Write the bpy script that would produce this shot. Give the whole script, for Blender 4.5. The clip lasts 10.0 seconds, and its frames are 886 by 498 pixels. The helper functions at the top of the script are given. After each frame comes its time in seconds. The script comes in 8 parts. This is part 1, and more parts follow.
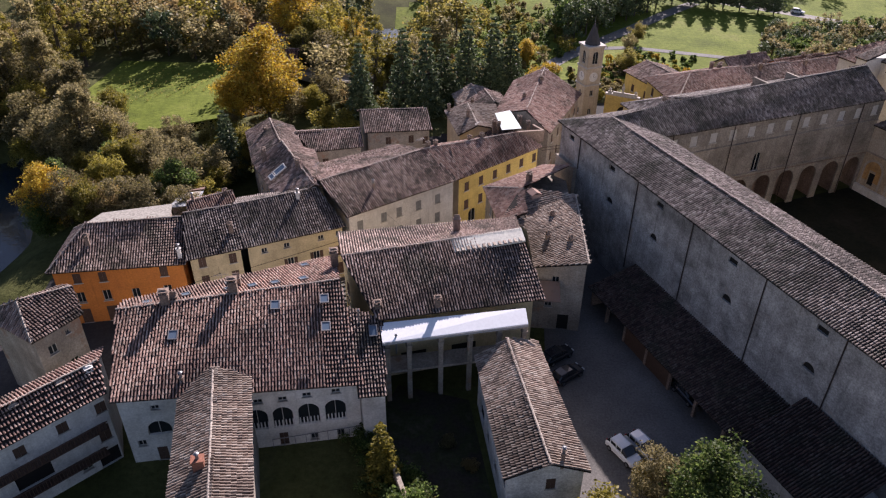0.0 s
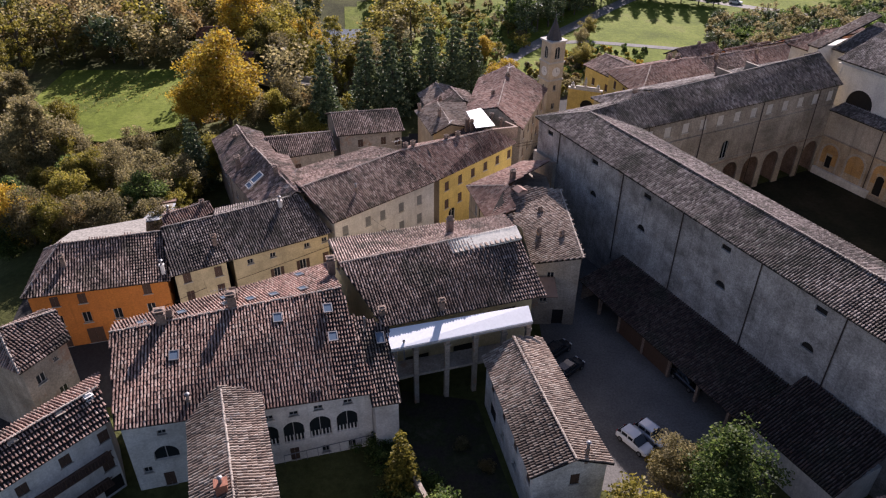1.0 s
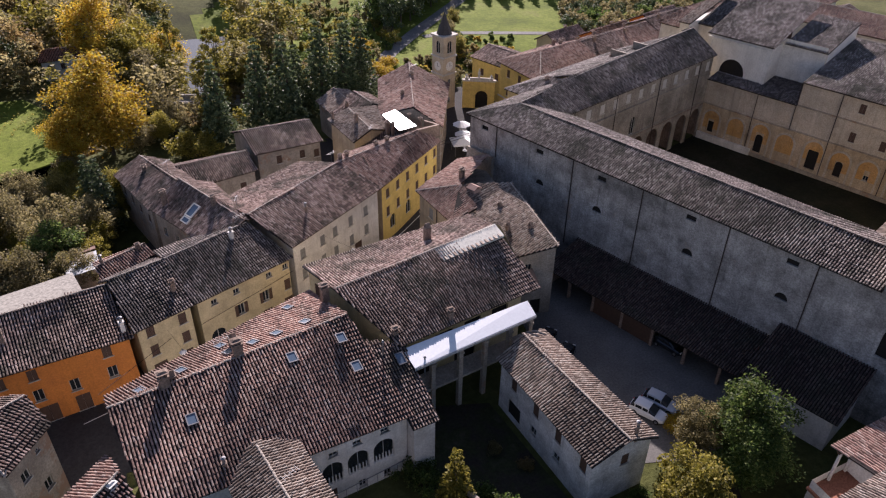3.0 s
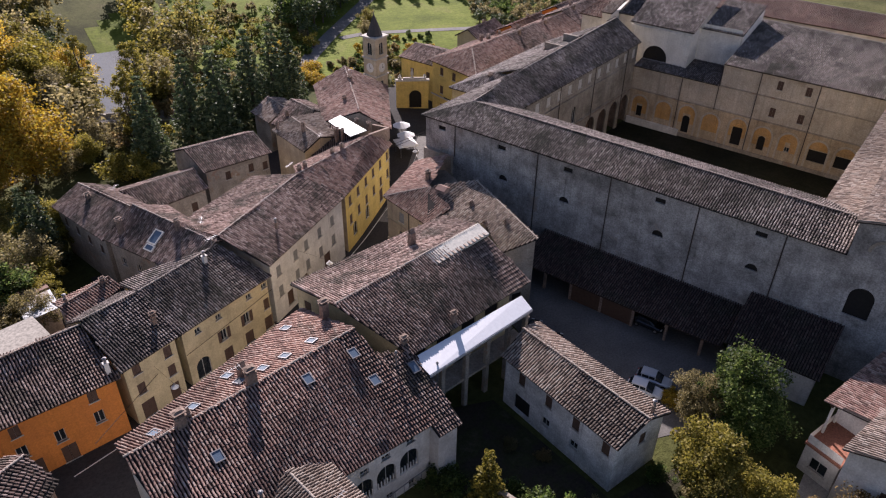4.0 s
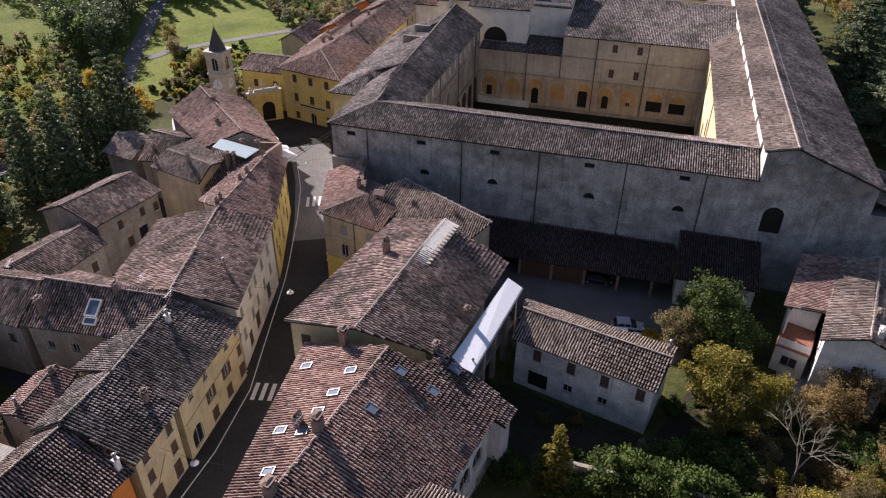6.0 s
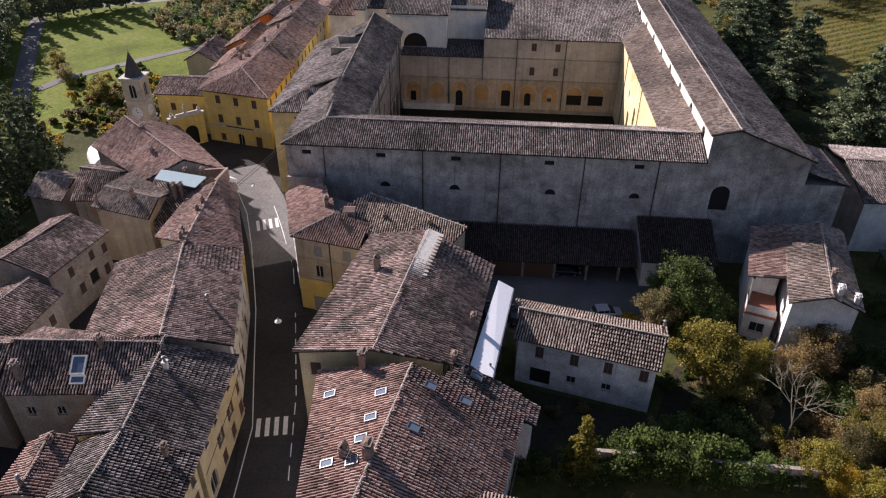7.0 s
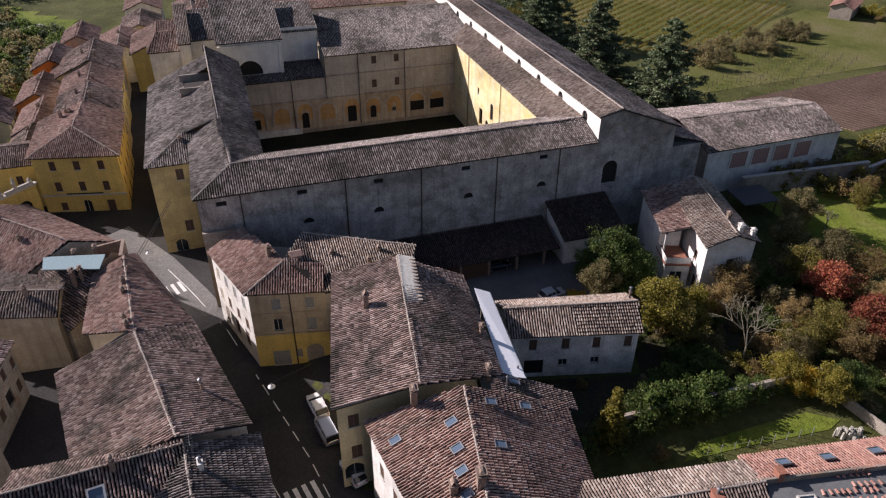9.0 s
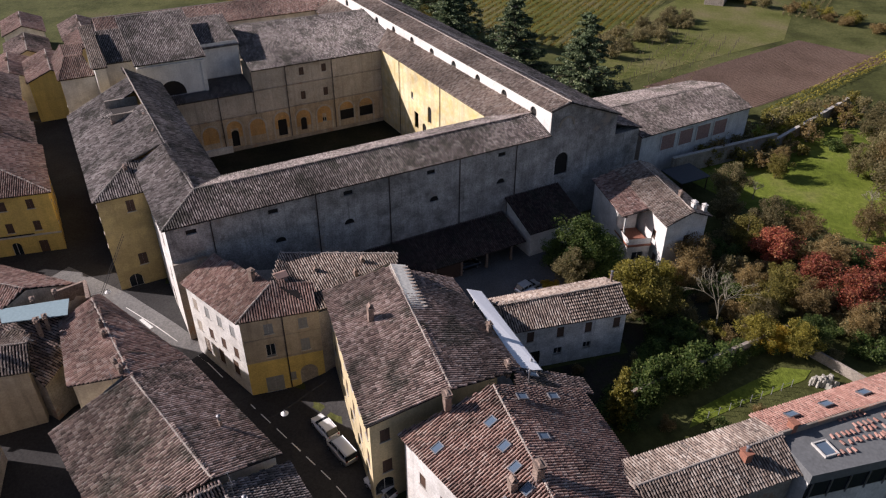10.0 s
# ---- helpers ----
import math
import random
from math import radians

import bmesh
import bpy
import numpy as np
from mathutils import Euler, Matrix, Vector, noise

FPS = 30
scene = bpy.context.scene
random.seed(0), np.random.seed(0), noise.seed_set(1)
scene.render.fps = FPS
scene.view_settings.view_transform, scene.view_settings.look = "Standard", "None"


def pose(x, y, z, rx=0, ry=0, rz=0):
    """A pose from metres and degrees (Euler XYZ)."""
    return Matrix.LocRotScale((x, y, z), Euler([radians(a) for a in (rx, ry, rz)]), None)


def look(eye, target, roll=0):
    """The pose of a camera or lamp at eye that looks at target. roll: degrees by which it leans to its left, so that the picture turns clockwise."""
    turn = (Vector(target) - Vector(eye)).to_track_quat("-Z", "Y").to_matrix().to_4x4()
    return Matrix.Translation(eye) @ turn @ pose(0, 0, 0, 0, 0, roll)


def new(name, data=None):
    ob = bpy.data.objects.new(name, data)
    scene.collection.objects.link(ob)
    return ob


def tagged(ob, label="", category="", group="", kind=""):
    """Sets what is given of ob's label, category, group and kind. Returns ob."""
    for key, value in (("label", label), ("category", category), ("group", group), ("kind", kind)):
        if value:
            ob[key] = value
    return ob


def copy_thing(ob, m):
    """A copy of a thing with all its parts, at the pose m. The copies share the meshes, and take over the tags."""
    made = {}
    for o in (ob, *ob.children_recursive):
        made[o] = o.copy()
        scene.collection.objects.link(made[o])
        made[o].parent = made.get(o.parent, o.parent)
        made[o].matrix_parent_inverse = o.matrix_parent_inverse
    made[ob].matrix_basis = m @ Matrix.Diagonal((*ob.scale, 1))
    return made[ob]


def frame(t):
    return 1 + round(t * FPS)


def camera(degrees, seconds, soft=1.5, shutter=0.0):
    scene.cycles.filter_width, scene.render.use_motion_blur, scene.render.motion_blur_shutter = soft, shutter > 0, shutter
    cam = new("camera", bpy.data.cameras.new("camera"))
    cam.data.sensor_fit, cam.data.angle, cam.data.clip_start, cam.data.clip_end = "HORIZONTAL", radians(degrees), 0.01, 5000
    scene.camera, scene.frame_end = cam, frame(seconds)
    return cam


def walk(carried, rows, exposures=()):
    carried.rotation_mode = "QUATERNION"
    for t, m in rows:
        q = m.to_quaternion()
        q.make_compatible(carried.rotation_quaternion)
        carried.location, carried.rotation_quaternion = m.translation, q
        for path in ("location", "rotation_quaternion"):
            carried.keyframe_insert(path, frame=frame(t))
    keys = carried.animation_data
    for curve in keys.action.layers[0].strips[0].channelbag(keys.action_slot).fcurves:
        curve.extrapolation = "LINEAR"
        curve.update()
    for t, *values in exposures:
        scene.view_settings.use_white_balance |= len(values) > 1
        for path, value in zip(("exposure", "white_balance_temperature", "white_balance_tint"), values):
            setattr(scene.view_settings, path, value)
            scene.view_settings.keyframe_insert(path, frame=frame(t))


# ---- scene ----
cam = camera(64.0, 10.0, soft=1.2)
PATH = [
    (0, (-2.616, 0.04, 57.476), (-2.571, 1.718, 56.388), 0.5),
    (0.5, (-5.762, 0.54, 57.521), (-5.638, 2.214, 56.433), 0.5),
    (1, (-8.997, 1.237, 57.559), (-8.787, 2.899, 56.466), 0.6),
    (1.5, (-12.603, 2.183, 57.658), (-12.297, 3.829, 56.564), 0.6),
    (2, (-16.64, 3.519, 57.836), (-16.226, 5.137, 56.736), 0.7),
    (2.5, (-20.859, 5.24, 58.017), (-20.329, 6.823, 56.915), 0.9),
    (2.7, (-22.582, 6.076, 58.073), (-22.004, 7.641, 56.97), 0.9),
    (3.8, (-32.296, 11.393, 58.82), (-31.444, 12.821, 57.709), 0.9),
    (4, (-34.074, 12.519, 58.865), (-33.174, 13.917, 57.753), 0.9),
    (4.5, (-38.577, 15.763, 58.814), (-37.556, 17.072, 57.7), 0.9),
    (5, (-42.934, 19.669, 58.634), (-41.795, 20.875, 57.517), 0.8),
    (5.5, (-47.212, 23.989, 58.56), (-45.961, 25.079, 57.443), 0.8),
    (5.7, (-48.717, 25.892, 58.621), (-47.424, 26.933, 57.505), 0.8),
    (6.8, (-55.881, 37.038, 59.814), (-54.397, 37.783, 58.698), 0.6),
    (7, (-56.934, 39.345, 59.953), (-55.419, 40.031, 58.842), 0.6),
    (7.5, (-59.167, 45.528, 60.748), (-57.584, 46.055, 59.645), 0.5),
    (8, (-61.011, 51.657, 61.514), (-59.378, 52.019, 60.418), 0.5),
    (8.5, (-62.067, 57.661, 61.843), (-60.407, 57.864, 60.747), 0.4),
    (9, (-62.374, 63.674, 61.96), (-60.704, 63.715, 60.86), 0.4),
    (9.5, (-62.208, 69.877, 62.228), (-60.537, 69.758, 61.136), 0.2),
    (10, (-61.847, 76.079, 62.381), (-60.194, 75.806, 61.288), 0.2),
]
walk(cam, [(t, look(eye, target, roll)) for t, eye, target, roll in PATH],
     exposures=[(0, 1.13, 6200, 28), (4, 1.06, 6200, 27), (7.5, 0.87, 6200, 26), (10, 0.54, 6150, 23)])

# ---- light ----
SUN_ELEV, SUN_AZ = 28.0, 18.3            # degrees; azimuth from +y towards +x
world = bpy.data.worlds.new("sky_world")
scene.world = world
world.use_nodes = True
wn = world.node_tree.nodes
sky = wn.new("ShaderNodeTexSky")
sky.sky_type = "NISHITA"
sky.sun_disc = False
sky.sun_elevation = radians(SUN_ELEV)
sky.sun_rotation = radians(SUN_AZ)
wn["Background"].inputs["Strength"].default_value = 0.050
world.node_tree.links.new(sky.outputs[0], wn["Background"].inputs["Color"])
sun = new("sun", bpy.data.lights.new("sun", "SUN"))
sun.data.energy = 5.0
sun.data.angle = radians(0.55)
sun.data.color = (1.0, 0.93, 0.83)
sd = Vector((math.sin(radians(SUN_AZ)) * math.cos(radians(SUN_ELEV)),
             math.cos(radians(SUN_AZ)) * math.cos(radians(SUN_ELEV)), math.sin(radians(SUN_ELEV))))
sun.matrix_world = look(sd * 200, (0, 0, 0))

# ---- materials ----


def mat_base(name, rough=0.9):
    m = bpy.data.materials.new(name)
    m.use_nodes = True
    nt = m.node_tree
    b = nt.nodes["Principled BSDF"]
    b.inputs["Roughness"].default_value = rough
    b.inputs["Specular IOR Level"].default_value = 0.3
    return m, nt, b


def n_pos(nt, scale=(1, 1, 1)):
    g = nt.nodes.new("ShaderNodeNewGeometry")
    mp = nt.nodes.new("ShaderNodeMapping")
    mp.inputs["Scale"].default_value = scale
    nt.links.new(g.outputs["Position"], mp.inputs["Vector"])
    return mp.outputs[0], g


def n_noise(nt, vec, scale, detail=4, rough=0.6):
    n = nt.nodes.new("ShaderNodeTexNoise")
    n.inputs["Scale"].default_value = scale
    n.inputs["Detail"].default_value = detail
    n.inputs["Roughness"].default_value = rough
    nt.links.new(vec, n.inputs["Vector"])
    return n.outputs["Fac"]


def n_ramp(nt, fac, stops):
    r = nt.nodes.new("ShaderNodeValToRGB")
    el = r.color_ramp.elements
    while len(el) < len(stops):
        el.new(0.5)
    for e, (p, c) in zip(el, stops):
        e.position = p
        e.color = (*c, 1) if len(c) == 3 else c
    nt.links.new(fac, r.inputs["Fac"])
    return r.outputs["Color"]


def n_mix(nt, fac, a, b, mode="MIX"):
    m = nt.nodes.new("ShaderNodeMix")
    m.data_type, m.blend_type = "RGBA", mode
    for sock, v in ((m.inputs[0], fac), (m.inputs[6], a), (m.inputs[7], b)):
        if isinstance(v, (int, float)):
            sock.default_value = v
        elif isinstance(v, tuple):
            sock.default_value = (*v, 1)
        else:
            nt.links.new(v, sock)
    return m.outputs[2]


def n_bump(nt, b, h, strength=0.4, dist=0.03):
    bp = nt.nodes.new("ShaderNodeBump")
    bp.inputs["Strength"].default_value = strength
    bp.inputs["Distance"].default_value = dist
    nt.links.new(h, bp.inputs["Height"])
    nt.links.new(bp.outputs[0], b.inputs["Normal"])


def grey(v):
    return (v, v, v)


def m_tiles(name, cols, lichen=(0.30, 0.28, 0.24), moss=(0.05, 0.05, 0.035), lo=0.5, hi=0.62, soot=0.55):
    """Old barrel tiles: each tile its own shade, lichen and soot in patches."""
    m, nt, b = mat_base(name, 0.92)
    v, g = n_pos(nt)
    oi = nt.nodes.new("ShaderNodeObjectInfo")
    ad = nt.nodes.new("ShaderNodeMath")
    nt.links.new(g.outputs["Random Per Island"], ad.inputs[0])
    nt.links.new(oi.outputs["Random"], ad.inputs[1])
    fr = nt.nodes.new("ShaderNodeMath")
    fr.operation = "FRACT"
    nt.links.new(ad.outputs[0], fr.inputs[0])
    base = n_ramp(nt, fr.outputs[0], [(i / (len(cols) - 1), c) for i, c in enumerate(cols)])
    mean = tuple(sum(c[k] for c in cols) / len(cols) for k in range(3))
    base = n_mix(nt, 0.22, base, mean)
    f1 = n_ramp(nt, n_noise(nt, v, 0.28, 6, 0.7), [(lo, grey(0)), (hi, grey(0.75))])
    c = n_mix(nt, f1, base, moss, "MIX")
    f2 = n_ramp(nt, n_noise(nt, v, 2.6, 5, 0.75), [(0.52, grey(0)), (0.72, grey(0.6))])
    c = n_mix(nt, f2, c, lichen)
    f3 = n_ramp(nt, n_noise(nt, v, 0.09, 3, 0.5), [(0.35, grey(soot)), (0.6, grey(1))])
    c = n_mix(nt, 1.0, c, f3, "MULTIPLY")
    nt.links.new(c, b.inputs["Base Color"])
    n_bump(nt, b, n_noise(nt, v, 14, 4, 0.7), 0.5, 0.03)
    return m


def m_plaster(name, col, stain=(0.25, 0.2, 0.15), amount=0.5, fine=0.12, under=None, under_lo=0.62):
    """Weathered lime plaster: blotches, rain streaks, patches worn to the brick."""
    m, nt, b = mat_base(name, 0.93)
    v, g = n_pos(nt)
    vs, _ = n_pos(nt, (1.1, 1.1, 0.12))
    f = n_ramp(nt, n_noise(nt, v, 0.45, 6, 0.65), [(0.4, grey(0)), (0.7, grey(amount))])
    c = n_mix(nt, f, col, stain)
    vb, _ = n_pos(nt, (1, 1, 1.6))
    p = n_ramp(nt, n_noise(nt, vb, 0.11, 7, 0.68), [(0.36, grey(1 - 0.42 * amount)), (0.47, grey(1.0)), (0.53, grey(1.0)), (0.62, grey(1 + 0.28 * amount))])
    c = n_mix(nt, 1.0, c, p, "MULTIPLY")
    vr, _ = n_pos(nt, (1.0, 1.0, 0.05))
    q = n_ramp(nt, n_noise(nt, vr, 1.6, 4, 0.6), [(0.58, grey(1.0)), (0.72, grey(1 - 0.4 * amount))])
    c = n_mix(nt, 1.0, c, q, "MULTIPLY")
    s = n_ramp(nt, n_noise(nt, vs, 0.9, 5, 0.6), [(0.45, grey(0)), (0.75, grey(amount * 0.8))])
    c = n_mix(nt, s, c, tuple(x * 0.55 for x in col))
    k = n_ramp(nt, n_noise(nt, v, 5, 5, 0.7), [(0.3, grey(1 - fine * 2)), (0.7, grey(1.0 + fine))])
    c = n_mix(nt, 1.0, c, k, "MULTIPLY")
    if under:
        u = n_ramp(nt, n_noise(nt, v, 0.23, 7, 0.72), [(under_lo, grey(0)), (under_lo + 0.05, grey(1))])
        c = n_mix(nt, u, c, under)
    nt.links.new(c, b.inputs["Base Color"])
    n_bump(nt, b, n_noise(nt, v, 9, 5, 0.7), 0.2, 0.012)
    return m


def m_plain(name, col, rough=0.7, metal=0.0, vary=0.25, scale=3.0):
    m, nt, b = mat_base(name, rough)
    b.inputs["Metallic"].default_value = metal
    v, g = n_pos(nt)
    k = n_ramp(nt, n_noise(nt, v, scale, 5, 0.65), [(0.3, grey(1 - vary)), (0.7, grey(1 + vary * 0.5))])
    c = n_mix(nt, 1.0, col, k, "MULTIPLY")
    nt.links.new(c, b.inputs["Base Color"])
    return m


def m_ground(name, cols, scale=0.12, fine=2.5, rough=0.95, bump=0.1, stretch=(1, 1, 1)):
    m, nt, b = mat_base(name, rough)
    b.inputs["Specular IOR Level"].default_value = 0.1
    v, g = n_pos(nt, stretch)
    c1 = n_ramp(nt, n_noise(nt, v, scale, 7, 0.65), [(0.3 + 0.4 * i / (len(cols) - 1), c) for i, c in enumerate(cols)])
    k = n_ramp(nt, n_noise(nt, v, fine, 6, 0.75), [(0.3, grey(0.6)), (0.7, grey(1.25))])
    c = n_mix(nt, 1.0, c1, k, "MULTIPLY")
    nt.links.new(c, b.inputs["Base Color"])
    n_bump(nt, b, n_noise(nt, v, fine * 2, 5, 0.7), 0.6, bump)
    return m


def m_leaf(name, cols, trans=0.6):
    m, nt, b = mat_base(name, 0.6)
    v, g = n_pos(nt)
    r = n_ramp(nt, g.outputs["Random Per Island"], [(i / (len(cols) - 1), c) for i, c in enumerate(cols)])
    oi = nt.nodes.new("ShaderNodeObjectInfo")
    k = n_ramp(nt, oi.outputs["Random"], [(0, grey(0.75)), (1, grey(1.2))])
    c = n_mix(nt, 1.0, r, k, "MULTIPLY")
    f = n_ramp(nt, n_noise(nt, v, 0.7, 4, 0.6), [(0.3, grey(0.6)), (0.7, grey(1.2))])
    c = n_mix(nt, 1.0, c, f, "MULTIPLY")
    nt.links.new(c, b.inputs["Base Color"])
    t = nt.nodes.new("ShaderNodeBsdfTranslucent")
    nt.links.new(c, t.inputs["Color"])
    mx = nt.nodes.new("ShaderNodeMixShader")
    mx.inputs[0].default_value = trans
    nt.links.new(b.outputs[0], mx.inputs[1])
    nt.links.new(t.outputs[0], mx.inputs[2])
    nt.links.new(mx.outputs[0], nt.nodes["Material Output"].inputs["Surface"])
    return m


T_OLD = m_tiles("tiles_brown_grey", [(0.093, 0.062, 0.052), (0.211, 0.144, 0.120), (0.319, 0.223, 0.186), (0.443, 0.325, 0.276), (0.597, 0.475, 0.417)])
T_GREY = m_tiles("tiles_grey", [(0.085, 0.070, 0.063), (0.185, 0.152, 0.138), (0.29, 0.244, 0.222), (0.41, 0.355, 0.325), (0.56, 0.51, 0.475)])
T_RED = m_tiles("tiles_red", [(0.14, 0.088, 0.073), (0.27, 0.16, 0.13), (0.38, 0.235, 0.19), (0.46, 0.31, 0.25), (0.54, 0.43, 0.37)], lo=0.56, hi=0.7)
T_DARK = m_tiles("tiles_dark", [(0.065, 0.054, 0.050), (0.135, 0.109, 0.100), (0.22, 0.178, 0.162), (0.31, 0.258, 0.236), (0.44, 0.39, 0.36)])
# Dark old tiles, darker still with the wall's deep shade put into the colour
T_SHED = m_tiles("tiles_shed_with_shade", [(0.035, 0.022, 0.020), (0.07, 0.042, 0.038), (0.11, 0.068, 0.06), (0.15, 0.11, 0.098)])
T_PALE = m_tiles("tiles_pale", [(0.13, 0.10, 0.085), (0.24, 0.18, 0.145), (0.33, 0.25, 0.20), (0.42, 0.34, 0.28), (0.5, 0.44, 0.38)], lo=0.58, hi=0.72)
T_NEW = m_tiles("tiles_new_red", [(0.20, 0.10, 0.08), (0.30, 0.155, 0.12), (0.37, 0.20, 0.155), (0.43, 0.26, 0.21)], lo=0.68, hi=0.8, soot=0.85)
# Near-black boarding: the shade in the channels between tiles as colour
UNDER = m_plain("roof_board_gap_shade", (0.02, 0.016, 0.014), 0.95)
MORTAR = m_plain("ridge_mortar", (0.40, 0.35, 0.30), 0.95, vary=0.6, scale=5)
P_GREY = m_plaster("plaster_monastery", (0.445, 0.425, 0.405), (0.15, 0.14, 0.13), 0.9, 0.25, (0.30, 0.255, 0.22), 0.6)
P_WHITE = m_plaster("plaster_white", (0.72, 0.70, 0.66), (0.36, 0.33, 0.28), 0.5)
P_FARM = m_plaster("plaster_farmhouse", (0.70, 0.69, 0.66), (0.30, 0.28, 0.25), 0.75, 0.2, (0.42, 0.38, 0.33), 0.6)
P_CREAM = m_plaster("plaster_cream", (0.60, 0.50, 0.30), (0.36, 0.29, 0.18), 0.45)
P_YELLOW = m_plaster("plaster_yellow", (0.68, 0.50, 0.15), (0.50, 0.36, 0.13), 0.5)
P_OCHRE = m_plaster("plaster_ochre", (0.60, 0.46, 0.20), (0.40, 0.30, 0.16), 0.6)
P_ORANGE = m_plaster("plaster_orange", (0.60, 0.215, 0.045), (0.46, 0.155, 0.045), 0.45)
P_BEIGE = m_plaster("plaster_beige", (0.46, 0.38, 0.27), (0.26, 0.21, 0.16), 0.6)
P_TOWER = m_plaster("plaster_tower", (0.56, 0.47, 0.34), (0.38, 0.31, 0.22), 0.6)
# West front: stained plaster, with the sunless side's shade put into a darker base
P_WEST = m_plaster("plaster_west_shaded", (0.36, 0.325, 0.275), (0.20, 0.17, 0.135), 0.8, 0.25)
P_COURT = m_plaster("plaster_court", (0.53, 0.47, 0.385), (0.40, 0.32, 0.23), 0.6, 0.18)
P_LUNETTE = m_plaster("plaster_lunette", (0.60, 0.34, 0.12), (0.52, 0.36, 0.20), 0.7, 0.2)
P_ARCADE = m_plaster("plaster_arcade", (0.53, 0.43, 0.305), (0.44, 0.31, 0.19), 0.8, 0.2)
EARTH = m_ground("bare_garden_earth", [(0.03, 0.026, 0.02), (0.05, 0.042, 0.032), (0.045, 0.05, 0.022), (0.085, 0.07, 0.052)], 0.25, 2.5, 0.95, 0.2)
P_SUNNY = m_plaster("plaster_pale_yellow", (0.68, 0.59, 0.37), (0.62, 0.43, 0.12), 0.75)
P_STONE = m_plaster("plaster_worn", (0.40, 0.35, 0.29), (0.2, 0.165, 0.13), 0.7, 0.2, (0.30, 0.2, 0.14), 0.57)
P_BRIGHT = m_plaster("plaster_clerestory", (0.74, 0.72, 0.67), (0.5, 0.47, 0.42), 0.4)
STONE = m_plain("stone_trim", (0.5, 0.47, 0.42), 0.9, vary=0.3)
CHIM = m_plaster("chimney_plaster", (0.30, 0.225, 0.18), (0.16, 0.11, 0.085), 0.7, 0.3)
BRICK = m_plain("brick_red", (0.30, 0.13, 0.085), 0.92, vary=0.45, scale=6)
WOOD = m_plain("shutter_brown", (0.085, 0.05, 0.035), 0.7)
WOODG = m_plain("shutter_grey", (0.24, 0.24, 0.23), 0.7)
FRAME = m_plain("window_paint", (0.5, 0.48, 0.44), 0.6)
DARKIN = m_plain("black_and_inside_shade", (0.018, 0.016, 0.015), 0.9)
METAL = m_plain("zinc", (0.22, 0.22, 0.23), 0.5, 0.6)
PIPE = m_plain("copper_pipe", (0.06, 0.045, 0.04), 0.5, 0.4)
SHEET = m_plain("white_sheet", (0.80, 0.82, 0.84), 0.5, vary=0.08)
# Street tarmac in two colours, dark for its shade, pale for its sunlight
TARMAC = m_ground("tarmac", [(0.034, 0.033, 0.033), (0.048, 0.046, 0.045), (0.066, 0.064, 0.061)], 0.1, 3, 0.9, 0.02)
PALE_ROAD = m_ground("pale_and_sunlit_tarmac", [(0.15, 0.146, 0.14), (0.19, 0.185, 0.176), (0.235, 0.228, 0.215)], 0.12, 3, 0.9, 0.02)
GRAVEL = m_ground("gravel_yard", [(0.10, 0.096, 0.092), (0.14, 0.134, 0.127), (0.19, 0.18, 0.17)], 0.12, 4, 0.95, 0.03)
PAVE = m_ground("stone_paving", [(0.2, 0.19, 0.175), (0.28, 0.265, 0.24), (0.36, 0.34, 0.3)], 0.2, 4, 0.9, 0.02)
SOIL = m_ground("grass_and_earth", [(0.035, 0.038, 0.013), (0.06, 0.066, 0.02), (0.10, 0.105, 0.036), (0.12, 0.105, 0.05)], 0.05, 1.2, 0.95, 0.25)
GRASS = m_ground("meadow_grass", [(0.065, 0.085, 0.014), (0.115, 0.150, 0.019), (0.155, 0.19, 0.03), (0.185, 0.19, 0.055)], 0.07, 0.9, 0.95, 0.3)
FIELDG = m_ground("olive_grass", [(0.07, 0.075, 0.02), (0.105, 0.115, 0.03), (0.14, 0.135, 0.05), (0.17, 0.145, 0.075)], 0.06, 1.5, 0.95, 0.2)
# Near-black courtyard grass: the cloister's shade is put into this colour
LAWN = m_ground("courtyard_grass_in_shade", [(0.016, 0.015, 0.010), (0.026, 0.026, 0.014), (0.045, 0.038, 0.024)], 0.1, 1.5, 0.95, 0.2)
PLOUGH = m_ground("ploughed_earth", [(0.22, 0.145, 0.10), (0.29, 0.195, 0.14), (0.35, 0.245, 0.175)], 0.06, 1.8, 0.98, 0.2)
WATER, _nt, _b = mat_base("river_water", 0.12)
_b.inputs["Base Color"].default_value = (0.02, 0.032, 0.04, 1)
_b.inputs["Specular IOR Level"].default_value = 0.5
_v, _g = n_pos(_nt)
n_bump(_nt, _b, n_noise(_nt, _v, 0.8, 4, 0.6), 0.25, 0.15)
GLASS, _nt, _b = mat_base("window_glass", 0.08)
_b.inputs["Base Color"].default_value = (0.02, 0.024, 0.028, 1)
_b.inputs["Specular IOR Level"].default_value = 0.6
SKYGLASS, _nt, _b = mat_base("skylight_glass", 0.06)
_b.inputs["Base Color"].default_value = (0.10, 0.14, 0.19, 1)
_b.inputs["Specular IOR Level"].default_value = 0.8
PAINT = m_plain("road_paint", (0.75, 0.74, 0.7), 0.8, vary=0.2)
BARK = m_plain("bark", (0.11, 0.09, 0.07), 0.95, vary=0.4)
L_GREEN = m_leaf("leaves_green", [(0.118, 0.114, 0.026), (0.196, 0.179, 0.042), (0.294, 0.254, 0.064), (0.422, 0.344, 0.095)])
L_OLIVE = m_leaf("leaves_olive", [(0.142, 0.126, 0.057), (0.221, 0.193, 0.085), (0.309, 0.262, 0.123), (0.402, 0.331, 0.162)])
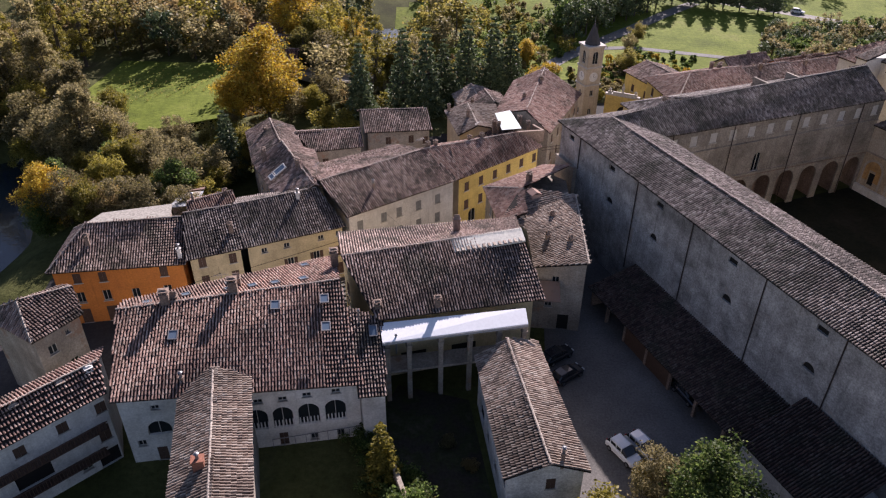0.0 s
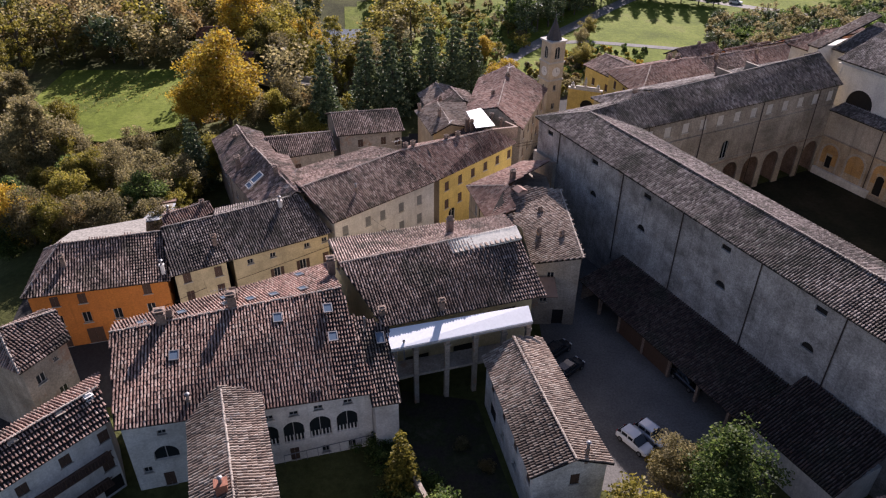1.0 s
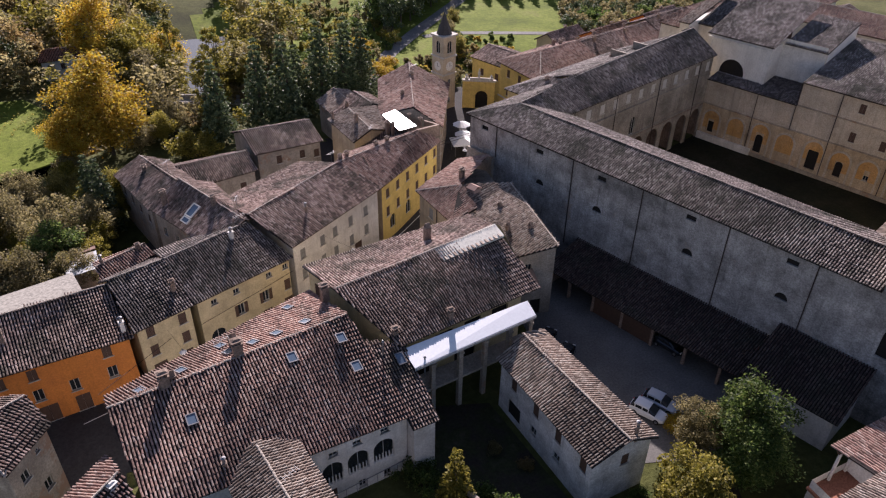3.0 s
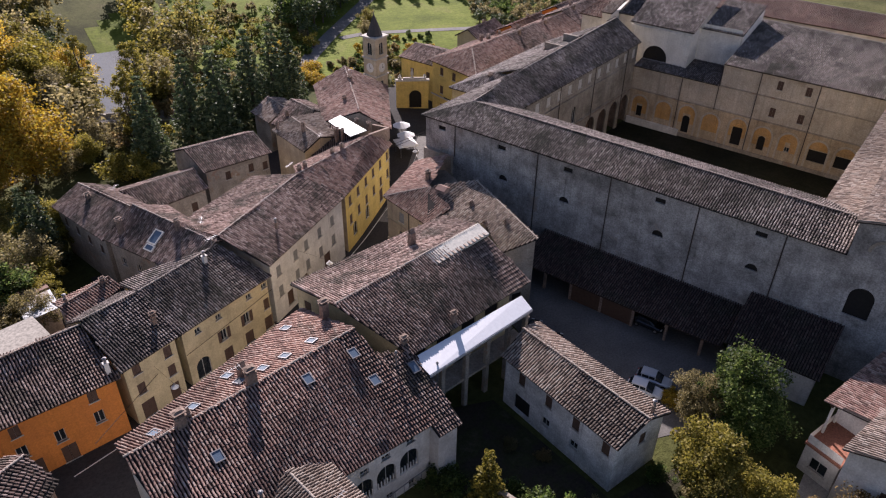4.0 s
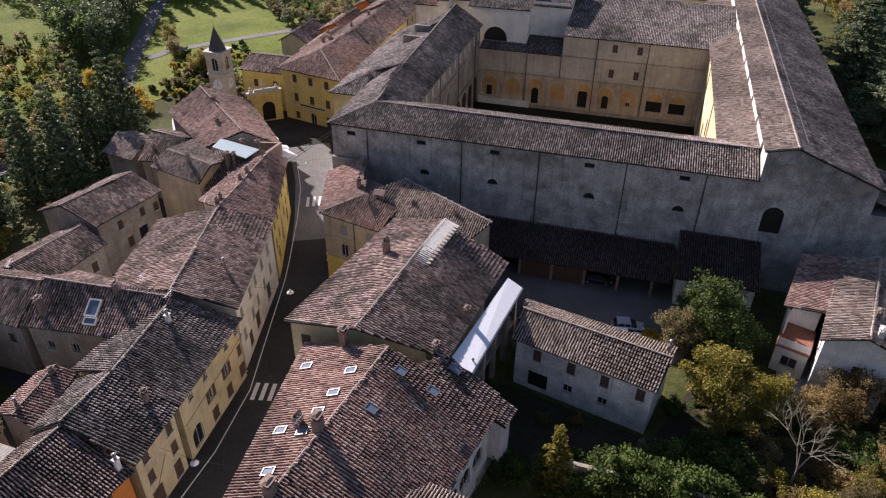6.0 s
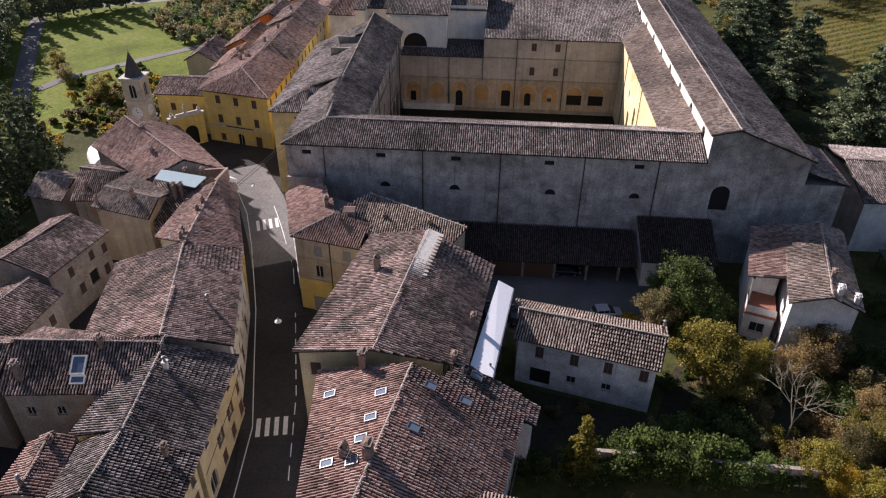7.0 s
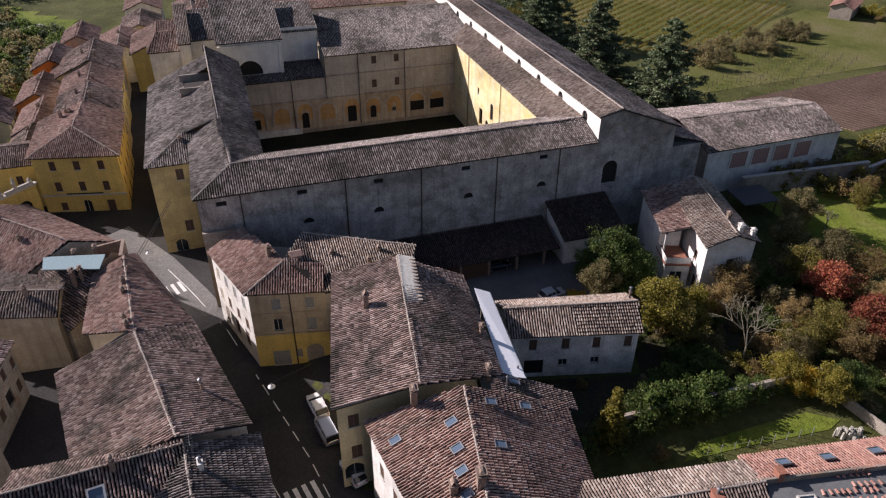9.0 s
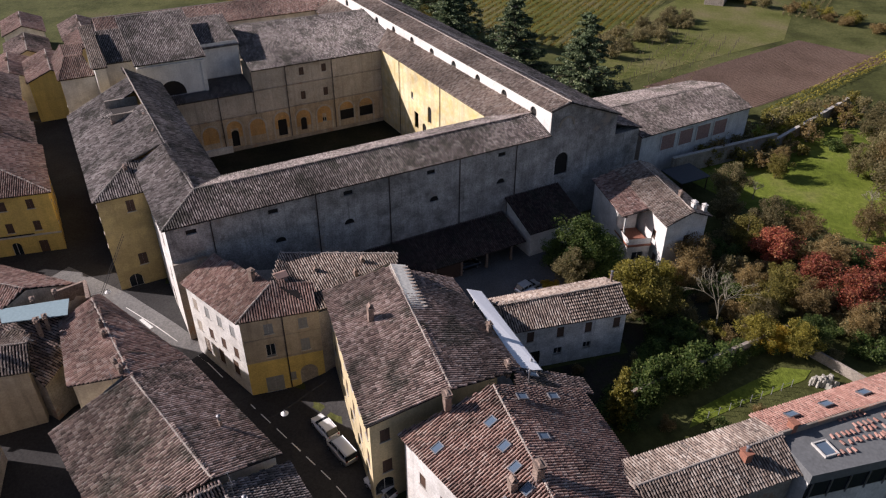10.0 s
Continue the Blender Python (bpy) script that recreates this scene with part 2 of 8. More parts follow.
L_YELLOW = m_leaf("leaves_yellow", [(0.30, 0.185, 0.022), (0.52, 0.315, 0.029), (0.60, 0.43, 0.043), (0.60, 0.50, 0.087)], 0.5)
L_IVY = m_leaf("leaves_ivy", [(0.045, 0.080, 0.020), (0.085, 0.14, 0.034), (0.14, 0.20, 0.050), (0.23, 0.275, 0.08)])
L_CEDAR = m_leaf("needles_cedar", [(0.05, 0.078, 0.04), (0.10, 0.14, 0.068), (0.165, 0.21, 0.10), (0.25, 0.28, 0.14)], 0.25)
L_LIME = m_leaf("leaves_yellow_green", [(0.135, 0.126, 0.020), (0.234, 0.209, 0.033), (0.343, 0.296, 0.050), (0.447, 0.364, 0.080)], 0.5)
L_BROWN = m_leaf("leaves_brown", [(0.17, 0.122, 0.050), (0.28, 0.198, 0.078), (0.36, 0.26, 0.112), (0.43, 0.335, 0.15)])
L_RED = m_leaf("leaves_red", [(0.156, 0.054, 0.038), (0.300, 0.074, 0.050), (0.432, 0.120, 0.060), (0.480, 0.240, 0.102)], 0.35)
L_DARK = m_leaf("needles_dark", [(0.055, 0.081, 0.038), (0.099, 0.136, 0.061), (0.152, 0.196, 0.087), (0.217, 0.254, 0.116)], 0.25)

# ---- builders ----
ORG = {}


def thing(name, at, label, category, group="", kind=""):
    """An empty at the thing's base."""
    ob = new(name)
    ob.location = at
    ORG[ob] = Vector(at)
    return tagged(ob, label, category, group, kind)


def mesh_of(name, verts, faces, mat):
    me = bpy.data.meshes.new(name)
    me.from_pydata(verts, [], faces)
    me.update()
    if mat:
        me.materials.append(mat)
    return me


def part(name, geo, mat, parent=None, label="", kind="", category=""):
    """One mesh object, from world coordinates, under a thing or a part."""
    verts, faces = geo
    o = ORG.get(parent, Vector((0, 0, 0)))
    if isinstance(verts, np.ndarray):
        verts = verts - np.array(o)
        verts = verts.tolist()
    else:
        verts = [(v[0] - o[0], v[1] - o[1], v[2] - o[2]) for v in verts]
    ob = new(name, mesh_of(name, verts, faces, mat))
    if parent:
        ob.parent = parent
        ORG[ob] = o
    return tagged(ob, label, category, "", kind)


def merge(*geos):
    V, F = [], []
    for v, f in geos:
        k = len(V)
        V.extend([tuple(p) for p in v])
        F.extend([tuple(i + k for i in q) for q in f])
    return V, F


def box(c, sx, sy, sz, rz=0.0, taper=1.0):
    """A box that stands on c, turned by rz radians."""
    V = []
    for z, k in ((0, 1.0), (sz, taper)):
        for a, b in ((-1, -1), (1, -1), (1, 1), (-1, 1)):
            x, y = a * sx / 2 * k, b * sy / 2 * k
            V.append((c[0] + x * math.cos(rz) - y * math.sin(rz), c[1] + x * math.sin(rz) + y * math.cos(rz), c[2] + z))
    return V, [(3, 2, 1, 0), (4, 5, 6, 7), (0, 1, 5, 4), (1, 2, 6, 5), (2, 3, 7, 6), (3, 0, 4, 7)]


def prism(poly, z0, z1):
    """An upright prism over a plan polygon (counter-clockwise)."""
    n = len(poly)
    V = [(p[0], p[1], z0) for p in poly] + [(p[0], p[1], z1) for p in poly]
    F = [tuple(range(n - 1, -1, -1)), tuple(range(n, 2 * n))]
    return V, F + [(i, (i + 1) % n, n + (i + 1) % n, n + i) for i in range(n)]


def tube(p, q, r, n=8, r2=None):
    p, q = Vector(p), Vector(q)
    d = (q - p).normalized()
    a = d.orthogonal().normalized()
    b = d.cross(a)
    V = []
    for c, rr in ((p, r), (q, r if r2 is None else r2)):
        for i in range(n):
            w = 2 * math.pi * i / n
            V.append(tuple(c + a * math.cos(w) * rr + b * math.sin(w) * rr))
    return V, [(i, (i + 1) % n, n + (i + 1) % n, n + i) for i in range(n)] + [tuple(range(n - 1, -1, -1)), tuple(range(n, 2 * n))]


def slab(poly3, thick):
    """A sloping slab under a 3D polygon (counter-clockwise seen from above)."""
    n = len(poly3)
    V = [tuple(p) for p in poly3] + [(p[0], p[1], p[2] - thick) for p in poly3]
    F = [(0, i, i + 1) for i in range(1, n - 1)] + [(n, n + i + 1, n + i) for i in range(1, n - 1)]
    return V, F + [((i + 1) % n, i, n + i, n + (i + 1) % n) for i in range(n)]


def sampler(poly):
    """Height over a plan place, on the fan of triangles of poly."""
    P = np.array([tuple(p) for p in poly], float)
    tris = [(P[0], P[i], P[i + 1]) for i in range(1, len(P) - 1)]

    def height(x, y):
        z = np.zeros_like(x)
        best = np.full_like(x, 1e9)
        for a, b, c in tris:
            d = (b[1] - c[1]) * (a[0] - c[0]) + (c[0] - b[0]) * (a[1] - c[1])
            if abs(d) < 1e-6:
                continue
            l1 = ((b[1] - c[1]) * (x - c[0]) + (c[0] - b[0]) * (y - c[1])) / d
            l2 = ((c[1] - a[1]) * (x - c[0]) + (a[0] - c[0]) * (y - c[1])) / d
            l3 = 1 - l1 - l2
            out = np.maximum(0, -np.minimum(np.minimum(l1, l2), l3))
            zz = l1 * a[2] + l2 * b[2] + l3 * c[2]
            w = out < best
            z = np.where(w, zz, z)
            best = np.where(w, out, best)
        return z
    return height


RNG = np.random.default_rng(7)


def tile_field(poly, pitch=0.31, step=0.46, skip=0.0):
    """Rows of barrel tiles over a roof slope. poly: 3D, its first edge is the eave, counter-clockwise from above."""
    P = np.array([tuple(p) for p in poly], float)
    A, B = P[0], P[1]
    L = np.hypot(*(B - A)[:2])
    e = (B - A)[:2] / L
    n = np.array([-e[1], e[0]])
    loc = np.stack([(P[:, :2] - A[:2]) @ e, (P[:, :2] - A[:2]) @ n], 1)
    height = sampler(poly)
    cs, ts = [], []
    c = loc[:, 0].min() + pitch / 2
    while c < loc[:, 0].max():
        hits = []
        for i in range(len(loc)):
            p, q = loc[i], loc[(i + 1) % len(loc)]
            if (p[0] <= c) != (q[0] <= c):
                hits.append(p[1] + (q[1] - p[1]) * (c - p[0]) / (q[0] - p[0]))
        hits.sort()
        for lo, hi in zip(hits[::2], hits[1::2]):
            t = np.arange(lo - 0.08, hi - 0.1, step * 0.96)
            cs.append(np.full(len(t), c))
            ts.append(t)
        c += pitch
    cs, ts = np.concatenate(cs), np.concatenate(ts)
    if skip:
        keep = RNG.random(len(cs)) > skip
        cs, ts = cs[keep], ts[keep]
    k = len(cs)
    cs = cs + RNG.normal(0, 0.014, k)
    ts = ts + RNG.normal(0, 0.02, k)
    lift = RNG.normal(0, 0.012, k)
    skew = RNG.normal(0, 0.015, k)
    prof = np.array([(-0.5, -0.02), (-0.25, 0.125), (0.25, 0.125), (0.5, -0.02)]) * (pitch * 0.66, 1)
    V = np.zeros((k, 8, 3))
    for end, (dt, wk, dz) in enumerate(((0.0, 1.0, 0.04), (step * 1.05, 0.86, 0.018))):
        for j, (px, pz) in enumerate(prof):
            cc = cs + px * wk + skew * (1 if end else -1)
            tt = ts + dt
            x = A[0] + e[0] * cc + n[0] * tt
            y = A[1] + e[1] * cc + n[1] * tt
            V[:, end * 4 + j, 0], V[:, end * 4 + j, 1] = x, y
            V[:, end * 4 + j, 2] = height(x, y) + pz * wk + dz + lift
    base = (np.arange(k) * 8)[:, None]
    F = np.concatenate([base + np.array(q) for q in ((0, 1, 5, 4), (1, 2, 6, 5), (2, 3, 7, 6), (3, 2, 1, 0))])
    return V.reshape(-1, 3), F.tolist()


def ridge_caps(p, q, r=0.125, step=0.42, up=0.05):
    """A line of half-round cap tiles from p to q."""
    p, q = Vector(p), Vector(q)
    d = q - p
    L = d.length
    d.normalize()
    s = d.cross(Vector((0, 0, 1))).normalized()
    u = s.cross(d)
    V, F = [], []
    for i in range(max(1, int(L / step))):
        j = Vector(RNG.normal(0, 0.012, 3))
        for t, k in ((i * step, 1.0), ((i + 1) * step + 0.04, 0.86)):
            for a in (-1.45, -0.75, 0, 0.75, 1.45):
                V.append(tuple(p + d * min(t, L) + s * math.sin(a) * r * k + u * (math.cos(a) * r * k + up) + j))
        b = len(V) - 10
        F += [(b + m + 1, b + m, b + m + 5, b + m + 6) for m in range(4)] + [(b, b + 1, b + 2, b + 3, b + 4)]
    return V, F


def wall_sheet(P0, P1, z0, t0, t1, holes=(), depth=0.28):
    """An upright wall face from P0 to P1 (outside on the right hand), base z0, top t0 to t1, with holes
    (along, sill, width, height) cut through to their reveals. Returns the geometry."""
    P0, P1 = Vector(P0[:2]), Vector(P1[:2])
    L = (P1 - P0).length
    d = (P1 - P0) / L
    inn = Vector((-d.y, d.x))
    us = sorted({0.0, L, *[round(h[0] - h[2] / 2, 3) for h in holes], *[round(h[0] + h[2] / 2, 3) for h in holes]})
    zs = sorted({z0, *[round(h[1], 3) for h in holes], *[round(h[1] + h[3], 3) for h in holes]})
    us = [u for u in us if 0 <= u <= L]
    low = min(t0, t1) - 0.02
    zs = [z for z in zs if z0 <= z < low] + [None]
    V, F = [], []

    def at(u, z, k=0.0):
        zz = t0 + (t1 - t0) * u / L if z is None else z
        p = P0 + d * u + inn * k
        V.append((p.x, p.y, zz))
        return len(V) - 1

    for a, b in zip(us, us[1:]):
        for lo, hi in zip(zs, zs[1:]):
            mu, mz = (a + b) / 2, (lo + (hi if hi is not None else low)) / 2
            if any(abs(mu - h[0]) < h[2] / 2 and h[1] < mz < h[1] + h[3] for h in holes):
                continue
            F.append((at(a, lo), at(b, lo), at(b, hi), at(a, hi)))
    for h in holes:
        a, b, lo, hi = h[0] - h[2] / 2, h[0] + h[2] / 2, h[1], h[1] + h[3]
        for (u1, z1), (u2, z2) in (((a, lo), (b, lo)), ((b, lo), (b, hi)), ((b, hi), (a, hi)), ((a, hi), (a, lo))):
            F.append((at(u1, z1), at(u1, z1, depth), at(u2, z2, depth), at(u2, z2)))
    return V, F


def wall_frame(P0, P1, along, z):
    """Pose on a wall face: x along it, y into it, z up."""
    P0, P1 = Vector(P0[:2]), Vector(P1[:2])
    d = (P1 - P0).normalized()
    p = P0 + d * along
    return Matrix(((d.x, -d.y, 0, p.x), (d.y, d.x, 0, p.y), (0, 0, 1, z), (0, 0, 0, 1)))


MESHES = {}


def shared(key, build):
    if key not in MESHES:
        geo, mat = build()
        MESHES[key] = mesh_of(key[0], [tuple(v) for v in geo[0]], geo[1], mat)
    return MESHES[key]


def put(name, me, parent, m, label=""):
    """A part on a shared mesh, at the world pose m."""
    ob = new(name, me)
    ob.parent = parent
    base = ORG[parent]
    ob.matrix_basis = Matrix.Translation(-Vector(base)) @ m
    ORG[ob] = Vector(base)
    return tagged(ob, label)


def put_sub(name, me, parent, label=""):
    ob = new(name, me)
    ob.parent = parent
    return tagged(ob, label)


def arch_fill(w, h):
    """The two corner pieces that turn a rectangular hole, w by h, into a round-headed one."""
    r = w / 2
    V, F = [], []
    for s in (-1, 1):
        b = len(V)
        V += [(s * r, 0, h), (s * r, 0.28, h)]
        for i in range(7):
            a = math.pi / 2 * i / 6
            V += [(s * r * math.cos(a), 0, h - r + r * math.sin(a)), (s * r * math.cos(a), 0.28, h - r + r * math.sin(a))]
        for i in range(6):
            p = b + 2 + 2 * i
            f = [(b, p, p + 2), (p, p + 1, p + 3, p + 2)]
            F += f if s < 0 else [tuple(reversed(x)) for x in f]
    return V, F


def louvres(x0, x1, y, z0, h):
    """A shutter leaf in one piece: slats that lean out one over another."""
    n = max(2, int(h / 0.16))
    prof = [(y + 0.07, z0 + h), (y + 0.07, z0)]
    for i in range(n):
        z = z0 + h * i / n
        prof += [(y, z + 0.01), (y + 0.035, z + h / n - 0.01)]
    k = len(prof)
    V = [(x, p[0], p[1]) for x in (x0, x1) for p in prof]
    F = [(i, (i + 1) % k, k + (i + 1) % k, k + i) for i in range(k)]
    return V, F + [tuple(range(k - 1, -1, -1)), tuple(range(k, 2 * k))]


def window(parent, P0, P1, hole, style="plain", shutter="WOOD"):
    """A window in a wall's hole: frame with pane under it; shutters open, closed or none; round head."""
    u, z, w, h = hole
    m = wall_frame(P0, P1, u, z)
    sm = {"WOOD": WOOD, "WOODG": WOODG, "PALE": FRAME}[shutter]
    t = 0.07

    void = style in ("void", "dark_arch")

    def frame_geo():
        y = 0.17
        if void:
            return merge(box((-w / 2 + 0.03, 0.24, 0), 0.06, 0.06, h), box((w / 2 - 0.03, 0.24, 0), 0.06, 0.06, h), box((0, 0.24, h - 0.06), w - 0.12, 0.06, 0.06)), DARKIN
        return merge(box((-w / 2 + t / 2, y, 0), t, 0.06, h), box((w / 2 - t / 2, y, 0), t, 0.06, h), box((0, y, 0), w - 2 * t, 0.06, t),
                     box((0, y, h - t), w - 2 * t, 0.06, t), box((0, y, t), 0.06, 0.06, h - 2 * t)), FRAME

    # void openings get a black sheet: the shade inside as colour, no glass
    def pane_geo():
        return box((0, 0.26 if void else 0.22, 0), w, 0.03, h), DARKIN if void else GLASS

    def sill_geo():
        return box((0, 0.02, -0.09), w + 0.24, 0.22, 0.09), STONE

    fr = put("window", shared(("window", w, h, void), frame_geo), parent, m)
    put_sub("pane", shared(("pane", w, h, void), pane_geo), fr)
    if style not in ("void", "arch", "dark_arch"):
        put_sub("sill", shared(("sill", w), sill_geo), fr)
    if style in ("closed", "open"):
        for sd in (-1, 1):
            x, y, z = (w / 4, 0.035, 0.02) if style == "closed" else (w * 0.76, -0.085, 0.0)
            put_sub("shutter", shared(("shutter", w, h, sd, style, shutter), lambda: (louvres(sd * x - w / 4 + 0.01, sd * x + w / 4 - 0.01, y, z, h - 2 * z), sm)), fr)
    return fr


SINGLES = []          # (roof, tone, tile poses) built at the end of the file


def tile_pose(q):
    """Pose that lays a tile of unit size on the eight corners q of a tile."""
    q = q.reshape(8, 3)
    o = (q[0] + q[3]) / 2
    ax = q[3] - q[0]
    ay = (q[4] + q[7]) / 2 - o
    az = (q[1] + q[2]) / 2 - o
    return Matrix((*[(ax[i], ay[i], az[i], o[i]) for i in range(3)], (0, 0, 0, 1)))


def roof_part(parent, slopes, tone, caps=(), thick=0.16, pitch=0.31, skip=0.0, label="", singles=0):
    """A roof of several slopes (each a 3D polygon, eave first): boarding, tiles and ridge caps."""
    rf = part("roof", merge(*[slab(s, thick) for s in slopes]), UNDER, parent, label)
    vs, fs, k = [], [], 0
    for s in slopes:
        v, f = tile_field(s, pitch, skip=skip)
        if singles and s is slopes[0]:
            v = v.reshape(-1, 24)
            step = int(min(singles, len(v)))
            SINGLES.append((rf, tone, v[-step:]))
            v = v[:-step].reshape(-1, 3)
            n = len(v) // 8
            f = [t for t in f if max(t) < n * 8]
        vs.append(v)
        fs += [tuple(i + k for i in q) for q in f]
        k += len(v)
    part("roof_tiles", (np.concatenate(vs), fs), tone, rf, kind="stuff")
    for p, q in caps:
        part("ridge_cap", ridge_caps(p, q), MORTAR, rf, kind="stuff")
    return rf


def lerp(p, q, t):
    return tuple(a + (b - a) * t for a, b in zip(p, q))


def inset(corners, d):
    """Plan polygon moved inwards by d (counter-clockwise)."""
    n = len(corners)
    out = []
    for i in range(n):
        a, b, c = (Vector(corners[(i + k) % n][:2]) for k in (-1, 0, 1))
        e1, e2 = (b - a).normalized(), (c - b).normalized()
        n1, n2 = Vector((-e1.y, e1.x)), Vector((-e2.y, e2.x))
        s = n1 + n2
        out.append(tuple(b + s * (d / max(0.3, 1 + n1.dot(n2)))))
    return out


def gable_house(name, label, A, B, C, D, RA, RB, wall=None, tone=None, over=0.45, hips="", holes=None, base=0.0, chimneys=(), caps=True,
                style="open", shutter="WOOD", skip=0.0, body=True, over_front=None, singles=0, ends=None):
    """A house under a two-sided roof. A-B: front eave, C-D: back eave (counter-clockwise from above), RA-RB: ridge.
    hips: "A" and/or "B" for hipped ends. holes: per side (0 front, 1 B end, 2 back, 3 A end) lists of
    (along 0..1 or metres, sill, width, height[, style])."""
    A, B, C, D, RA, RB = (Vector(p) for p in (A, B, C, D, RA, RB))
    cx, cy = ((A + B + C + D) / 4).xy
    ob = thing(name, (cx, cy, base), label, "house")
    slopes = [[A, B, RB, RA], [C, D, RA, RB]]
    if "A" in hips:
        slopes.append([D, A, RA])
    if "B" in hips:
        slopes.append([B, C, RB])
    cp = []
    if caps:
        cp = [(RA, RB)]
        if "A" in hips:
            cp += [(A, RA), (D, RA)]
        if "B" in hips:
            cp += [(B, RB), (C, RB)]
    rf = roof_part(ob, slopes, tone or T_OLD, cp, skip=skip, singles=singles)
    if body:
        quad = [A, B, C, D]
        ins = inset(quad, over)
        if over_front:
            nn = Vector((-(B - A).y, (B - A).x)).normalized() * (over_front - over)
            ins[0], ins[1] = tuple(Vector(ins[0]) + nn), tuple(Vector(ins[1]) + nn)
        n = []
        for i, p in enumerate(ins):
            n.append(Vector((p[0], p[1], 0)))
        hs = [sampler([A, B, RB, RA]), sampler([C, D, RA, RB])]

        def top(p, s):
            return float(hs[s](np.array([p[0]]), np.array([p[1]]))[0]) - 0.17
        geos, sides = [], []
        zs = [top(n[0], 0), top(n[1], 0), top(n[2], 1), top(n[3], 1)]
        for side in range(4):
            P, Q = n[side], n[(side + 1) % 4]
            zp, zq = zs[side], zs[(side + 1) % 4]
            L = (Q - P).length
            hl = []
            for h in (holes or {}).get(side, ()):
                u = h[0] * L if h[0] <= 1 else h[0]
                hl.append((u, h[1] + base, h[2], h[3]))
                st = h[4] if len(h) > 4 else style
                if st == "none":
                    continue
                window(ob, P, Q, hl[-1], st, h[5] if len(h) > 5 else shutter)
                if st == "arch":
                    put("arch", shared(("arch", h[2], h[3], wall.name if wall else ""), lambda h=h: (arch_fill(h[2], h[3]), wall or P_STONE)), ob, wall_frame(P, Q, u, h[1] + base))
            geos.append(wall_sheet(P, Q, base - 2.8, zp, zq, hl))
            sides.append(side)
            if (side == 3 and "A" not in hips) or (side == 1 and "B" not in hips):
                R = RB if side == 1 else RA
                d = (Q - P).normalized()
                k = min(max((R - P).xy.dot(d.xy), 0.1), L - 0.1)
                g = P + d * k
                sides.append(side)
                geos.append(([(P.x, P.y, zp), (Q.x, Q.y, zq), (g.x, g.y, R.z - 0.17)], [(0, 1, 2)]))
        if ends:
            part("wall", merge(*[g for g, s in zip(geos, sides) if s % 2 == 0]), wall, ob)
            part("end_wall", merge(*[g for g, s in zip(geos, sides) if s % 2]), ends, ob, "worn grey gable wall")
        else:
            part("wall", merge(*geos), wall or P_STONE, ob)
    for ch in chimneys:
        chimney(ob, *ch)
    return ob


def chimney(parent, x, y, z, h=1.4, w=0.6, kind=0, rz=0.1, mat=None):
    """A chimney that rises from below z to z + h: stack, cap and its little posts."""
    g = [box((x, y, z - 1.0), w, w * 0.8, h + 0.55, rz)]
    g.append(box((x, y, z + h - 0.5), w + 0.16, w * 0.8 + 0.16, 0.1, rz))
    c = part("chimney", merge(*g), mat or CHIM, parent)
    zt = z + h - 0.45
    if kind == 0:
        posts = [box((x + dx * math.cos(rz) - dy * math.sin(rz), y + dx * math.sin(rz) + dy * math.cos(rz), zt + 0.05), 0.12, 0.12, 0.3, rz)
                 for dx in (-w * .36, w * .36) for dy in (-w * .27, w * .27)]
        part("cap", merge(*posts, box((x, y, zt + 0.33), w + 0.22, w * 0.8 + 0.2, 0.08, rz), box((x, y, zt + 0.41), w + 0.1, w * .5, 0.14, rz, 0.5)), mat or CHIM, c)
    elif kind == 1:
        part("pot", merge(tube((x, y, zt), (x, y, zt + 0.6), 0.16, 10, 0.13), tube((x, y, zt + 0.62), (x, y, zt + 0.72), 0.24, 10, 0.06)), METAL, c, "grey metal chimney cowl")
    else:
        V, F = [], []
        for s in (-1, 1):
            a, b = math.cos(rz), math.sin(rz)
            q = box((x + s * w * 0.2 * -b * 0, y, zt + 0.05), w * 0.9, 0.07, 0.5, rz)
            q = ([(p[0] - b * s * (0.26 - (p[2] - zt) * 0.5), p[1] + a * s * (0.26 - (p[2] - zt) * 0.5), p[2]) for p in q[0]], q[1])
            k = len(V)
            V += q[0]
            F += [tuple(i + k for i in f) for f in q[1]]
        part("cap", (V, F), CHIM, c, "pair of leaning cap tiles")
    return c


def row(n, first, step, sill, w, h, *more):
    """A row of n like openings along a wall."""
    return [(first + i * step, sill, w, h, *more) for i in range(n)]


def fit_holes(ob, P, Q, holes, mat, z0=0.0, shutter="WOOD"):
    """Windows, and round heads where asked, in a wall that wall_sheet has cut."""
    for h in holes:
        st = h[4] if len(h) > 4 else "plain"
        if st != "none":
            window(ob, P, Q, h[:4], st, h[5] if len(h) > 5 else shutter)
        if st in ("arch", "dark_arch"):
            put("arch", shared(("arch", h[2], h[3], mat.name), lambda h=h: (arch_fill(h[2], h[3]), mat)), ob, wall_frame(P, Q, h[0], h[1]))


def wall_part(ob, P, Q, z0, t0, t1, holes, mat, label="", depth=0.28, shutter="WOOD"):
    if -1.5 < z0 < 0:
        z0 -= 1.8
    w = part("wall", wall_sheet(P, Q, z0, t0, t1, [h[:4] for h in holes], depth), mat, ob, label)
    fit_holes(ob, P, Q, holes, mat, shutter=shutter)
    return w


def pipe(ob, p, q, r=0.07, mat=None):
    return part("downpipe", tube(p, q, r, 6), mat or PIPE, ob)


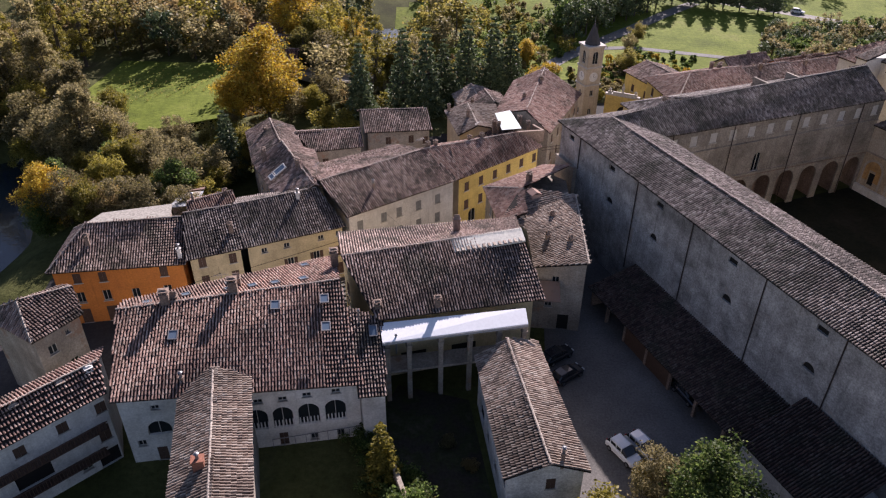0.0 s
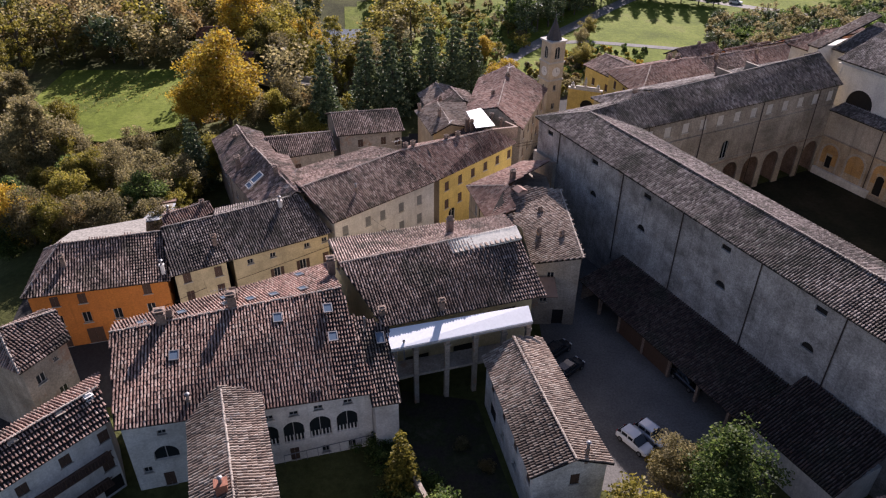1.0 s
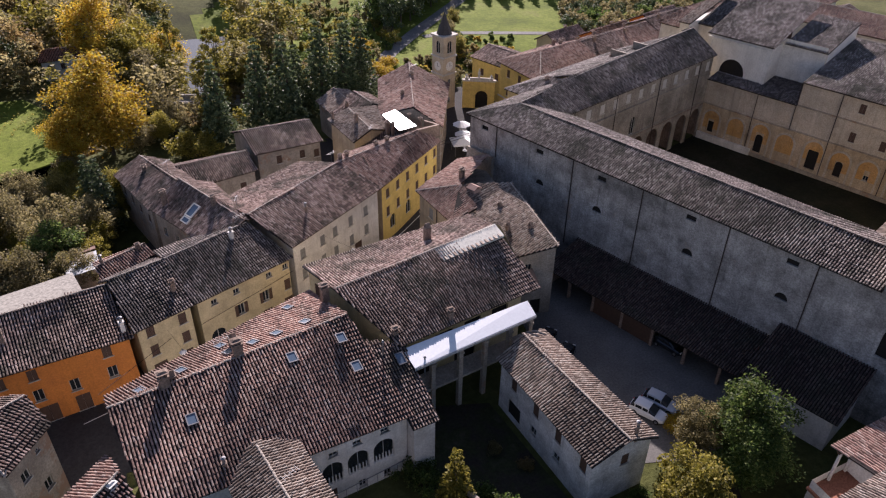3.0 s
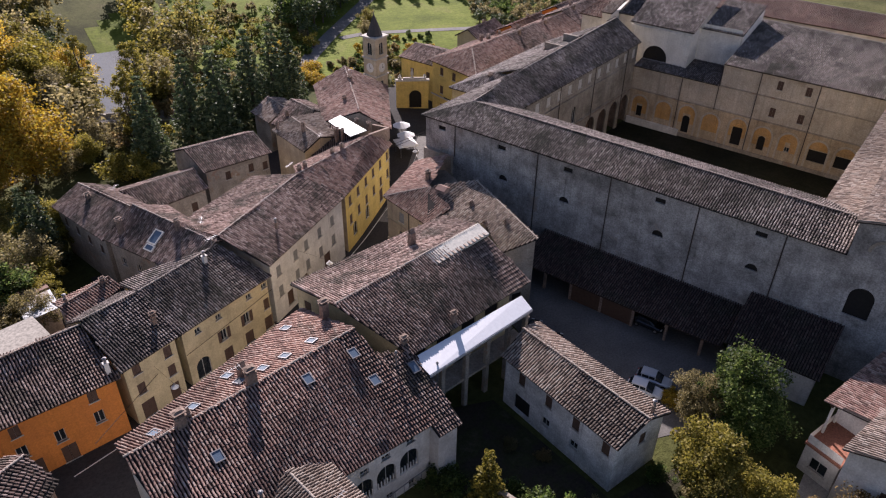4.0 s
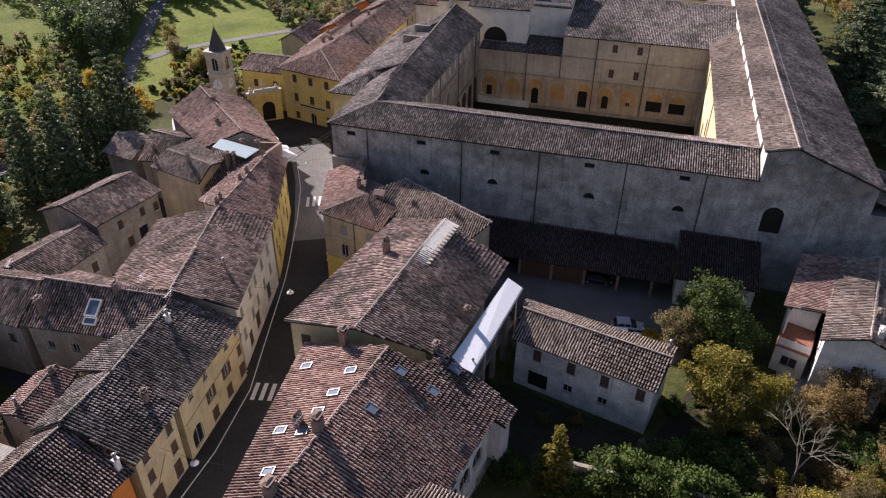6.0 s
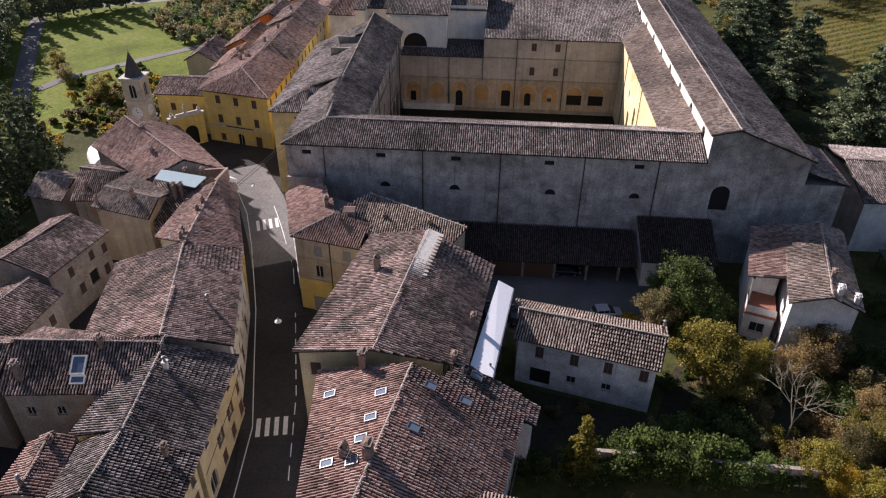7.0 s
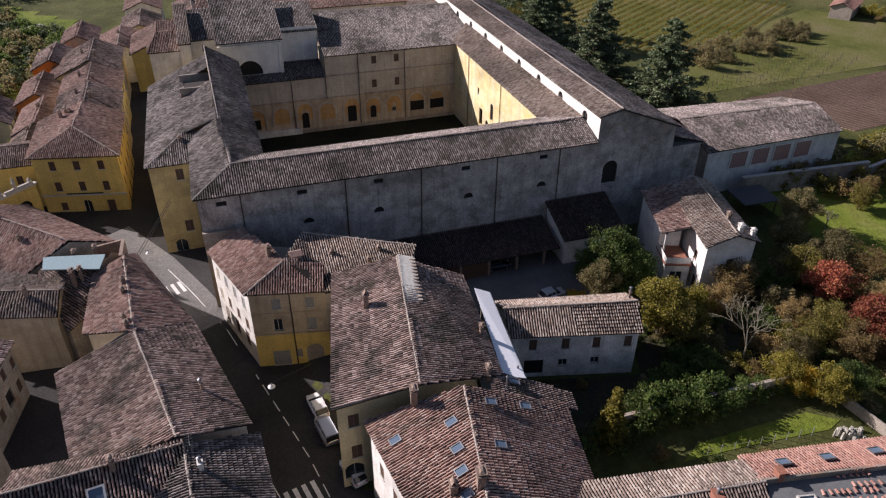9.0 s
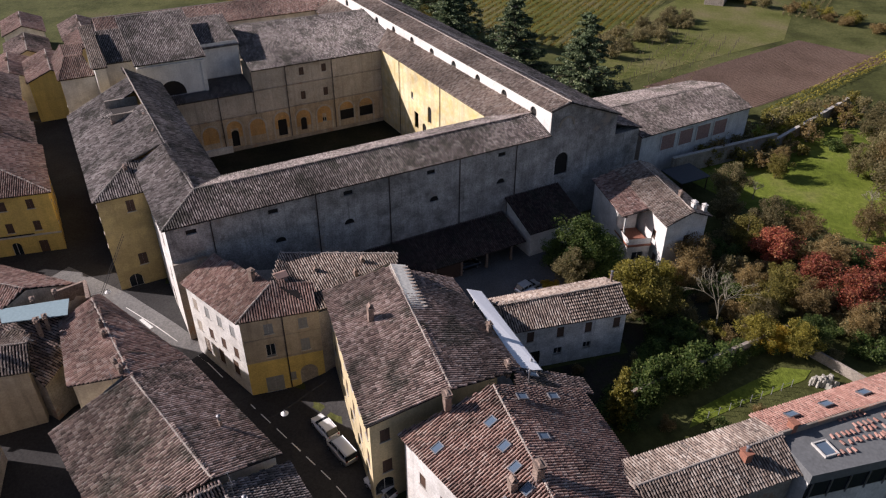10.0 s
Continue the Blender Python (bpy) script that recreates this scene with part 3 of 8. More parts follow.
def skylight(ob, x, y, z, e, n, w=0.8, l=1.1, frame_mat=None, t=0.09):
    """A roof window: frame proud of the tiles and its panes. e: along the eave, n: up the slope (3D unit vectors)."""
    e, n = Vector(e).normalized(), Vector(n).normalized()
    k = e.cross(n)
    c = Vector((x, y, z)) + k * 0.1

    def bar(a0, a1, b0, b1, h):
        P = [c + e * a + n * b for a, b in ((a0, b0), (a1, b0), (a1, b1), (a0, b1))]
        V = [tuple(p) for p in P] + [tuple(p + k * h) for p in P]
        return V, [(4, 5, 6, 7), (0, 1, 5, 4), (1, 2, 6, 5), (2, 3, 7, 6), (3, 0, 4, 7)]
    fr = part("roof_window", merge(bar(-w / 2, w / 2, -l / 2, -l / 2 + t, 0.16), bar(-w / 2, w / 2, l / 2 - t, l / 2, 0.16),
                                   bar(-w / 2, -w / 2 + t, -l / 2 + t, l / 2 - t, 0.16), bar(w / 2 - t, w / 2, -l / 2 + t, l / 2 - t, 0.16)), frame_mat or METAL, ob)
    part("pane", bar(-w / 2 + t, w / 2 - t, -l / 2 + t, l / 2 - t, 0.1), SKYGLASS, fr)
    return fr

# ---- ground ----


def river_side(x, y):
    """Distance west of the river bank; positive in the water's bed."""
    bank = np.interp(y, [-200, 60, 97, 118, 147, 165, 190, 260, 400], [-92, -70, -65, -74, -38, -9, -3, 5, 60])
    return bank - x


STREET = np.array([(-62, 65.5), (-38, 69.5), (-20, 76.2), (-3.2, 87.2), (8.5, 94.6), (17.5, 102.6), (25.5, 110.5), (34, 121), (46, 127), (66, 129)], float)


def street_z(x):
    """Height of the street, which dips past the corner house."""
    return np.interp(x, [-62, -30, -16, -3, 6, 14, 21, 34, 60], [-0.9, -1.0, -1.15, -1.6, -2.0, -1.5, -0.85, -0.35, 0.0])


def street_dip(x, y):
    """How far the ground follows the street: 1 on it and beside it, 0 away from it."""
    d = np.full(np.shape(x), 1e9)
    for (ax, ay), (bx, by) in zip(STREET, STREET[1:]):
        l2 = (bx - ax) ** 2 + (by - ay) ** 2
        k = np.clip(((x - ax) * (bx - ax) + (y - ay) * (by - ay)) / l2, 0, 1)
        d = np.minimum(d, np.hypot(x - ax - k * (bx - ax), y - ay - k * (by - ay)))
    return np.clip(1 - (d - 8.5) / 5, 0, 1)


def ground_height(x, y):
    s = river_side(x, y)
    z = -4.6 * np.clip((s + 7) / 9, 0, 1)
    far = np.clip((np.hypot(x - 10, y - 60) - 200) / 500, 0, 1)
    back = 4.6 * np.clip((s - 20) / 8, 0, 1)
    hill = np.clip((y - 215) / 300, 0, 1) * 60 * np.clip((90 - x) / 120, 0, 1)
    return np.where(s > 20, z + back, z) + far * 10 + hill + street_z(x) * street_dip(x, y)


def build_ground():
    a = np.concatenate([np.linspace(-900, -160, 20), np.linspace(-150, 260, 165), np.linspace(270, 900, 18)])
    b = np.concatenate([np.linspace(-800, -130, 18), np.linspace(-120, 300, 169), np.linspace(310, 1100, 20)])
    X, Y = np.meshgrid(a, b)
    Z = ground_height(X, Y)
    V = np.stack([X, Y, Z - 0.03], -1).reshape(-1, 3)
    w = len(a)
    F = [(j * w + i, j * w + i + 1, (j + 1) * w + i + 1, (j + 1) * w + i) for j in range(len(b) - 1) for i in range(w - 1)]
    me = mesh_of("ground", V.tolist(), F, SOIL)
    for p in me.polygons:
        p.use_smooth = True
    tagged(new("ground", me), "rough grass and bare earth around the village", "ground", kind="structure")


build_ground()


def sheet(name, poly, z, mat, label, category, thick=0.25):
    """A flat piece of ground, its edge sunk in the soil."""
    return part(name, prism(poly, z - thick, z), mat, None, label, "structure", category)


part("water", ([(-160, -200, -4), (-40, -200, -4), (70, 400, -4), (-60, 400, -4)], [(0, 1, 2, 3)]), WATER, None,
     "slow blue-grey river between wooded banks", "structure", "river")

# monastery frame: u along the long wall, v into the cloister
MO, MU, MV = Vector((17.2, 97.8)), Vector((0.340, -0.940)), Vector((0.940, 0.340))


def M(u, v, z=0.0):
    p = MO + MU * u + MV * v
    return Vector((p.x, p.y, z))


sheet("courtyard_ground", [M(u, v) for u, v in ((9, 11), (55, 11), (55, 56), (9, 56))], 0.02, LAWN, "rough courtyard grass, the cloister's shade put into its colour", "grass")


def inside_poly(x, y, poly):
    hit = False
    for i in range(len(poly)):
        a, b = poly[i], poly[i - 1]
        if (a[1] > y) != (b[1] > y) and x < (b[0] - a[0]) * (y - a[1]) / (b[1] - a[1]) + a[0]:
            hit = not hit
    return hit


def drape(name, poly, up_by, mat, label, category, cell=1.25):
    """A sheet laid on the ground over a plan polygon, cell by cell."""
    x0, y0 = min(p[0] for p in poly), min(p[1] for p in poly)
    nx, ny = int((max(p[0] for p in poly) - x0) / cell) + 1, int((max(p[1] for p in poly) - y0) / cell) + 1
    X, Y = np.meshgrid(x0 + np.arange(nx + 1) * cell, y0 + np.arange(ny + 1) * cell)
    Z = ground_height(X, Y) + up_by
    V = np.stack([X, Y, Z], -1).reshape(-1, 3)
    w = nx + 1
    F = [(j * w + i, j * w + i + 1, (j + 1) * w + i + 1, (j + 1) * w + i) for j in range(ny) for i in range(nx)
         if inside_poly(x0 + (i + 0.5) * cell, y0 + (j + 0.5) * cell, poly)]
    return part(name, (V, F), mat, None, label, "structure", category)


def ribbon(name, line, width, mat, label, category, up_by=0.12, flat=None):
    """A road of even width along a plan line, following the ground."""
    V, F = [], []
    pts = []
    for (ax, ay), (bx, by) in zip(line, line[1:]):
        n = max(1, int(math.hypot(bx - ax, by - ay) / 2))
        pts += [(ax + (bx - ax) * i / n, ay + (by - ay) * i / n) for i in range(n)]
    pts.append(tuple(line[-1]))
    for i, (x, y) in enumerate(pts):
        (px, py), (qx, qy) = pts[max(0, i - 1)], pts[min(len(pts) - 1, i + 1)]
        l = math.hypot(qx - px, qy - py)
        nx, ny = -(qy - py) / l, (qx - px) / l
        for k in (-1, 1):
            vx, vy = x + nx * k * width / 2, y + ny * k * width / 2
            V.append((vx, vy, (float(street_z(vx)) if flat is None else gz(vx, vy) + flat) + up_by))
    F = [(2 * i, 2 * i + 1, 2 * i + 3, 2 * i + 2)[::-1] for i in range(len(pts) - 1)]
    return part(name, (V, F), mat, None, label, "structure", category)


def gz(x, y):
    return float(ground_height(np.array([x]), np.array([y]))[0])


drape("village_ground", [(-56, 60), (-50, 57), (-38, 62), (-12, 73), (10, 76), (24, 96), (34, 106), (70, 120), (112, 138), (112, 172), (44, 152), (22, 139), (0, 130), (-28, 119), (-33, 100), (-54, 92)], 0.04, TARMAC,
      "dark worn paving between the village houses", "paving")
ribbon("road", [tuple(p) for p in STREET[:5]] + [(12.6, 98.2)], 6.4, TARMAC, "narrow tarmac street between the houses", "road")
# Sunlit stretch of the same street, the sunlight put into the paler colour
ribbon("square_road", [(12.6, 98.2)] + [tuple(p) for p in STREET[5:8]], 7.6, PALE_ROAD, "street tarmac into the square, its sunlight put into paler colour", "road")
sheet("yard_ground", [(9.5, 45), (27, 40), (33, 52), (24, 90), (16, 92), (13, 76), (11, 60)], 0.012, GRAVEL, "pale gravel parking yard", "yard")
ribbon("lower_road", [(13, 151), (20, 160), (31, 176), (43, 190), (56, 204), (68, 217), (84, 233)], 4.0, PALE_ROAD, "pale grey road running down to the valley", "road", 0.14, 0.0)
ribbon("field_lane", [(44, 186), (52, 186.5), (62, 183), (80, 176), (94, 171.5)], 2.6, PALE_ROAD, "grey lane below the bright lawn", "lane", 0.14, 0.0)
sheet("bridge_road", [(-42, 171), (-30, 163), (-14, 155.6), (0, 150.6), (14, 151.6), (14, 155.6), (0, 154.8), (-14, 160), (-30, 167.4), (-42, 175.4)], 0.01, PAVE, "pale road bridge over the river", "bridge", 0.9)
for dy in (-0.3, 4.4):
    line = [(-42, 171.2 + dy), (-30, 163.2 + dy * 0.95), (-14, 155.8 + dy * 0.93), (0, 150.8 + dy * 0.9), (10, 151.4 + dy * 0.9)]
    sheet("bridge_parapet", line + [(x + 0.1, y + 0.3) for x, y in reversed(line)], 0.95, PAVE, "low grey parapet of the road bridge", "parapet", 1.5)
ribbon("valley_road", [(70, 250), (92, 236), (109, 222), (128, 206), (150, 190)], 4.5, PAVE, "pale road beyond the meadow", "road", 0.1, 0.0)
drape("meadow", [(-8, 172), (30, 164), (50, 158), (88, 166), (150, 176), (170, 215), (120, 262), (20, 262), (-12, 230)], 0.06, GRASS, "bright green grass of the valley slopes", "meadow", 4.0)
sheet("vineyard_meadow", [(-80, 138), (-58, 133), (-44, 140), (-43, 158), (-52, 174), (-78, 176)], 0.02, GRASS, "green grass with rows of young vines", "meadow")
sheet("ploughed_field", [(80.7, -21.0), (97.6, -0.5), (127.2, -61.0), (106.5, -75.5)], 0.02, PLOUGH, "brown ploughed field", "field")
sheet("orchard_grass", [(101, 8), (128, 8), (190, -60), (160, -80), (128, -57)], 0.02, FIELDG, "grass strip with young fruit trees", "meadow")
sheet("vineyard_ground", [(121, 1), (181, -45), (215, 0), (155, 48)], 0.016, FIELDG, "dark green grass between the vine rows", "grass")
sheet("lawn_east", [(34, 4), (56, 14), (72, -14), (60, -60), (10, -40), (22, -10)], 0.02, GRASS, "green lawn in autumn sun", "meadow")

# Brighter grass in the outline of the sunlit strip: sunlight laid on as colour
sheet("garden_lawn", [(-9.6, 38.4), (-6.9, 29.8), (-4.4, 20.4), (-2.9, 18.6), (-1.8, 22.1), (-4.6, 29.9), (-7.0, 36.2)], 0.03, GRASS,
      "garden grass strip with its sunlight put into brighter colour", "grass")
sheet("garden_path", [(19, 31), (26, 33.6), (27.4, 29.6), (21, 27.5)], 0.024, PAVE, "pale gravel path by the garden house", "path")
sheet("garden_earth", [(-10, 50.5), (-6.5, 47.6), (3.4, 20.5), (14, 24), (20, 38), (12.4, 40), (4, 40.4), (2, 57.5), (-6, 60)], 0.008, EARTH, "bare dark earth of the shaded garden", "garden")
fu = []
f0, f1, f2, f3 = (Vector(p) for p in ((80.7, -21.0), (97.6, -0.5), (127.2, -61.0), (106.5, -75.5)))
for i in range(34):
    t = (i + 0.5) / 34
    p, q = f0.lerp(f1, t), f3.lerp(f2, t)
    n = Vector((-(q - p).y, (q - p).x)).normalized() * 0.3
    fu.append(([(p.x - n.x, p.y - n.y, 0.02), (p.x, p.y, 0.2), (p.x + n.x, p.y + n.y, 0.02), (q.x - n.x, q.y - n.y, 0.02), (q.x, q.y, 0.2), (q.x + n.x, q.y + n.y, 0.02)],
               [(1, 0, 3, 4), (2, 1, 4, 5), (0, 1, 2), (5, 4, 3)]))
part("plough_furrows", merge(*fu), PLOUGH, None, "ridges of turned brown earth", "stuff", "field")

# ---- monastery ----
mon = thing("monastery", M(30, 30), "large grey-plastered monastery round a square cloister", "monastery")
mP, mQ = M(0, 0.4), M(58.86, 0.4)
mh = [(u, 14.7, 1.35, 0.7, "void") for u in (3.0, 13.7, 24.4, 37.5, 49.9)]
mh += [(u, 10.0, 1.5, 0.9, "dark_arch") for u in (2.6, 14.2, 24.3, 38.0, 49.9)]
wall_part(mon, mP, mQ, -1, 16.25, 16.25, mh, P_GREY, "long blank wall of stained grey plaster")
for u in (5.5, 19.7, 30.7, 42.4, 52.6):
    pipe(mon, M(u, 0.3, 16.0), M(u, 0.3, 11.2 if u < 6 else 3.0))
part("buttress", prism([M(-0.1, -0.15), M(5.2, -0.15), M(5.2, 0.45), M(-0.1, 0.45)], -1, 11.2), P_STONE, mon)
EV = 16.4
roof_part(mon, [[M(-0.5, -0.1, EV), M(58.86, -0.1, EV), M(58.86, 5.6, 18.2), M(5.0, 5.6, 18.2)],
                [M(56.5, 11.4, 16.3), M(9.8, 11.4, 16.3), M(5.0, 5.6, 18.2), M(58.86, 5.6, 18.2)]], T_DARK,
          [(M(5.0, 5.6, 18.2), M(58.86, 5.6, 18.2)), (M(-0.5, -0.1, EV), M(5, 5.6, 18.2))], label="long tiled roof of the front wing", singles=300)
roof_part(mon, [[M(-0.5, 20.8, 16.2), M(-0.5, -0.1, EV), M(5, 5.6, 18.2), M(4.4, 20.8, 18.9)]], T_GREY, [(M(5, 5.6, 18.25), M(4.4, 20.8, 18.95))], label="short tiled slope at the street corner")
roof_part(mon, [[M(9.8, 11.4, 16.3), M(9.8, 54.5, 16.3), M(4.0, 54.5, 19.9), M(4.4, 15, 18.9), M(5, 5.6, 18.2)]], T_DARK, [(M(4.4, 20, 19.0), M(4.0, 54.5, 19.95))], label="dark tiled roof of the west wing")
roof_part(mon, [[M(-7.0, 50, 14.6), M(-7.0, 15.2, 14.6), M(-1.4, 20.7, 16.9), M(4.3, 20.7, 18.9), M(4.1, 37, 19.2), M(-0.4, 37, 17.4), M(-0.4, 43, 17.4), M(4.0, 43, 19.5), M(4.0, 50, 19.7)],
                [M(-7.0, 15.2, 14.6), M(0.2, 15.2, 14.7), M(0.6, 20.7, 16.95), M(-1.4, 20.7, 16.9)]], T_GREY,
          [(M(-7.0, 15.2, 14.6), M(-1.4, 20.7, 16.9))], label="grey-brown tiled roof over the yellow street front")
part("terrace_wall", merge(prism([M(-1.0, 36), M(4.0, 36), M(4.0, 36.3), M(-1.0, 36.3)], 14, 18.6), prism([M(-1.0, 42.8), M(4.0, 42.8), M(4.0, 43.1), M(-1.0, 43.1)], 14, 18.6),
                           prism([M(-1.0, 36), M(4.0, 36), M(4.0, 43), M(-1.0, 43)], 13.6, 14.2)), P_STONE, mon, "sunken roof terrace")
wall_part(mon, M(-0.05, 15.2), M(-0.05, 0.4), -1, 16.0, 16.2, [(4, 11.6, 1.0, 1.5, "closed"), (10, 11.6, 1.0, 1.5, "closed"), (4, 6.4, 1.0, 1.6, "closed"), (10, 6.4, 1.0, 1.6, "closed"), (7, 0, 1.6, 2.6, "closed")], P_WHITE)
wall_part(mon, M(-6.6, 15.6), M(-0.05, 15.6), -1, 14.5, 14.9, [(4.2, 11.9, 1.1, 1.8, "closed"), (4, 3.0, 1.2, 1.9, "closed"), (2.3, -0.5, 1.9, 2.2, "arch")], P_OCHRE, "ochre yellow plaster")
wall_part(mon, M(-6.6, 50), M(-6.6, 15.6), -1, 14.5, 14.5, row(8, 2.5, 4.1, 10.2, 1.1, 1.8, "closed") + row(8, 2.5, 4.1, 5.6, 1.1, 1.8, "closed"), P_OCHRE)
wall_part(mon, M(5, 50), M(-6.6, 50), -1, 19, 14.5, [], P_OCHRE)
for u, v, h in ((-1.6, 19.6, 1.2), (3.8, 26, 0.9), (-4.6, 32, 0.7), (3.8, 33, 1.0), (-0.8, 36.2, 1.3), (-0.6, 37.6, 1.1)):
    p = M(u, v)
    chimney(mon, p.x, p.y, 16.4 + u * 0.4, h + 0.3, 0.6, 2 if h < 1.0 else 0, 0.35)
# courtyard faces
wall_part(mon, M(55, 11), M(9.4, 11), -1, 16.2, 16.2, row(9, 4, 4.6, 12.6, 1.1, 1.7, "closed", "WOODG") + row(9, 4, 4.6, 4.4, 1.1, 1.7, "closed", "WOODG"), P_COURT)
cP, cQ = M(9.4, 11), M(9.4, 54.2)
WA = [(2.4 + i * 4.8, 0.0, 3.5, 6.3, "none") for i in range(9)]
WB = [(2.6 + i * 3.55, 13.7, 1.25, 1.6, "closed", "PALE") for i in range(12)]
part("wall", wall_sheet(cP, cQ, -1, 16.2, 16.2, [h[:4] for h in WA + WB + [(19.2, 7.4, 1.4, 3.2)]]), P_WEST, mon, "stained arcaded courtyard front, its shade put into darker plaster")
for v in (13.2, 24.2, 36.6, 49.6):
    pipe(mon, M(9.6, v, 16.0), M(9.6, v, 0))
fit_holes(mon, cP, cQ, WB + [(19.2, 7.4, 1.4, 3.2, "arch")], P_WEST)
for h in WA:
    put("arch", shared(("arch", h[2], h[3], "west"), lambda h=h: (arch_fill(h[2], h[3]), P_WEST)), mon, wall_frame(cP, cQ, h[0], h[1]))
    # Vault and back wall in darker plaster: the arches' deep shade put into colour
    put("back_wall", shared(("arcade_shade_back", 3.6), lambda: (merge(box((0, 3.2, -0.5), 4.8, 0.1, 7.4), box((0, 1.6, 6.8), 4.8, 3.4, 0.1), box((2.38, 1.75, -0.5), 0.04, 2.9, 7.4)), CHIM)), mon, wall_frame(cP, cQ, h[0], h[1]))
for z in (7.2, 12.6):
    part("cornice", prism([M(9.42, 11.2), M(9.42, 54.0), M(9.6, 54.0), M(9.6, 11.2)][::-1], z, z + 0.22), P_WEST, mon)
nP, nQ = M(9.4, 54.2), M(26.5, 54.2)
NB = [(2.4, 1.7, 1.2, 2.2, "void"), (12.2, 0.9, 1.5, 3.5, "dark_arch")]
wall_part(mon, nP, nQ, 7.1, 11.7, 11.7, [], P_COURT)
wall_part(mon, nP, nQ, -1, 7.1, 7.1, NB, P_ARCADE, "pale ochre courtyard front with blind arches", depth=0.45)
eP, eQ = M(26.5, 54.2), M(54.4, 54.2)
NC = [(10.2, 13.3, 1.0, 1.6, "closed"), (15.0, 13.3, 1.0, 1.6, "closed"), (10.1, 8.2, 1.0, 1.7, "closed"), (15.0, 8.2, 1.0, 1.7, "closed")]
NC += [(5.0, 1.2, 1.9, 4.0, "dark_arch"), (9.6, 1.5, 1.3, 2.8, "dark_arch"), (14.2, 2.5, 0.9, 0.9, "plain"), (19.4, 2.0, 3.2, 2.2, "void"), (23.9, 2.0, 3.2, 2.2, "void")]
wall_part(mon, eP, eQ, 7.1, 15.7, 15.7, [h for h in NC if h[1] > 7], P_COURT, "pale courtyard front with few windows")
wall_part(mon, eP, eQ, -1, 7.1, 7.1, [h for h in NC if h[1] < 7], P_ARCADE, "ochre-stained arcade storey")


def arch_ring(P, Q, along, z, r, tall, mat):
    """A shallow raised arch moulding on a wall, with its jambs."""
    m = wall_frame(P, Q, along, z)
    pts = [(-r, 0)] + [(-r * math.cos(a), tall + r * math.sin(a)) for a in np.linspace(0, math.pi, 13)] + [(r, 0)]
    V, F = [], []
    for x, h in pts:
        k = (r + 0.35) / r
        hh = h if h <= tall else tall + (h - tall) * k
        for px, ph, py in ((x, h, -0.1), (x * k, hh, -0.1), (x * k, hh, 0.02), (x, h, 0.02)):
            V.append(tuple(m @ Vector((px, py, ph))))
    for i in range(len(pts) - 1):
        a = i * 4
        F += [(a + j, a + (j + 1) % 4, a + 4 + (j + 1) % 4, a + 4 + j) for j in range(4)]
    return V, F


def lunette(P, Q, along, z, r, holes):
    """An ochre blind arch on a wall, left open where a hole is."""
    m = wall_frame(P, Q, along, z)
    V = [tuple(m @ Vector((0, -0.03, 0)))] + [tuple(m @ Vector((-r * math.cos(a), -0.03, r * math.sin(a)))) for a in np.linspace(0, math.pi, 15)]
    F = [(0, i + 1, i) for i in range(1, 15)]
    k = len(V)
    w = min([r] + [abs(h[0] - along) + h[2] / 2 for h in holes if abs(h[0] - along) < r and h[1] < z])
    for s in (-1, 1):
        if w < r:
            V += [tuple(m @ Vector((s * x, -0.03, h))) for x, h in ((w, -1.9), (r, -1.9), (r, 0), (w, 0))]
            F.append((k, k + 1, k + 2, k + 3) if s > 0 else (k + 3, k + 2, k + 1, k))
            k += 4
    if w == r and not any(abs(h[0] - along) < r and h[1] < z for h in holes):
        V += [tuple(m @ Vector((x, -0.03, h))) for x, h in ((-r, -1.9), (r, -1.9), (r, 0), (-r, 0))]
        F.append((k, k + 1, k + 2, k + 3))
    return V, F


for P, Q, xs, hs in ((nP, nQ, (2.4, 7.4, 12.2), NB), (eP, eQ, (-0.2, 5.0, 9.6, 14.2, 19.3, 23.8), [h for h in NC if h[1] < 7])):
    for x in xs:
        z = 4.35 if x not in (5.0, 12.2) else 4.75
        part("lunette", lunette(P, Q, x, z, 1.55, hs), P_LUNETTE, mon, "faded ochre blind arch")
        part("arch_moulding", arch_ring(P, Q, x, 0.6, 1.6, z - 0.6, P_COURT), P_COURT, mon)
for u, zt in ((19.4, 11.8), (33.3, 15.6), (43.2, 15.6)):
    pipe(mon, M(u, 54.05, zt), M(u, 54.05, 0))
pipe(mon, M(26.4, 53.95, 15.6), M(26.4, 53.95, 7))
part("plinth", prism([M(9.6, 53.6), M(20.6, 53.6), M(20.6, 54.1), M(9.6, 54.1)], -1, 1.3), P_WHITE, mon, "low whitewashed plinth")
part("plinth", prism([M(20.6, 53.9), M(54.2, 53.9), M(54.2, 54.12), M(20.6, 54.12)], -1, 0.7), P_STONE, mon)
part("cornice", prism([M(9.4, 54.0), M(54.3, 54.0), M(54.3, 54.22), M(9.4, 54.22)], 7.0, 7.2), P_STONE, mon)
part("cornice", prism([M(26.5, 54.0), M(54.3, 54.0), M(54.3, 54.22), M(26.5, 54.22)], 11.6, 11.8), P_STONE, mon)
sP, sQ = M(54.4, 54.2), M(54.4, 11)
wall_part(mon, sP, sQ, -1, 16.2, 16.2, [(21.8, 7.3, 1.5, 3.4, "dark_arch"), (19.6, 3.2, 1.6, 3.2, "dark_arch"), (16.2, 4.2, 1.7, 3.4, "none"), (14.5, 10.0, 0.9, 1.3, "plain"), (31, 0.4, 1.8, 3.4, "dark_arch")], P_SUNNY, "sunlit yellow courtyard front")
for x in (9, 26):
    pipe(mon, M(54.25, 54.2 - x, 16.2), M(54.25, 54.2 - x, 0))
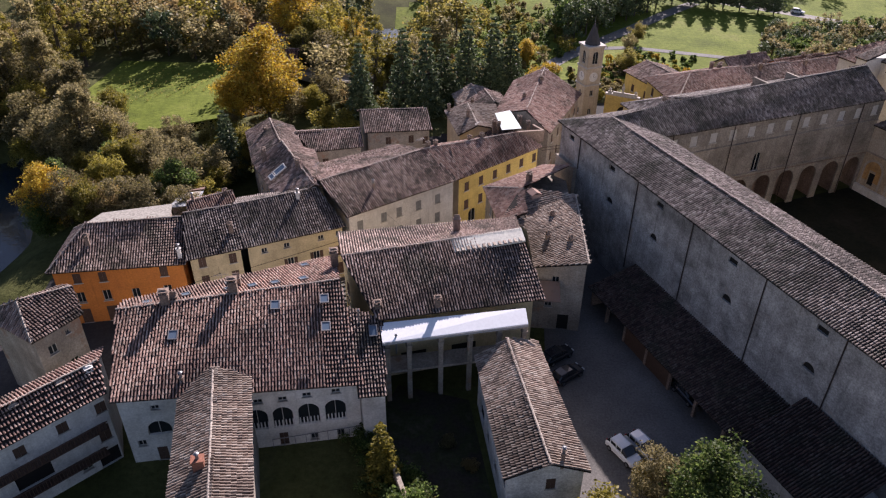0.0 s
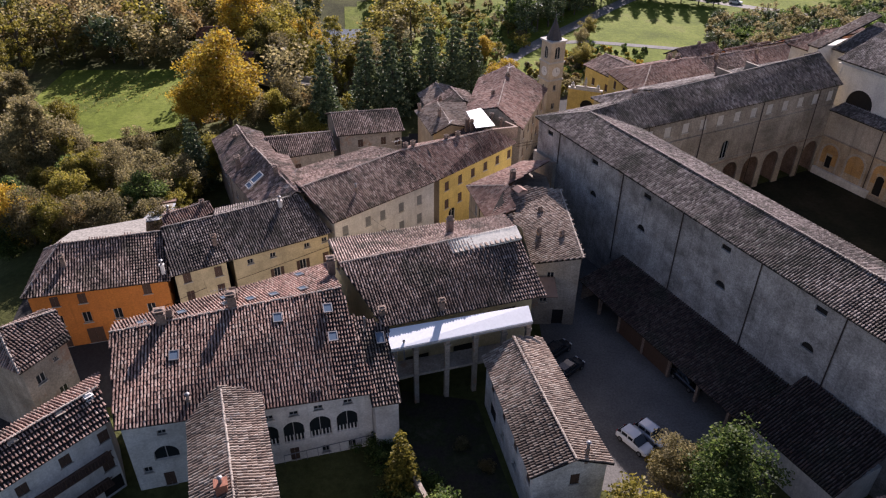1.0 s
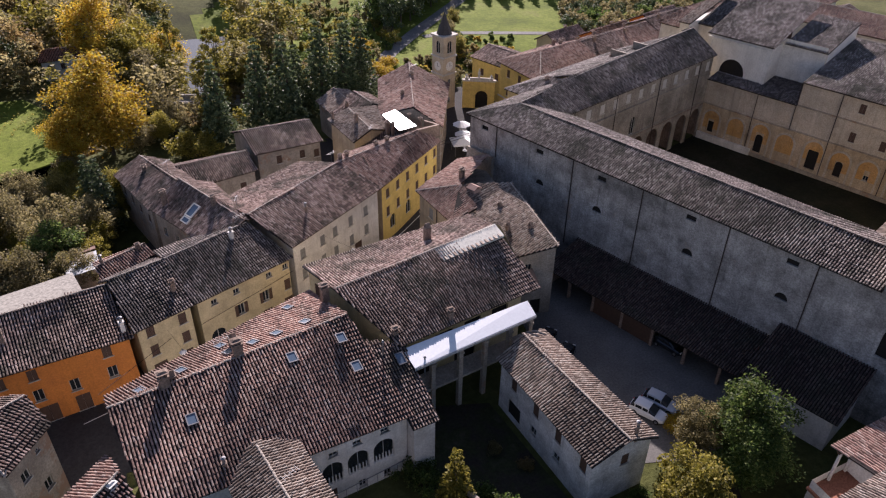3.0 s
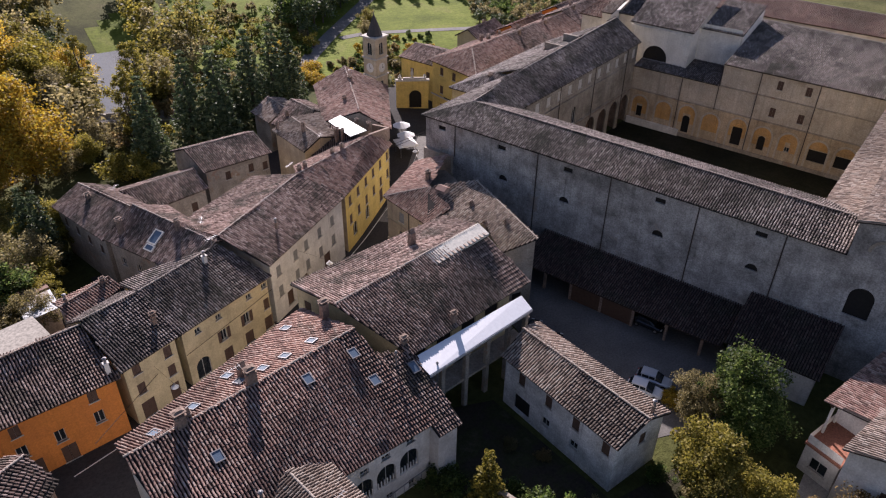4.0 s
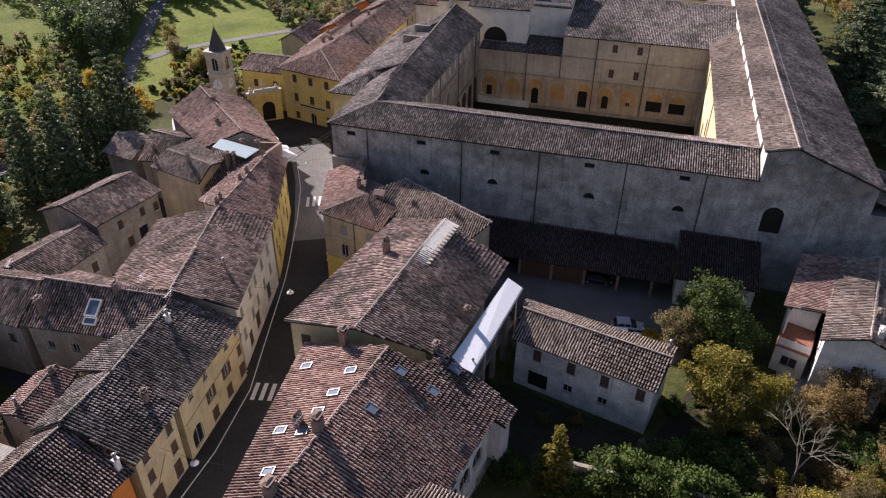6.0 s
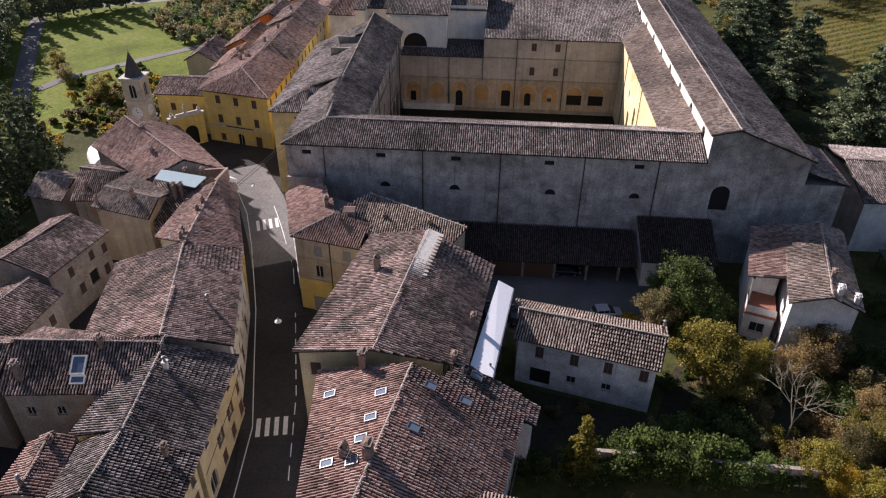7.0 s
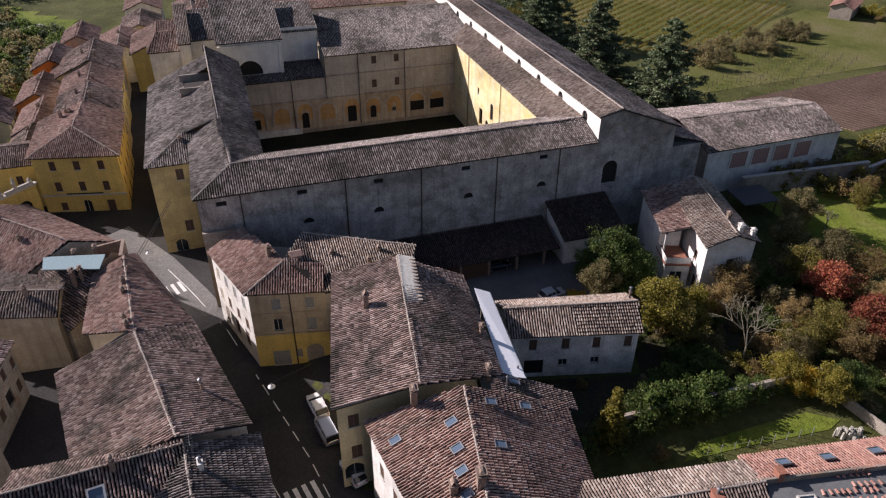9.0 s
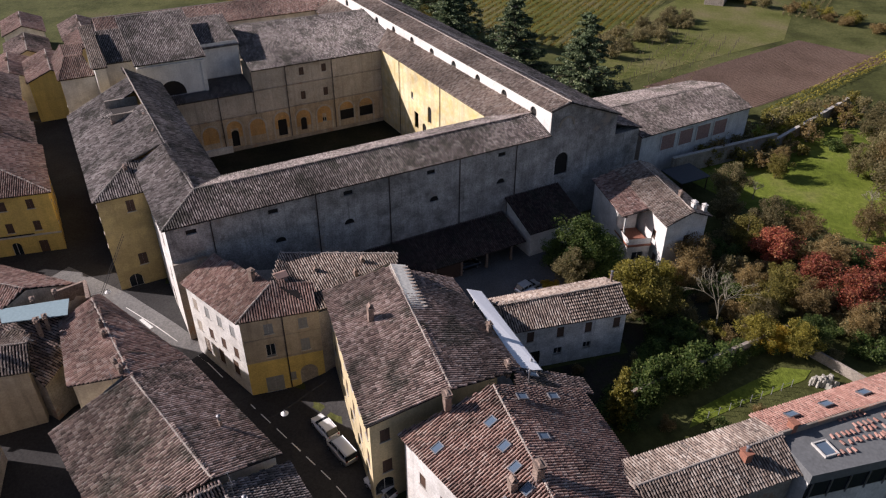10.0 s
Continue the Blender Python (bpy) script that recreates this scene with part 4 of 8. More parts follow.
roof_part(mon, [[M(54.0, 54.5, 16.3), M(54.0, 11.4, 16.3), M(58.9, 5.6, 18.2), M(58.9, 60, 18.2)]], T_PALE, label="aisle roof of brown tiles")
roof_part(mon, [[M(26.5, 53.6, 15.9), M(54.0, 53.6, 15.9), M(58.9, 60, 17.5), M(58.9, 72.5, 19.4), M(26.5, 72.5, 19.8)]], T_GREY, [(M(26.5, 72.5, 19.8), M(58.9, 72.5, 19.4))],
          label="tiled roof of the north wing")
roof_part(mon, [[M(9.4, 53.7, 11.8), M(26.5, 53.7, 11.8), M(26.5, 61, 13.2), M(9.4, 61, 13.2)]], T_DARK, label="low dark tiled roof")
part("wall", prism([M(26.5, 54.6), M(53.8, 54.6), M(58.5, 72), M(26.5, 72)], -1, 15.6), P_BEIGE, mon)

# ---- church ----
church = thing("church", M(66, 50), "long plastered church with a high white clerestory", "church")
fP, fQ = M(58.86, 0.38), M(72.6, 0.38)
fh = [(2.85, 8.8, 2.6, 3.9, "dark_arch")]
wall_part(church, fP, fQ, -1, 17.2, 17.2, fh, P_GREY, "grey church front with a low gable")
part("gable", ([M(58.86, 0.38, 17.2), M(72.6, 0.38, 17.2), M(62.2, 0.38, 21.1), M(58.86, 0.38, 20.3)], [(0, 1, 2, 3)]), P_GREY, church)
part("blind_lunette", arch_ring(fP, fQ, 3.2, 17.3, 1.2, 0.15, P_GREY), P_STONE, church)
kP, kQ = M(58.9, 112), M(58.9, 0.4)
CW = [(112 - 0.4 - (4.9 + i * 8.6), 17.9, 1.7, 1.5, "dark_arch") for i in range(13)]
wall_part(church, kP, kQ, 16.0, 20.3, 20.3, CW, P_BRIGHT, "bright white clerestory wall")
roof_part(church, [[M(58.5, 112, 20.4), M(58.5, -0.1, 20.4), M(62.2, -0.1, 21.3), M(62.2, 112, 21.3)]], T_PALE, [(M(62.2, -0.1, 21.35), M(62.2, 112, 21.35))],
          label="long tiled church roof")
# Outer slope takes the dark tiles so that its shade is in the colour
roof_part(church, [[M(73.2, -0.1, 17.1), M(73.2, 112, 17.1), M(62.2, 112, 21.3), M(62.2, -0.1, 21.3)]], T_DARK, label="outer slope of the church roof, its shade put into darker tiles")
wall_part(church, M(72.6, 0.4), M(72.6, 112), -1, 17.0, 17.0, [], P_GREY)
part("lightning_wire", tube(M(63.5, 2, 21.3), M(63.5, 100, 21.3), 0.03, 5), METAL, church)
roof_part(church, [[M(78.6, 0.3, 13.6), M(78.6, 12, 13.6), M(72.6, 12, 15.4), M(72.6, 0.3, 15.4)]], T_OLD, label="lean-to roof")
part("wall", prism([M(72.6, 0.6), M(78.2, 0.6), M(78.2, 11.6), M(72.6, 11.6)], -1, 13.4), P_GREY, church)

# ---- north church, behind the low roof ----
nch = thing("north_church", M(12, 64), "white-walled church with a great arched window", "church")
wall_part(nch, M(6.6, 57), M(18.6, 57), 11.5, 19.2, 19.2, [(5.4, 12.5, 4.9, 2.9, "dark_arch")], P_BRIGHT, "white plaster wall")
for u in (6.75, 18.3):
    part("pilaster", prism([M(u - 0.35, 56.8), M(u + 0.35, 56.8), M(u + 0.35, 57.0), M(u - 0.35, 57.0)], 11.5, 18.6), P_BRIGHT, nch)
part("cornice", prism([M(6.3, 56.7), M(18.8, 56.7), M(18.8, 57.0), M(6.3, 57.0)], 18.3, 18.7), P_BRIGHT, nch)
wall_part(nch, M(18.6, 57), M(18.6, 61), 12, 19.2, 19.2, [], P_BRIGHT)
wall_part(nch, M(18.6, 61), M(26.4, 61), 12, 20.2, 20.2, [], P_BRIGHT)
wall_part(nch, M(6.6, 70), M(6.6, 57), -1, 19.2, 19.2, [], P_BRIGHT)
roof_part(nch, [[M(6.1, 56.5, 19.3), M(19.0, 56.5, 19.3), M(19.0, 72, 24.4), M(6.1, 72, 24.4)], [M(19.0, 60.6, 19.4), M(26.8, 60.6, 19.4), M(26.8, 72, 22.6), M(19.0, 72, 22.6)]], T_GREY,
          [(M(6.1, 72, 24.4), M(19, 72, 24.4))], label="tiled roof with a raised edge")
wall_part(nch, M(26.6, 72), M(26.6, 61), 16, 22.4, 19.3, [], P_BRIGHT)
wall_part(nch, M(1.4, 61.5), M(6.6, 61.5), -1, 19.0, 19.0, [], P_BRIGHT)
roof_part(nch, [[M(1.2, 61, 19.1), M(6.6, 61, 19.1), M(6.6, 72, 22.4), M(1.2, 72, 22.4)]], T_GREY)
part("buttress", prism([M(-0.5, 57.5), M(1.4, 57.5), M(1.4, 72), M(-0.5, 72)], -1, 19.6), P_BRIGHT, nch, "white end wall with a tiled top")
roof_part(nch, [[M(-0.8, 57.2, 19.7), M(1.7, 57.2, 19.7), M(1.7, 72, 23.6), M(-0.8, 72, 23.6)]], T_PALE)
wall_part(nch, M(-6.4, 60.5), M(-0.5, 60.5), -1, 17.6, 17.6, [], P_WHITE)
wall_part(nch, M(-6.4, 74), M(-6.4, 60.5), -1, 17.6, 17.6, row(3, 3, 4.4, 9, 1.1, 1.8, "closed"), P_WHITE)
roof_part(nch, [[M(-6.8, 60.1, 17.7), M(-0.5, 60.1, 17.7), M(-1.5, 66, 20.0), M(-4.8, 66, 20.0)], [M(-6.8, 74, 17.7), M(-6.8, 60.1, 17.7), M(-4.8, 66, 20.0), M(-4.8, 74, 20.0)],
                [M(-4.8, 66, 20.0), M(-1.5, 66, 20.0), M(-0.5, 74, 20.0), M(-4.8, 74, 20.0)]], T_RED)

# ---- second cloister, far behind ----
far = thing("far_cloister", M(30, 95), "cream wing of a second cloister with a tall window row", "monastery")
wall_part(far, M(4, 92), M(58.5, 92), -1, 15.5, 15.5, row(12, 3, 4.6, 11.2, 1.2, 2.0, "closed") + [(26, 4.5, 1.8, 3.4, "arch")], P_WHITE, "cream plaster wall")
roof_part(far, [[M(3.5, 91.5, 15.6), M(58.5, 91.5, 15.6), M(58.5, 99, 18.2), M(3.5, 99, 18.2)], [M(58.5, 106, 15.6), M(3.5, 106, 15.6), M(3.5, 99, 18.2), M(58.5, 99, 18.2)]], T_RED,
          [(M(3.5, 99, 18.2), M(58.5, 99, 18.2))])
wall_part(far, M(4, 105.6), M(4, 92), -1, 15.5, 15.5, [], P_WHITE)
roof_part(far, [[M(54.0, 92, 15.2), M(54.0, 72.6, 15.2), M(58.9, 72.6, 17.6), M(58.9, 92, 17.6)]], T_PALE)
wall_part(far, M(54.4, 92), M(54.4, 72.6), -1, 15.1, 15.1, row(4, 2.5, 4.6, 2, 1.4, 3.0, "arch"), P_YELLOW)

# ---- houses near the camera's path ----
up = Vector


def slope_dirs(A, B, R):
    """Unit vectors along an eave and up its slope towards R."""
    e = (Vector(B) - Vector(A)).normalized()
    d = Vector(R) - Vector(A)
    n = (d - e * d.dot(e)).normalized()
    return e, n


DA, DB, DC, DD, DRA, DRB = (-32.6, 48.75, 8.93), (-9.0, 52.1, 7.75), (-13.9, 72.6, 9.6), (-35.3, 61.6, 11.15), (-35.0, 59.1, 11.9), (-12.05, 62.8, 12.95)
dh = {0: [(12.6, 2.6, 2.1, 2.8, "arch"), (15.1, 2.6, 2.1, 2.8, "arch"), (17.7, 2.7, 2.2, 2.8, "arch"), (20.4, 2.8, 2.2, 2.8, "arch"),
          (12.9, 6.2, 0.9, 0.6, "plain"), (15.3, 6.2, 0.9, 0.6, "plain"), (17.7, 6.4, 0.9, 0.6, "plain"), (20.6, 6.5, 0.9, 0.6, "plain"),
          (14.9, 0.1, 0.9, 1.7, "closed"), (18.0, 0.3, 0.8, 1.0, "plain"), (20.7, 0.3, 0.8, 1.0, "plain"),
          (3.2, 3.6, 2.3, 1.8, "arch"), (1.2, 2.2, 0.8, 0.8, "plain"), (3.3, 6.9, 0.8, 0.6, "plain"), (2.9, 0.0, 1.0, 1.8, "closed")],
      3: [(4, 4.5, 1.0, 1.5, "closed"), (9, 4.5, 1.0, 1.5, "closed")],
      2: [(3 + 3.4 * i, 5.2, 1.0, 1.6, "closed") for i in range(6)]}
D_ = gable_house("long_house", "long white house under brown tiles with roof windows", DA, DB, DC, DD, DRA, DRB, P_WHITE, T_RED, singles=240, holes=dh,
                 chimneys=[(-30.0, 59.9, 11.9, 1.9, 0.9, 0, 0.18), (-23.2, 61.3, 12.3, 2.0, 0.9, 0, 0.18), (-23.4, 63.6, 11.5, 1.7, 0.8, 2, 0.18), (-29.4, 60.6, 11.7, 1.3, 0.8, 2, 0.18),
                           (-26.4, 51.2, 9.3, 0.9, 0.35, 1, 0.1)])
e, n = slope_dirs(DA, DB, DRA)
for x, y, z in ((-18.55, 59.45, 11.98), (-13.5, 60.2, 12.2), (-13.0, 56.8, 11.22), (-28.3, 55.9, 10.98)):
    skylight(D_, x, y, z, e, n, 0.95, 1.15)
e, n = slope_dirs(DC, DD, DRB)
for x, y, z in ((-17.0, 69.1, 10.43), (-16.2, 63.9, 12.2), (-19.2, 63.3, 12.1), (-21.6, 62.9, 12.0), (-24.6, 64.57, 11.15), (-24.0, 62.4, 11.95), (-28.5, 61.76, 11.68), (-32.2, 60.5, 11.65)):
    skylight(D_, x, y, z, e, n, 0.9, 1.15)
part("balcony_rail", merge(tube((-18.5, 50.6, 1.6), (-9.6, 52.1, 1.9), 0.05, 6), *[tube((-18.5 + 1.1 * i, 50.6 + 0.186 * i, 0.4), (-18.5 + 1.1 * i, 50.6 + 0.186 * i, 1.65), 0.03, 5) for i in range(9)]), METAL, D_)
for i in range(28):
    part("baluster", box((-20.2 + i * 0.35, 50.95 + i * 0.057, 2.62), 0.12, 0.1, 0.95, 0.16), P_WHITE, D_)

# narrow wing beside it
X_ = thing("side_wing", (-8, 55, 0), "narrow side wing with mossy tiles and one roof window", "house")
xq = [up((-9.5, 50.8, 7.2)), up((-6.6, 51.2, 7.1)), up((-7.3, 59.0, 10.45)), up((-11.0, 60.0, 11.2))]
roof_part(X_, [xq], T_OLD, singles=200)
part("wall", prism([(-9.2, 51.4), (-6.9, 51.7), (-7.6, 58.9), (-11, 59)], -1, 6.95), P_WHITE, X_)
part("wall", prism([(-9.2, 52.4), (-7.0, 52.7), (-7.6, 58.9), (-11, 59)], 6.9, 7.4), P_WHITE, X_)
e, n = slope_dirs(xq[0], xq[1], xq[3])
skylight(X_, -8.3, 57.6, 9.95, e, n, 0.9, 1.3)
for x, y, z in ((-5.9, 57.0, 8.4), (-9.8, 58.4, 10.6)):
    part("flue", merge(tube((x, y, z - 1), (x, y, z + 1.5), 0.1, 8), tube((x, y, z + 1.5), (x, y, z + 1.7), 0.17, 8, 0.05)), METAL, X_)

CA, CB, CC, CD, CRA, CRB = (-7.9, 58.7, 10.6), (10.6, 63.0, 10.0), (8.9, 79.2, 11.0), (-13.9, 75.6, 11.0), (-12.3, 67.0, 13.2), (8.3, 71.0, 14.2)
ch = {3: [(1.6, 7.6, 1.1, 1.7, "closed"), (1.7, 3.0, 1.1, 1.8, "closed"), (1.3, -0.2, 2.2, 2.4, "arch")],
      2: row(6, 2.4, 3.6, 7.4, 1.1, 1.7, "closed") + row(6, 2.4, 3.6, 3.4, 1.1, 1.8, "closed") + row(5, 3.4, 4, -0.1, 1.8, 2.4, "arch"),
      1: [(4, 6.5, 0.9, 1.1, "plain"), (4, 3.2, 0.9, 1.1, "plain"), (9, 6.5, 0.9, 1.1, "plain"), (2.5, 0, 1.1, 2.1, "closed"), (9, 0, 1.6, 2.4, "void")],
      0: [(3, 4.8, 2.4, 2.4, "void"), (7, 4.8, 2.4, 2.4, "void"), (11, 4.8, 2.4, 2.4, "void"), (15, 4.8, 2.4, 2.4, "void"), (4, 0, 3, 3.2, "void"), (10, 0, 3, 3.2, "void")]}
C_ = gable_house("tall_house", "tall cream house under a broad mossy tile roof", CA, CB, CC, CD, CRA, CRB, P_CREAM, T_OLD, singles=240, holes=ch, over_front=2.6,
                 chimneys=[(1.0, 73.9, 12.9, 1.5, 0.75, 2, 0.2), (-13.2, 67.6, 12.6, 1.2, 0.8, 0, 0.2), (-1.5, 60.8, 11.0, 1.1, 0.55, 0, 0.2), (-7.9, 60.2, 10.9, 1.1, 0.6, 0, 0.2)])
e, n = slope_dirs(CA, CB, CRA)
p0 = Vector((0.2, 69.4, 13.55))
q0 = Vector((8.4, 70.9, 14.15))
d = (q0 - p0).normalized()
dn = Vector((0.18, -0.94, -0.30)).normalized()
part("light_strip", ([tuple(v + Vector((0, 0, 0.34))) for v in (p0 + dn * 2.0, q0 + dn * 2.0, q0, p0)] +
     [tuple(v + Vector((0, 0, 0.12))) for v in (p0 + dn * 2.0, q0 + dn * 2.0, q0, p0)], [(0, 1, 2, 3), (4, 5, 1, 0), (5, 6, 2, 1), (6, 7, 3, 2), (7, 4, 0, 3)]), m_plain("old_felt", (0.82, 0.78, 0.67), 0.9), C_, "pale strip of bare roofing felt")
part("tile_edge", merge(*[box(tuple(p0 + d * (0.35 + i * 0.62) + dn * 1.75 + Vector((0, 0, 0.3))), 0.26, 0.75, 0.13, 0.18) for i in range(13)]), T_PALE, C_, "ragged ends of lifted tiles")
skylight(C_, -4.7, 67.9, 13.0, e, n, 0.9, 1.6)
# white lean-to along the eave and its portico
lp = [up((-7.25, 56.2, 9.6)), up((8.25, 59.6, 9.2)), up((8.15, 61.5, 9.85)), up((-7.7, 58.6, 10.25))]
lean = part("canopy", slab(lp, 0.07), SHEET, C_, "white sheet canopy under the eave")
part("fascia", merge(slab([up((-7.27, 56.1, 9.55)), up((8.27, 59.5, 9.15)), up((8.25, 59.62, 9.15)), up((-7.25, 56.22, 9.55))], 0.3)), m_plain("canopy_edge", (0.35, 0.36, 0.37), 0.6), lean)
pf = [(-6.9, 57.7), (-4.6, 58.1), (-1.2, 58.7), (2.0, 59.3), (5.2, 59.8), (8.0, 60.3)]
for x, y in pf:
    part("pillar", merge(box((x, y, -0.3), 0.5, 0.5, 9.2, 0.17), box((x, y, 4.1), 0.62, 0.62, 0.25, 0.17), box((x, y, 7.5), 0.66, 0.66, 0.25, 0.17)), P_STONE, C_)
part("beam", slab([up((-7.2, 57.5, 9.4)), up((8.2, 60.1, 9.0)), up((8.2, 60.5, 9.0)), up((-7.2, 57.9, 9.4))], 0.9), P_STONE, C_)
part("floor_beam", slab([up((-7.2, 57.5, 4.3)), up((8.2, 60.1, 4.3)), up((8.2, 62.4, 4.3)), up((-7.6, 60.0, 4.3))], 0.3), P_STONE, C_)

FA, FB, FC, FD, FRA, FRB = (2.4, 57.2, 6.8), (4.0, 41.0, 6.8), (11.8, 41.7, 6.8), (9.4, 59.6, 6.8), (5.9, 58.0, 8.5), (8.0, 41.2, 8.5)
fh = {0: [(2.6, 4.4, 0.95, 1.6, "closed"), (6.6, 4.4, 0.95, 1.6, "closed"), (10.4, 4.4, 0.95, 1.6, "closed"), (14.3, 4.4, 0.95, 1.6, "closed"),
          (2.9, 0.4, 2.4, 2.3, "void"), (6.5, 1.6, 1.1, 1.1, "plain"), (10.5, 1.8, 1.1, 1.0, "plain")], 1: [(4, 4.4, 0.9, 1.4, "closed")],
      2: row(4, 2.5, 4, 4.3, 0.95, 1.5, "closed")}
gable_house("white_farmhouse", "low white farmhouse with four shuttered windows", FA, FB, FC, FD, FRA, FRB, P_FARM, T_PALE, singles=240, holes=fh, chimneys=[(9.2, 42.0, 8.0, 1.5, 0.3, 1, 0)])

# corner house on the street
K_ = thing("corner_house", (11, 84, 0), "corner house, yellow below and grey-beige above", "house")
k1, k2, k3, k4, k5, k6, k7, k8 = (up(p) for p in ((15.2, 97.0, 9.7), (5.4, 89.4, 10.0), (6.8, 79.9, 9.8), (10.0, 70.2, 9.3), (16.6, 69.2, 10.4), (17.6, 84.5, 11.4), (10.2, 85.3, 12.0), (18.2, 93.0, 11.6)))
roof_part(K_, [[k1, k2, k7, k8]], T_RED, [(k2, k7)])
roof_part(K_, [[k2, k3, up((10.5, 80.2, 11.2)), k7]], T_RED)
roof_part(K_, [[k3, k4, k5, k6, k7, up((10.5, 80.2, 11.0))]], T_PALE, [(k5, k6)])
kP, kQ = (5.85, 89.1), (7.2, 79.9)
wall_part(K_, kP, kQ, 3.3, 9.75, 9.6, [(3.2, 7.3, 1.1, 1.5, "closed", "WOODG"), (7.3, 7.3, 1.1, 1.5, "closed", "WOODG"), (3.1, 3.8, 1.15, 1.9, "plain"), (7.3, 3.8, 1.1, 1.8, "closed", "WOODG")], P_BEIGE)
part("string_course", slab([up((5.72, 89.1, 3.4)), up((7.07, 79.9, 3.4)), up((7.2, 79.92, 3.4)), up((5.85, 89.12, 3.4))], 0.16), P_BEIGE, K_)
part("string_course", slab([up((5.76, 89.1, 6.7)), up((7.11, 79.9, 6.7)), up((7.2, 79.92, 6.7)), up((5.85, 89.12, 6.7))], 0.12), P_BEIGE, K_)
wall_part(K_, kP, kQ, -1, 3.3, 3.3, [(3.0, -1.9, 2.2, 2.4, "closed", "WOODG"), (5.3, -0.6, 0.7, 1.2, "closed", "WOODG"), (7.3, -1.9, 2.2, 3.2, "arch")], P_YELLOW)
jP, jQ = (14.9, 96.4), (5.85, 89.1)
wall_part(K_, jP, jQ, -1, 9.5, 9.75, row(4, 1.6, 2.7, 6.6, 1.0, 1.6, "closed", "WOODG") + row(4, 1.6, 2.7, 3.2, 1.0, 1.6, "closed") + row(3, 2.6, 3.2, 0, 1.2, 2.3, "closed"), P_WHITE)
part("wall", prism([(7.2, 79.9), (10.2, 70.6), (16.3, 69.7), (17.3, 84.5), (18.0, 93), (14.9, 96.4), (6.3, 89.2)], -2.8, 9.1), P_STONE, K_)
pipe(K_, (6.45, 84.2, 9.6), (6.45, 84.2, -1.9))
chimney(K_, 11.6, 87.6, 11.6, 1.7, 0.7, 0, 0.7)
for x, y in ((12.5, 75.0), (13.8, 80), (15.2, 74)):
    chimney(K_, x, y, 10.6, 0.8, 0.5, 2, 0.3)
part("dormer", merge(slab([up((10.9, 84.6, 11.9)), up((11.5, 83.2, 11.9)), up((12.2, 83.5, 12.3)), up((11.6, 84.9, 12.3))], 0.14), slab([up((12.2, 83.5, 12.3)), up((12.9, 83.8, 11.9)), up((12.3, 85.2, 11.9)), up((11.6, 84.9, 12.3))], 0.14), prism([(11.1, 84.4), (11.6, 83.4), (12.7, 83.8), (12.2, 84.9)], 10.5, 11.85)), T_RED, K_, "small tiled dormer")
wall_part(K_, (10.2, 70.3), (16.4, 69.4), -1, 9.2, 10.2, [(2.8, 6.8, 0.9, 1.3, "plain"), (2.2, 3.5, 0.9, 0.9, "plain"), (4.2, 0, 1.4, 2.4, "void")], P_STONE)
part("porch_roof", slab([up((10.5, 67.2, 6.6)), up((13.2, 66.9, 6.6)), up((13.4, 69.6, 7.6)), up((10.6, 69.9, 7.6))], 0.2), T_OLD, K_)

BA, BB, BC, BD, BRA, BRB = (-16.6, 36.3, 8.6), (-20.2, 53.1, 8.95), (-27.0, 52.4, 8.6), (-23.6, 35.4, 8.2), (-19.9, 35.6, 9.7), (-23.6, 52.4, 9.85)
gable_house("barn", "long low barn under worn brown tiles", BA, BB, BC, BD, BRA, BRB, P_STONE, T_PALE, chimneys=[(-21.9, 40.6, 9.4, 1.5, 0.95, 1, 0.2, BRICK)],
            singles=240, holes={0: row(4, 3, 3.6, 4.5, 1.0, 1.3, "void")})

# terrace house south of the barn
Z_ = thing("terrace_house", (-18, 28, 0), "house with new red tiles and a flat tarred terrace", "house")
roof_part(Z_, [[up((-12.2, 18.0, 8.1)), up((-15.8, 36.4, 8.2)), up((-19.6, 36.0, 9.7)), up((-16.4, 17.6, 9.6))]], T_NEW, label="new red tiles", singles=300)
part("terrace", prism([(-19.5, 35.9), (-24.6, 35.3), (-23.2, 17.0), (-16.4, 17.6)], 8.0, 9.2), m_plain("tar_felt", (0.14, 0.145, 0.145), 0.8), Z_, "grey tarred flat roof")
part("wall", prism([(-19.6, 35.9), (-24.4, 35.2), (-23.0, 17.4), (-12.6, 17.6), (-16.0, 36.2)], -1, 8.0), P_WHITE, Z_)
part("upstand", merge(slab([up((-16.5, 17.6, 9.8)), up((-19.7, 36, 9.85)), up((-19.9, 36, 9.85)), up((-16.7, 17.6, 9.8))], 0.9)), P_STONE, Z_)
for i in range(9):
    part("glazing_bar", box((-24.55 + i * 0.15, 34.8 - i * 2.1, 5.6), 0.12, 0.12, 2.4), METAL, Z_)
part("glazing", prism([(-24.5, 35.2), (-24.4, 35.2), (-23.0, 17.4), (-23.1, 17.4)], 5.8, 8.2), GLASS, Z_)
e, n = slope_dirs((-12.2, 18.0, 8.1), (-15.8, 36.4, 8.2), (-16.4, 17.6, 9.6))
for x, y, z in ((-17.4, 33.0, 9.25), (-16.6, 28.6, 9.2), (-15.6, 23.6, 9.1)):
    skylight(Z_, x, y, z, e, n, 1.2, 1.0)
rw = part("roof_window", merge(box((-22.0, 33.0, 9.2), 1.9, 0.14, 0.24, 0.15), box((-21.8, 31.5, 9.2), 1.9, 0.14, 0.24, 0.15), box((-22.75, 32.15, 9.2), 0.14, 1.4, 0.24, 0.15), box((-21.05, 32.35, 9.2), 0.14, 1.4, 0.24, 0.15)), FRAME, Z_)
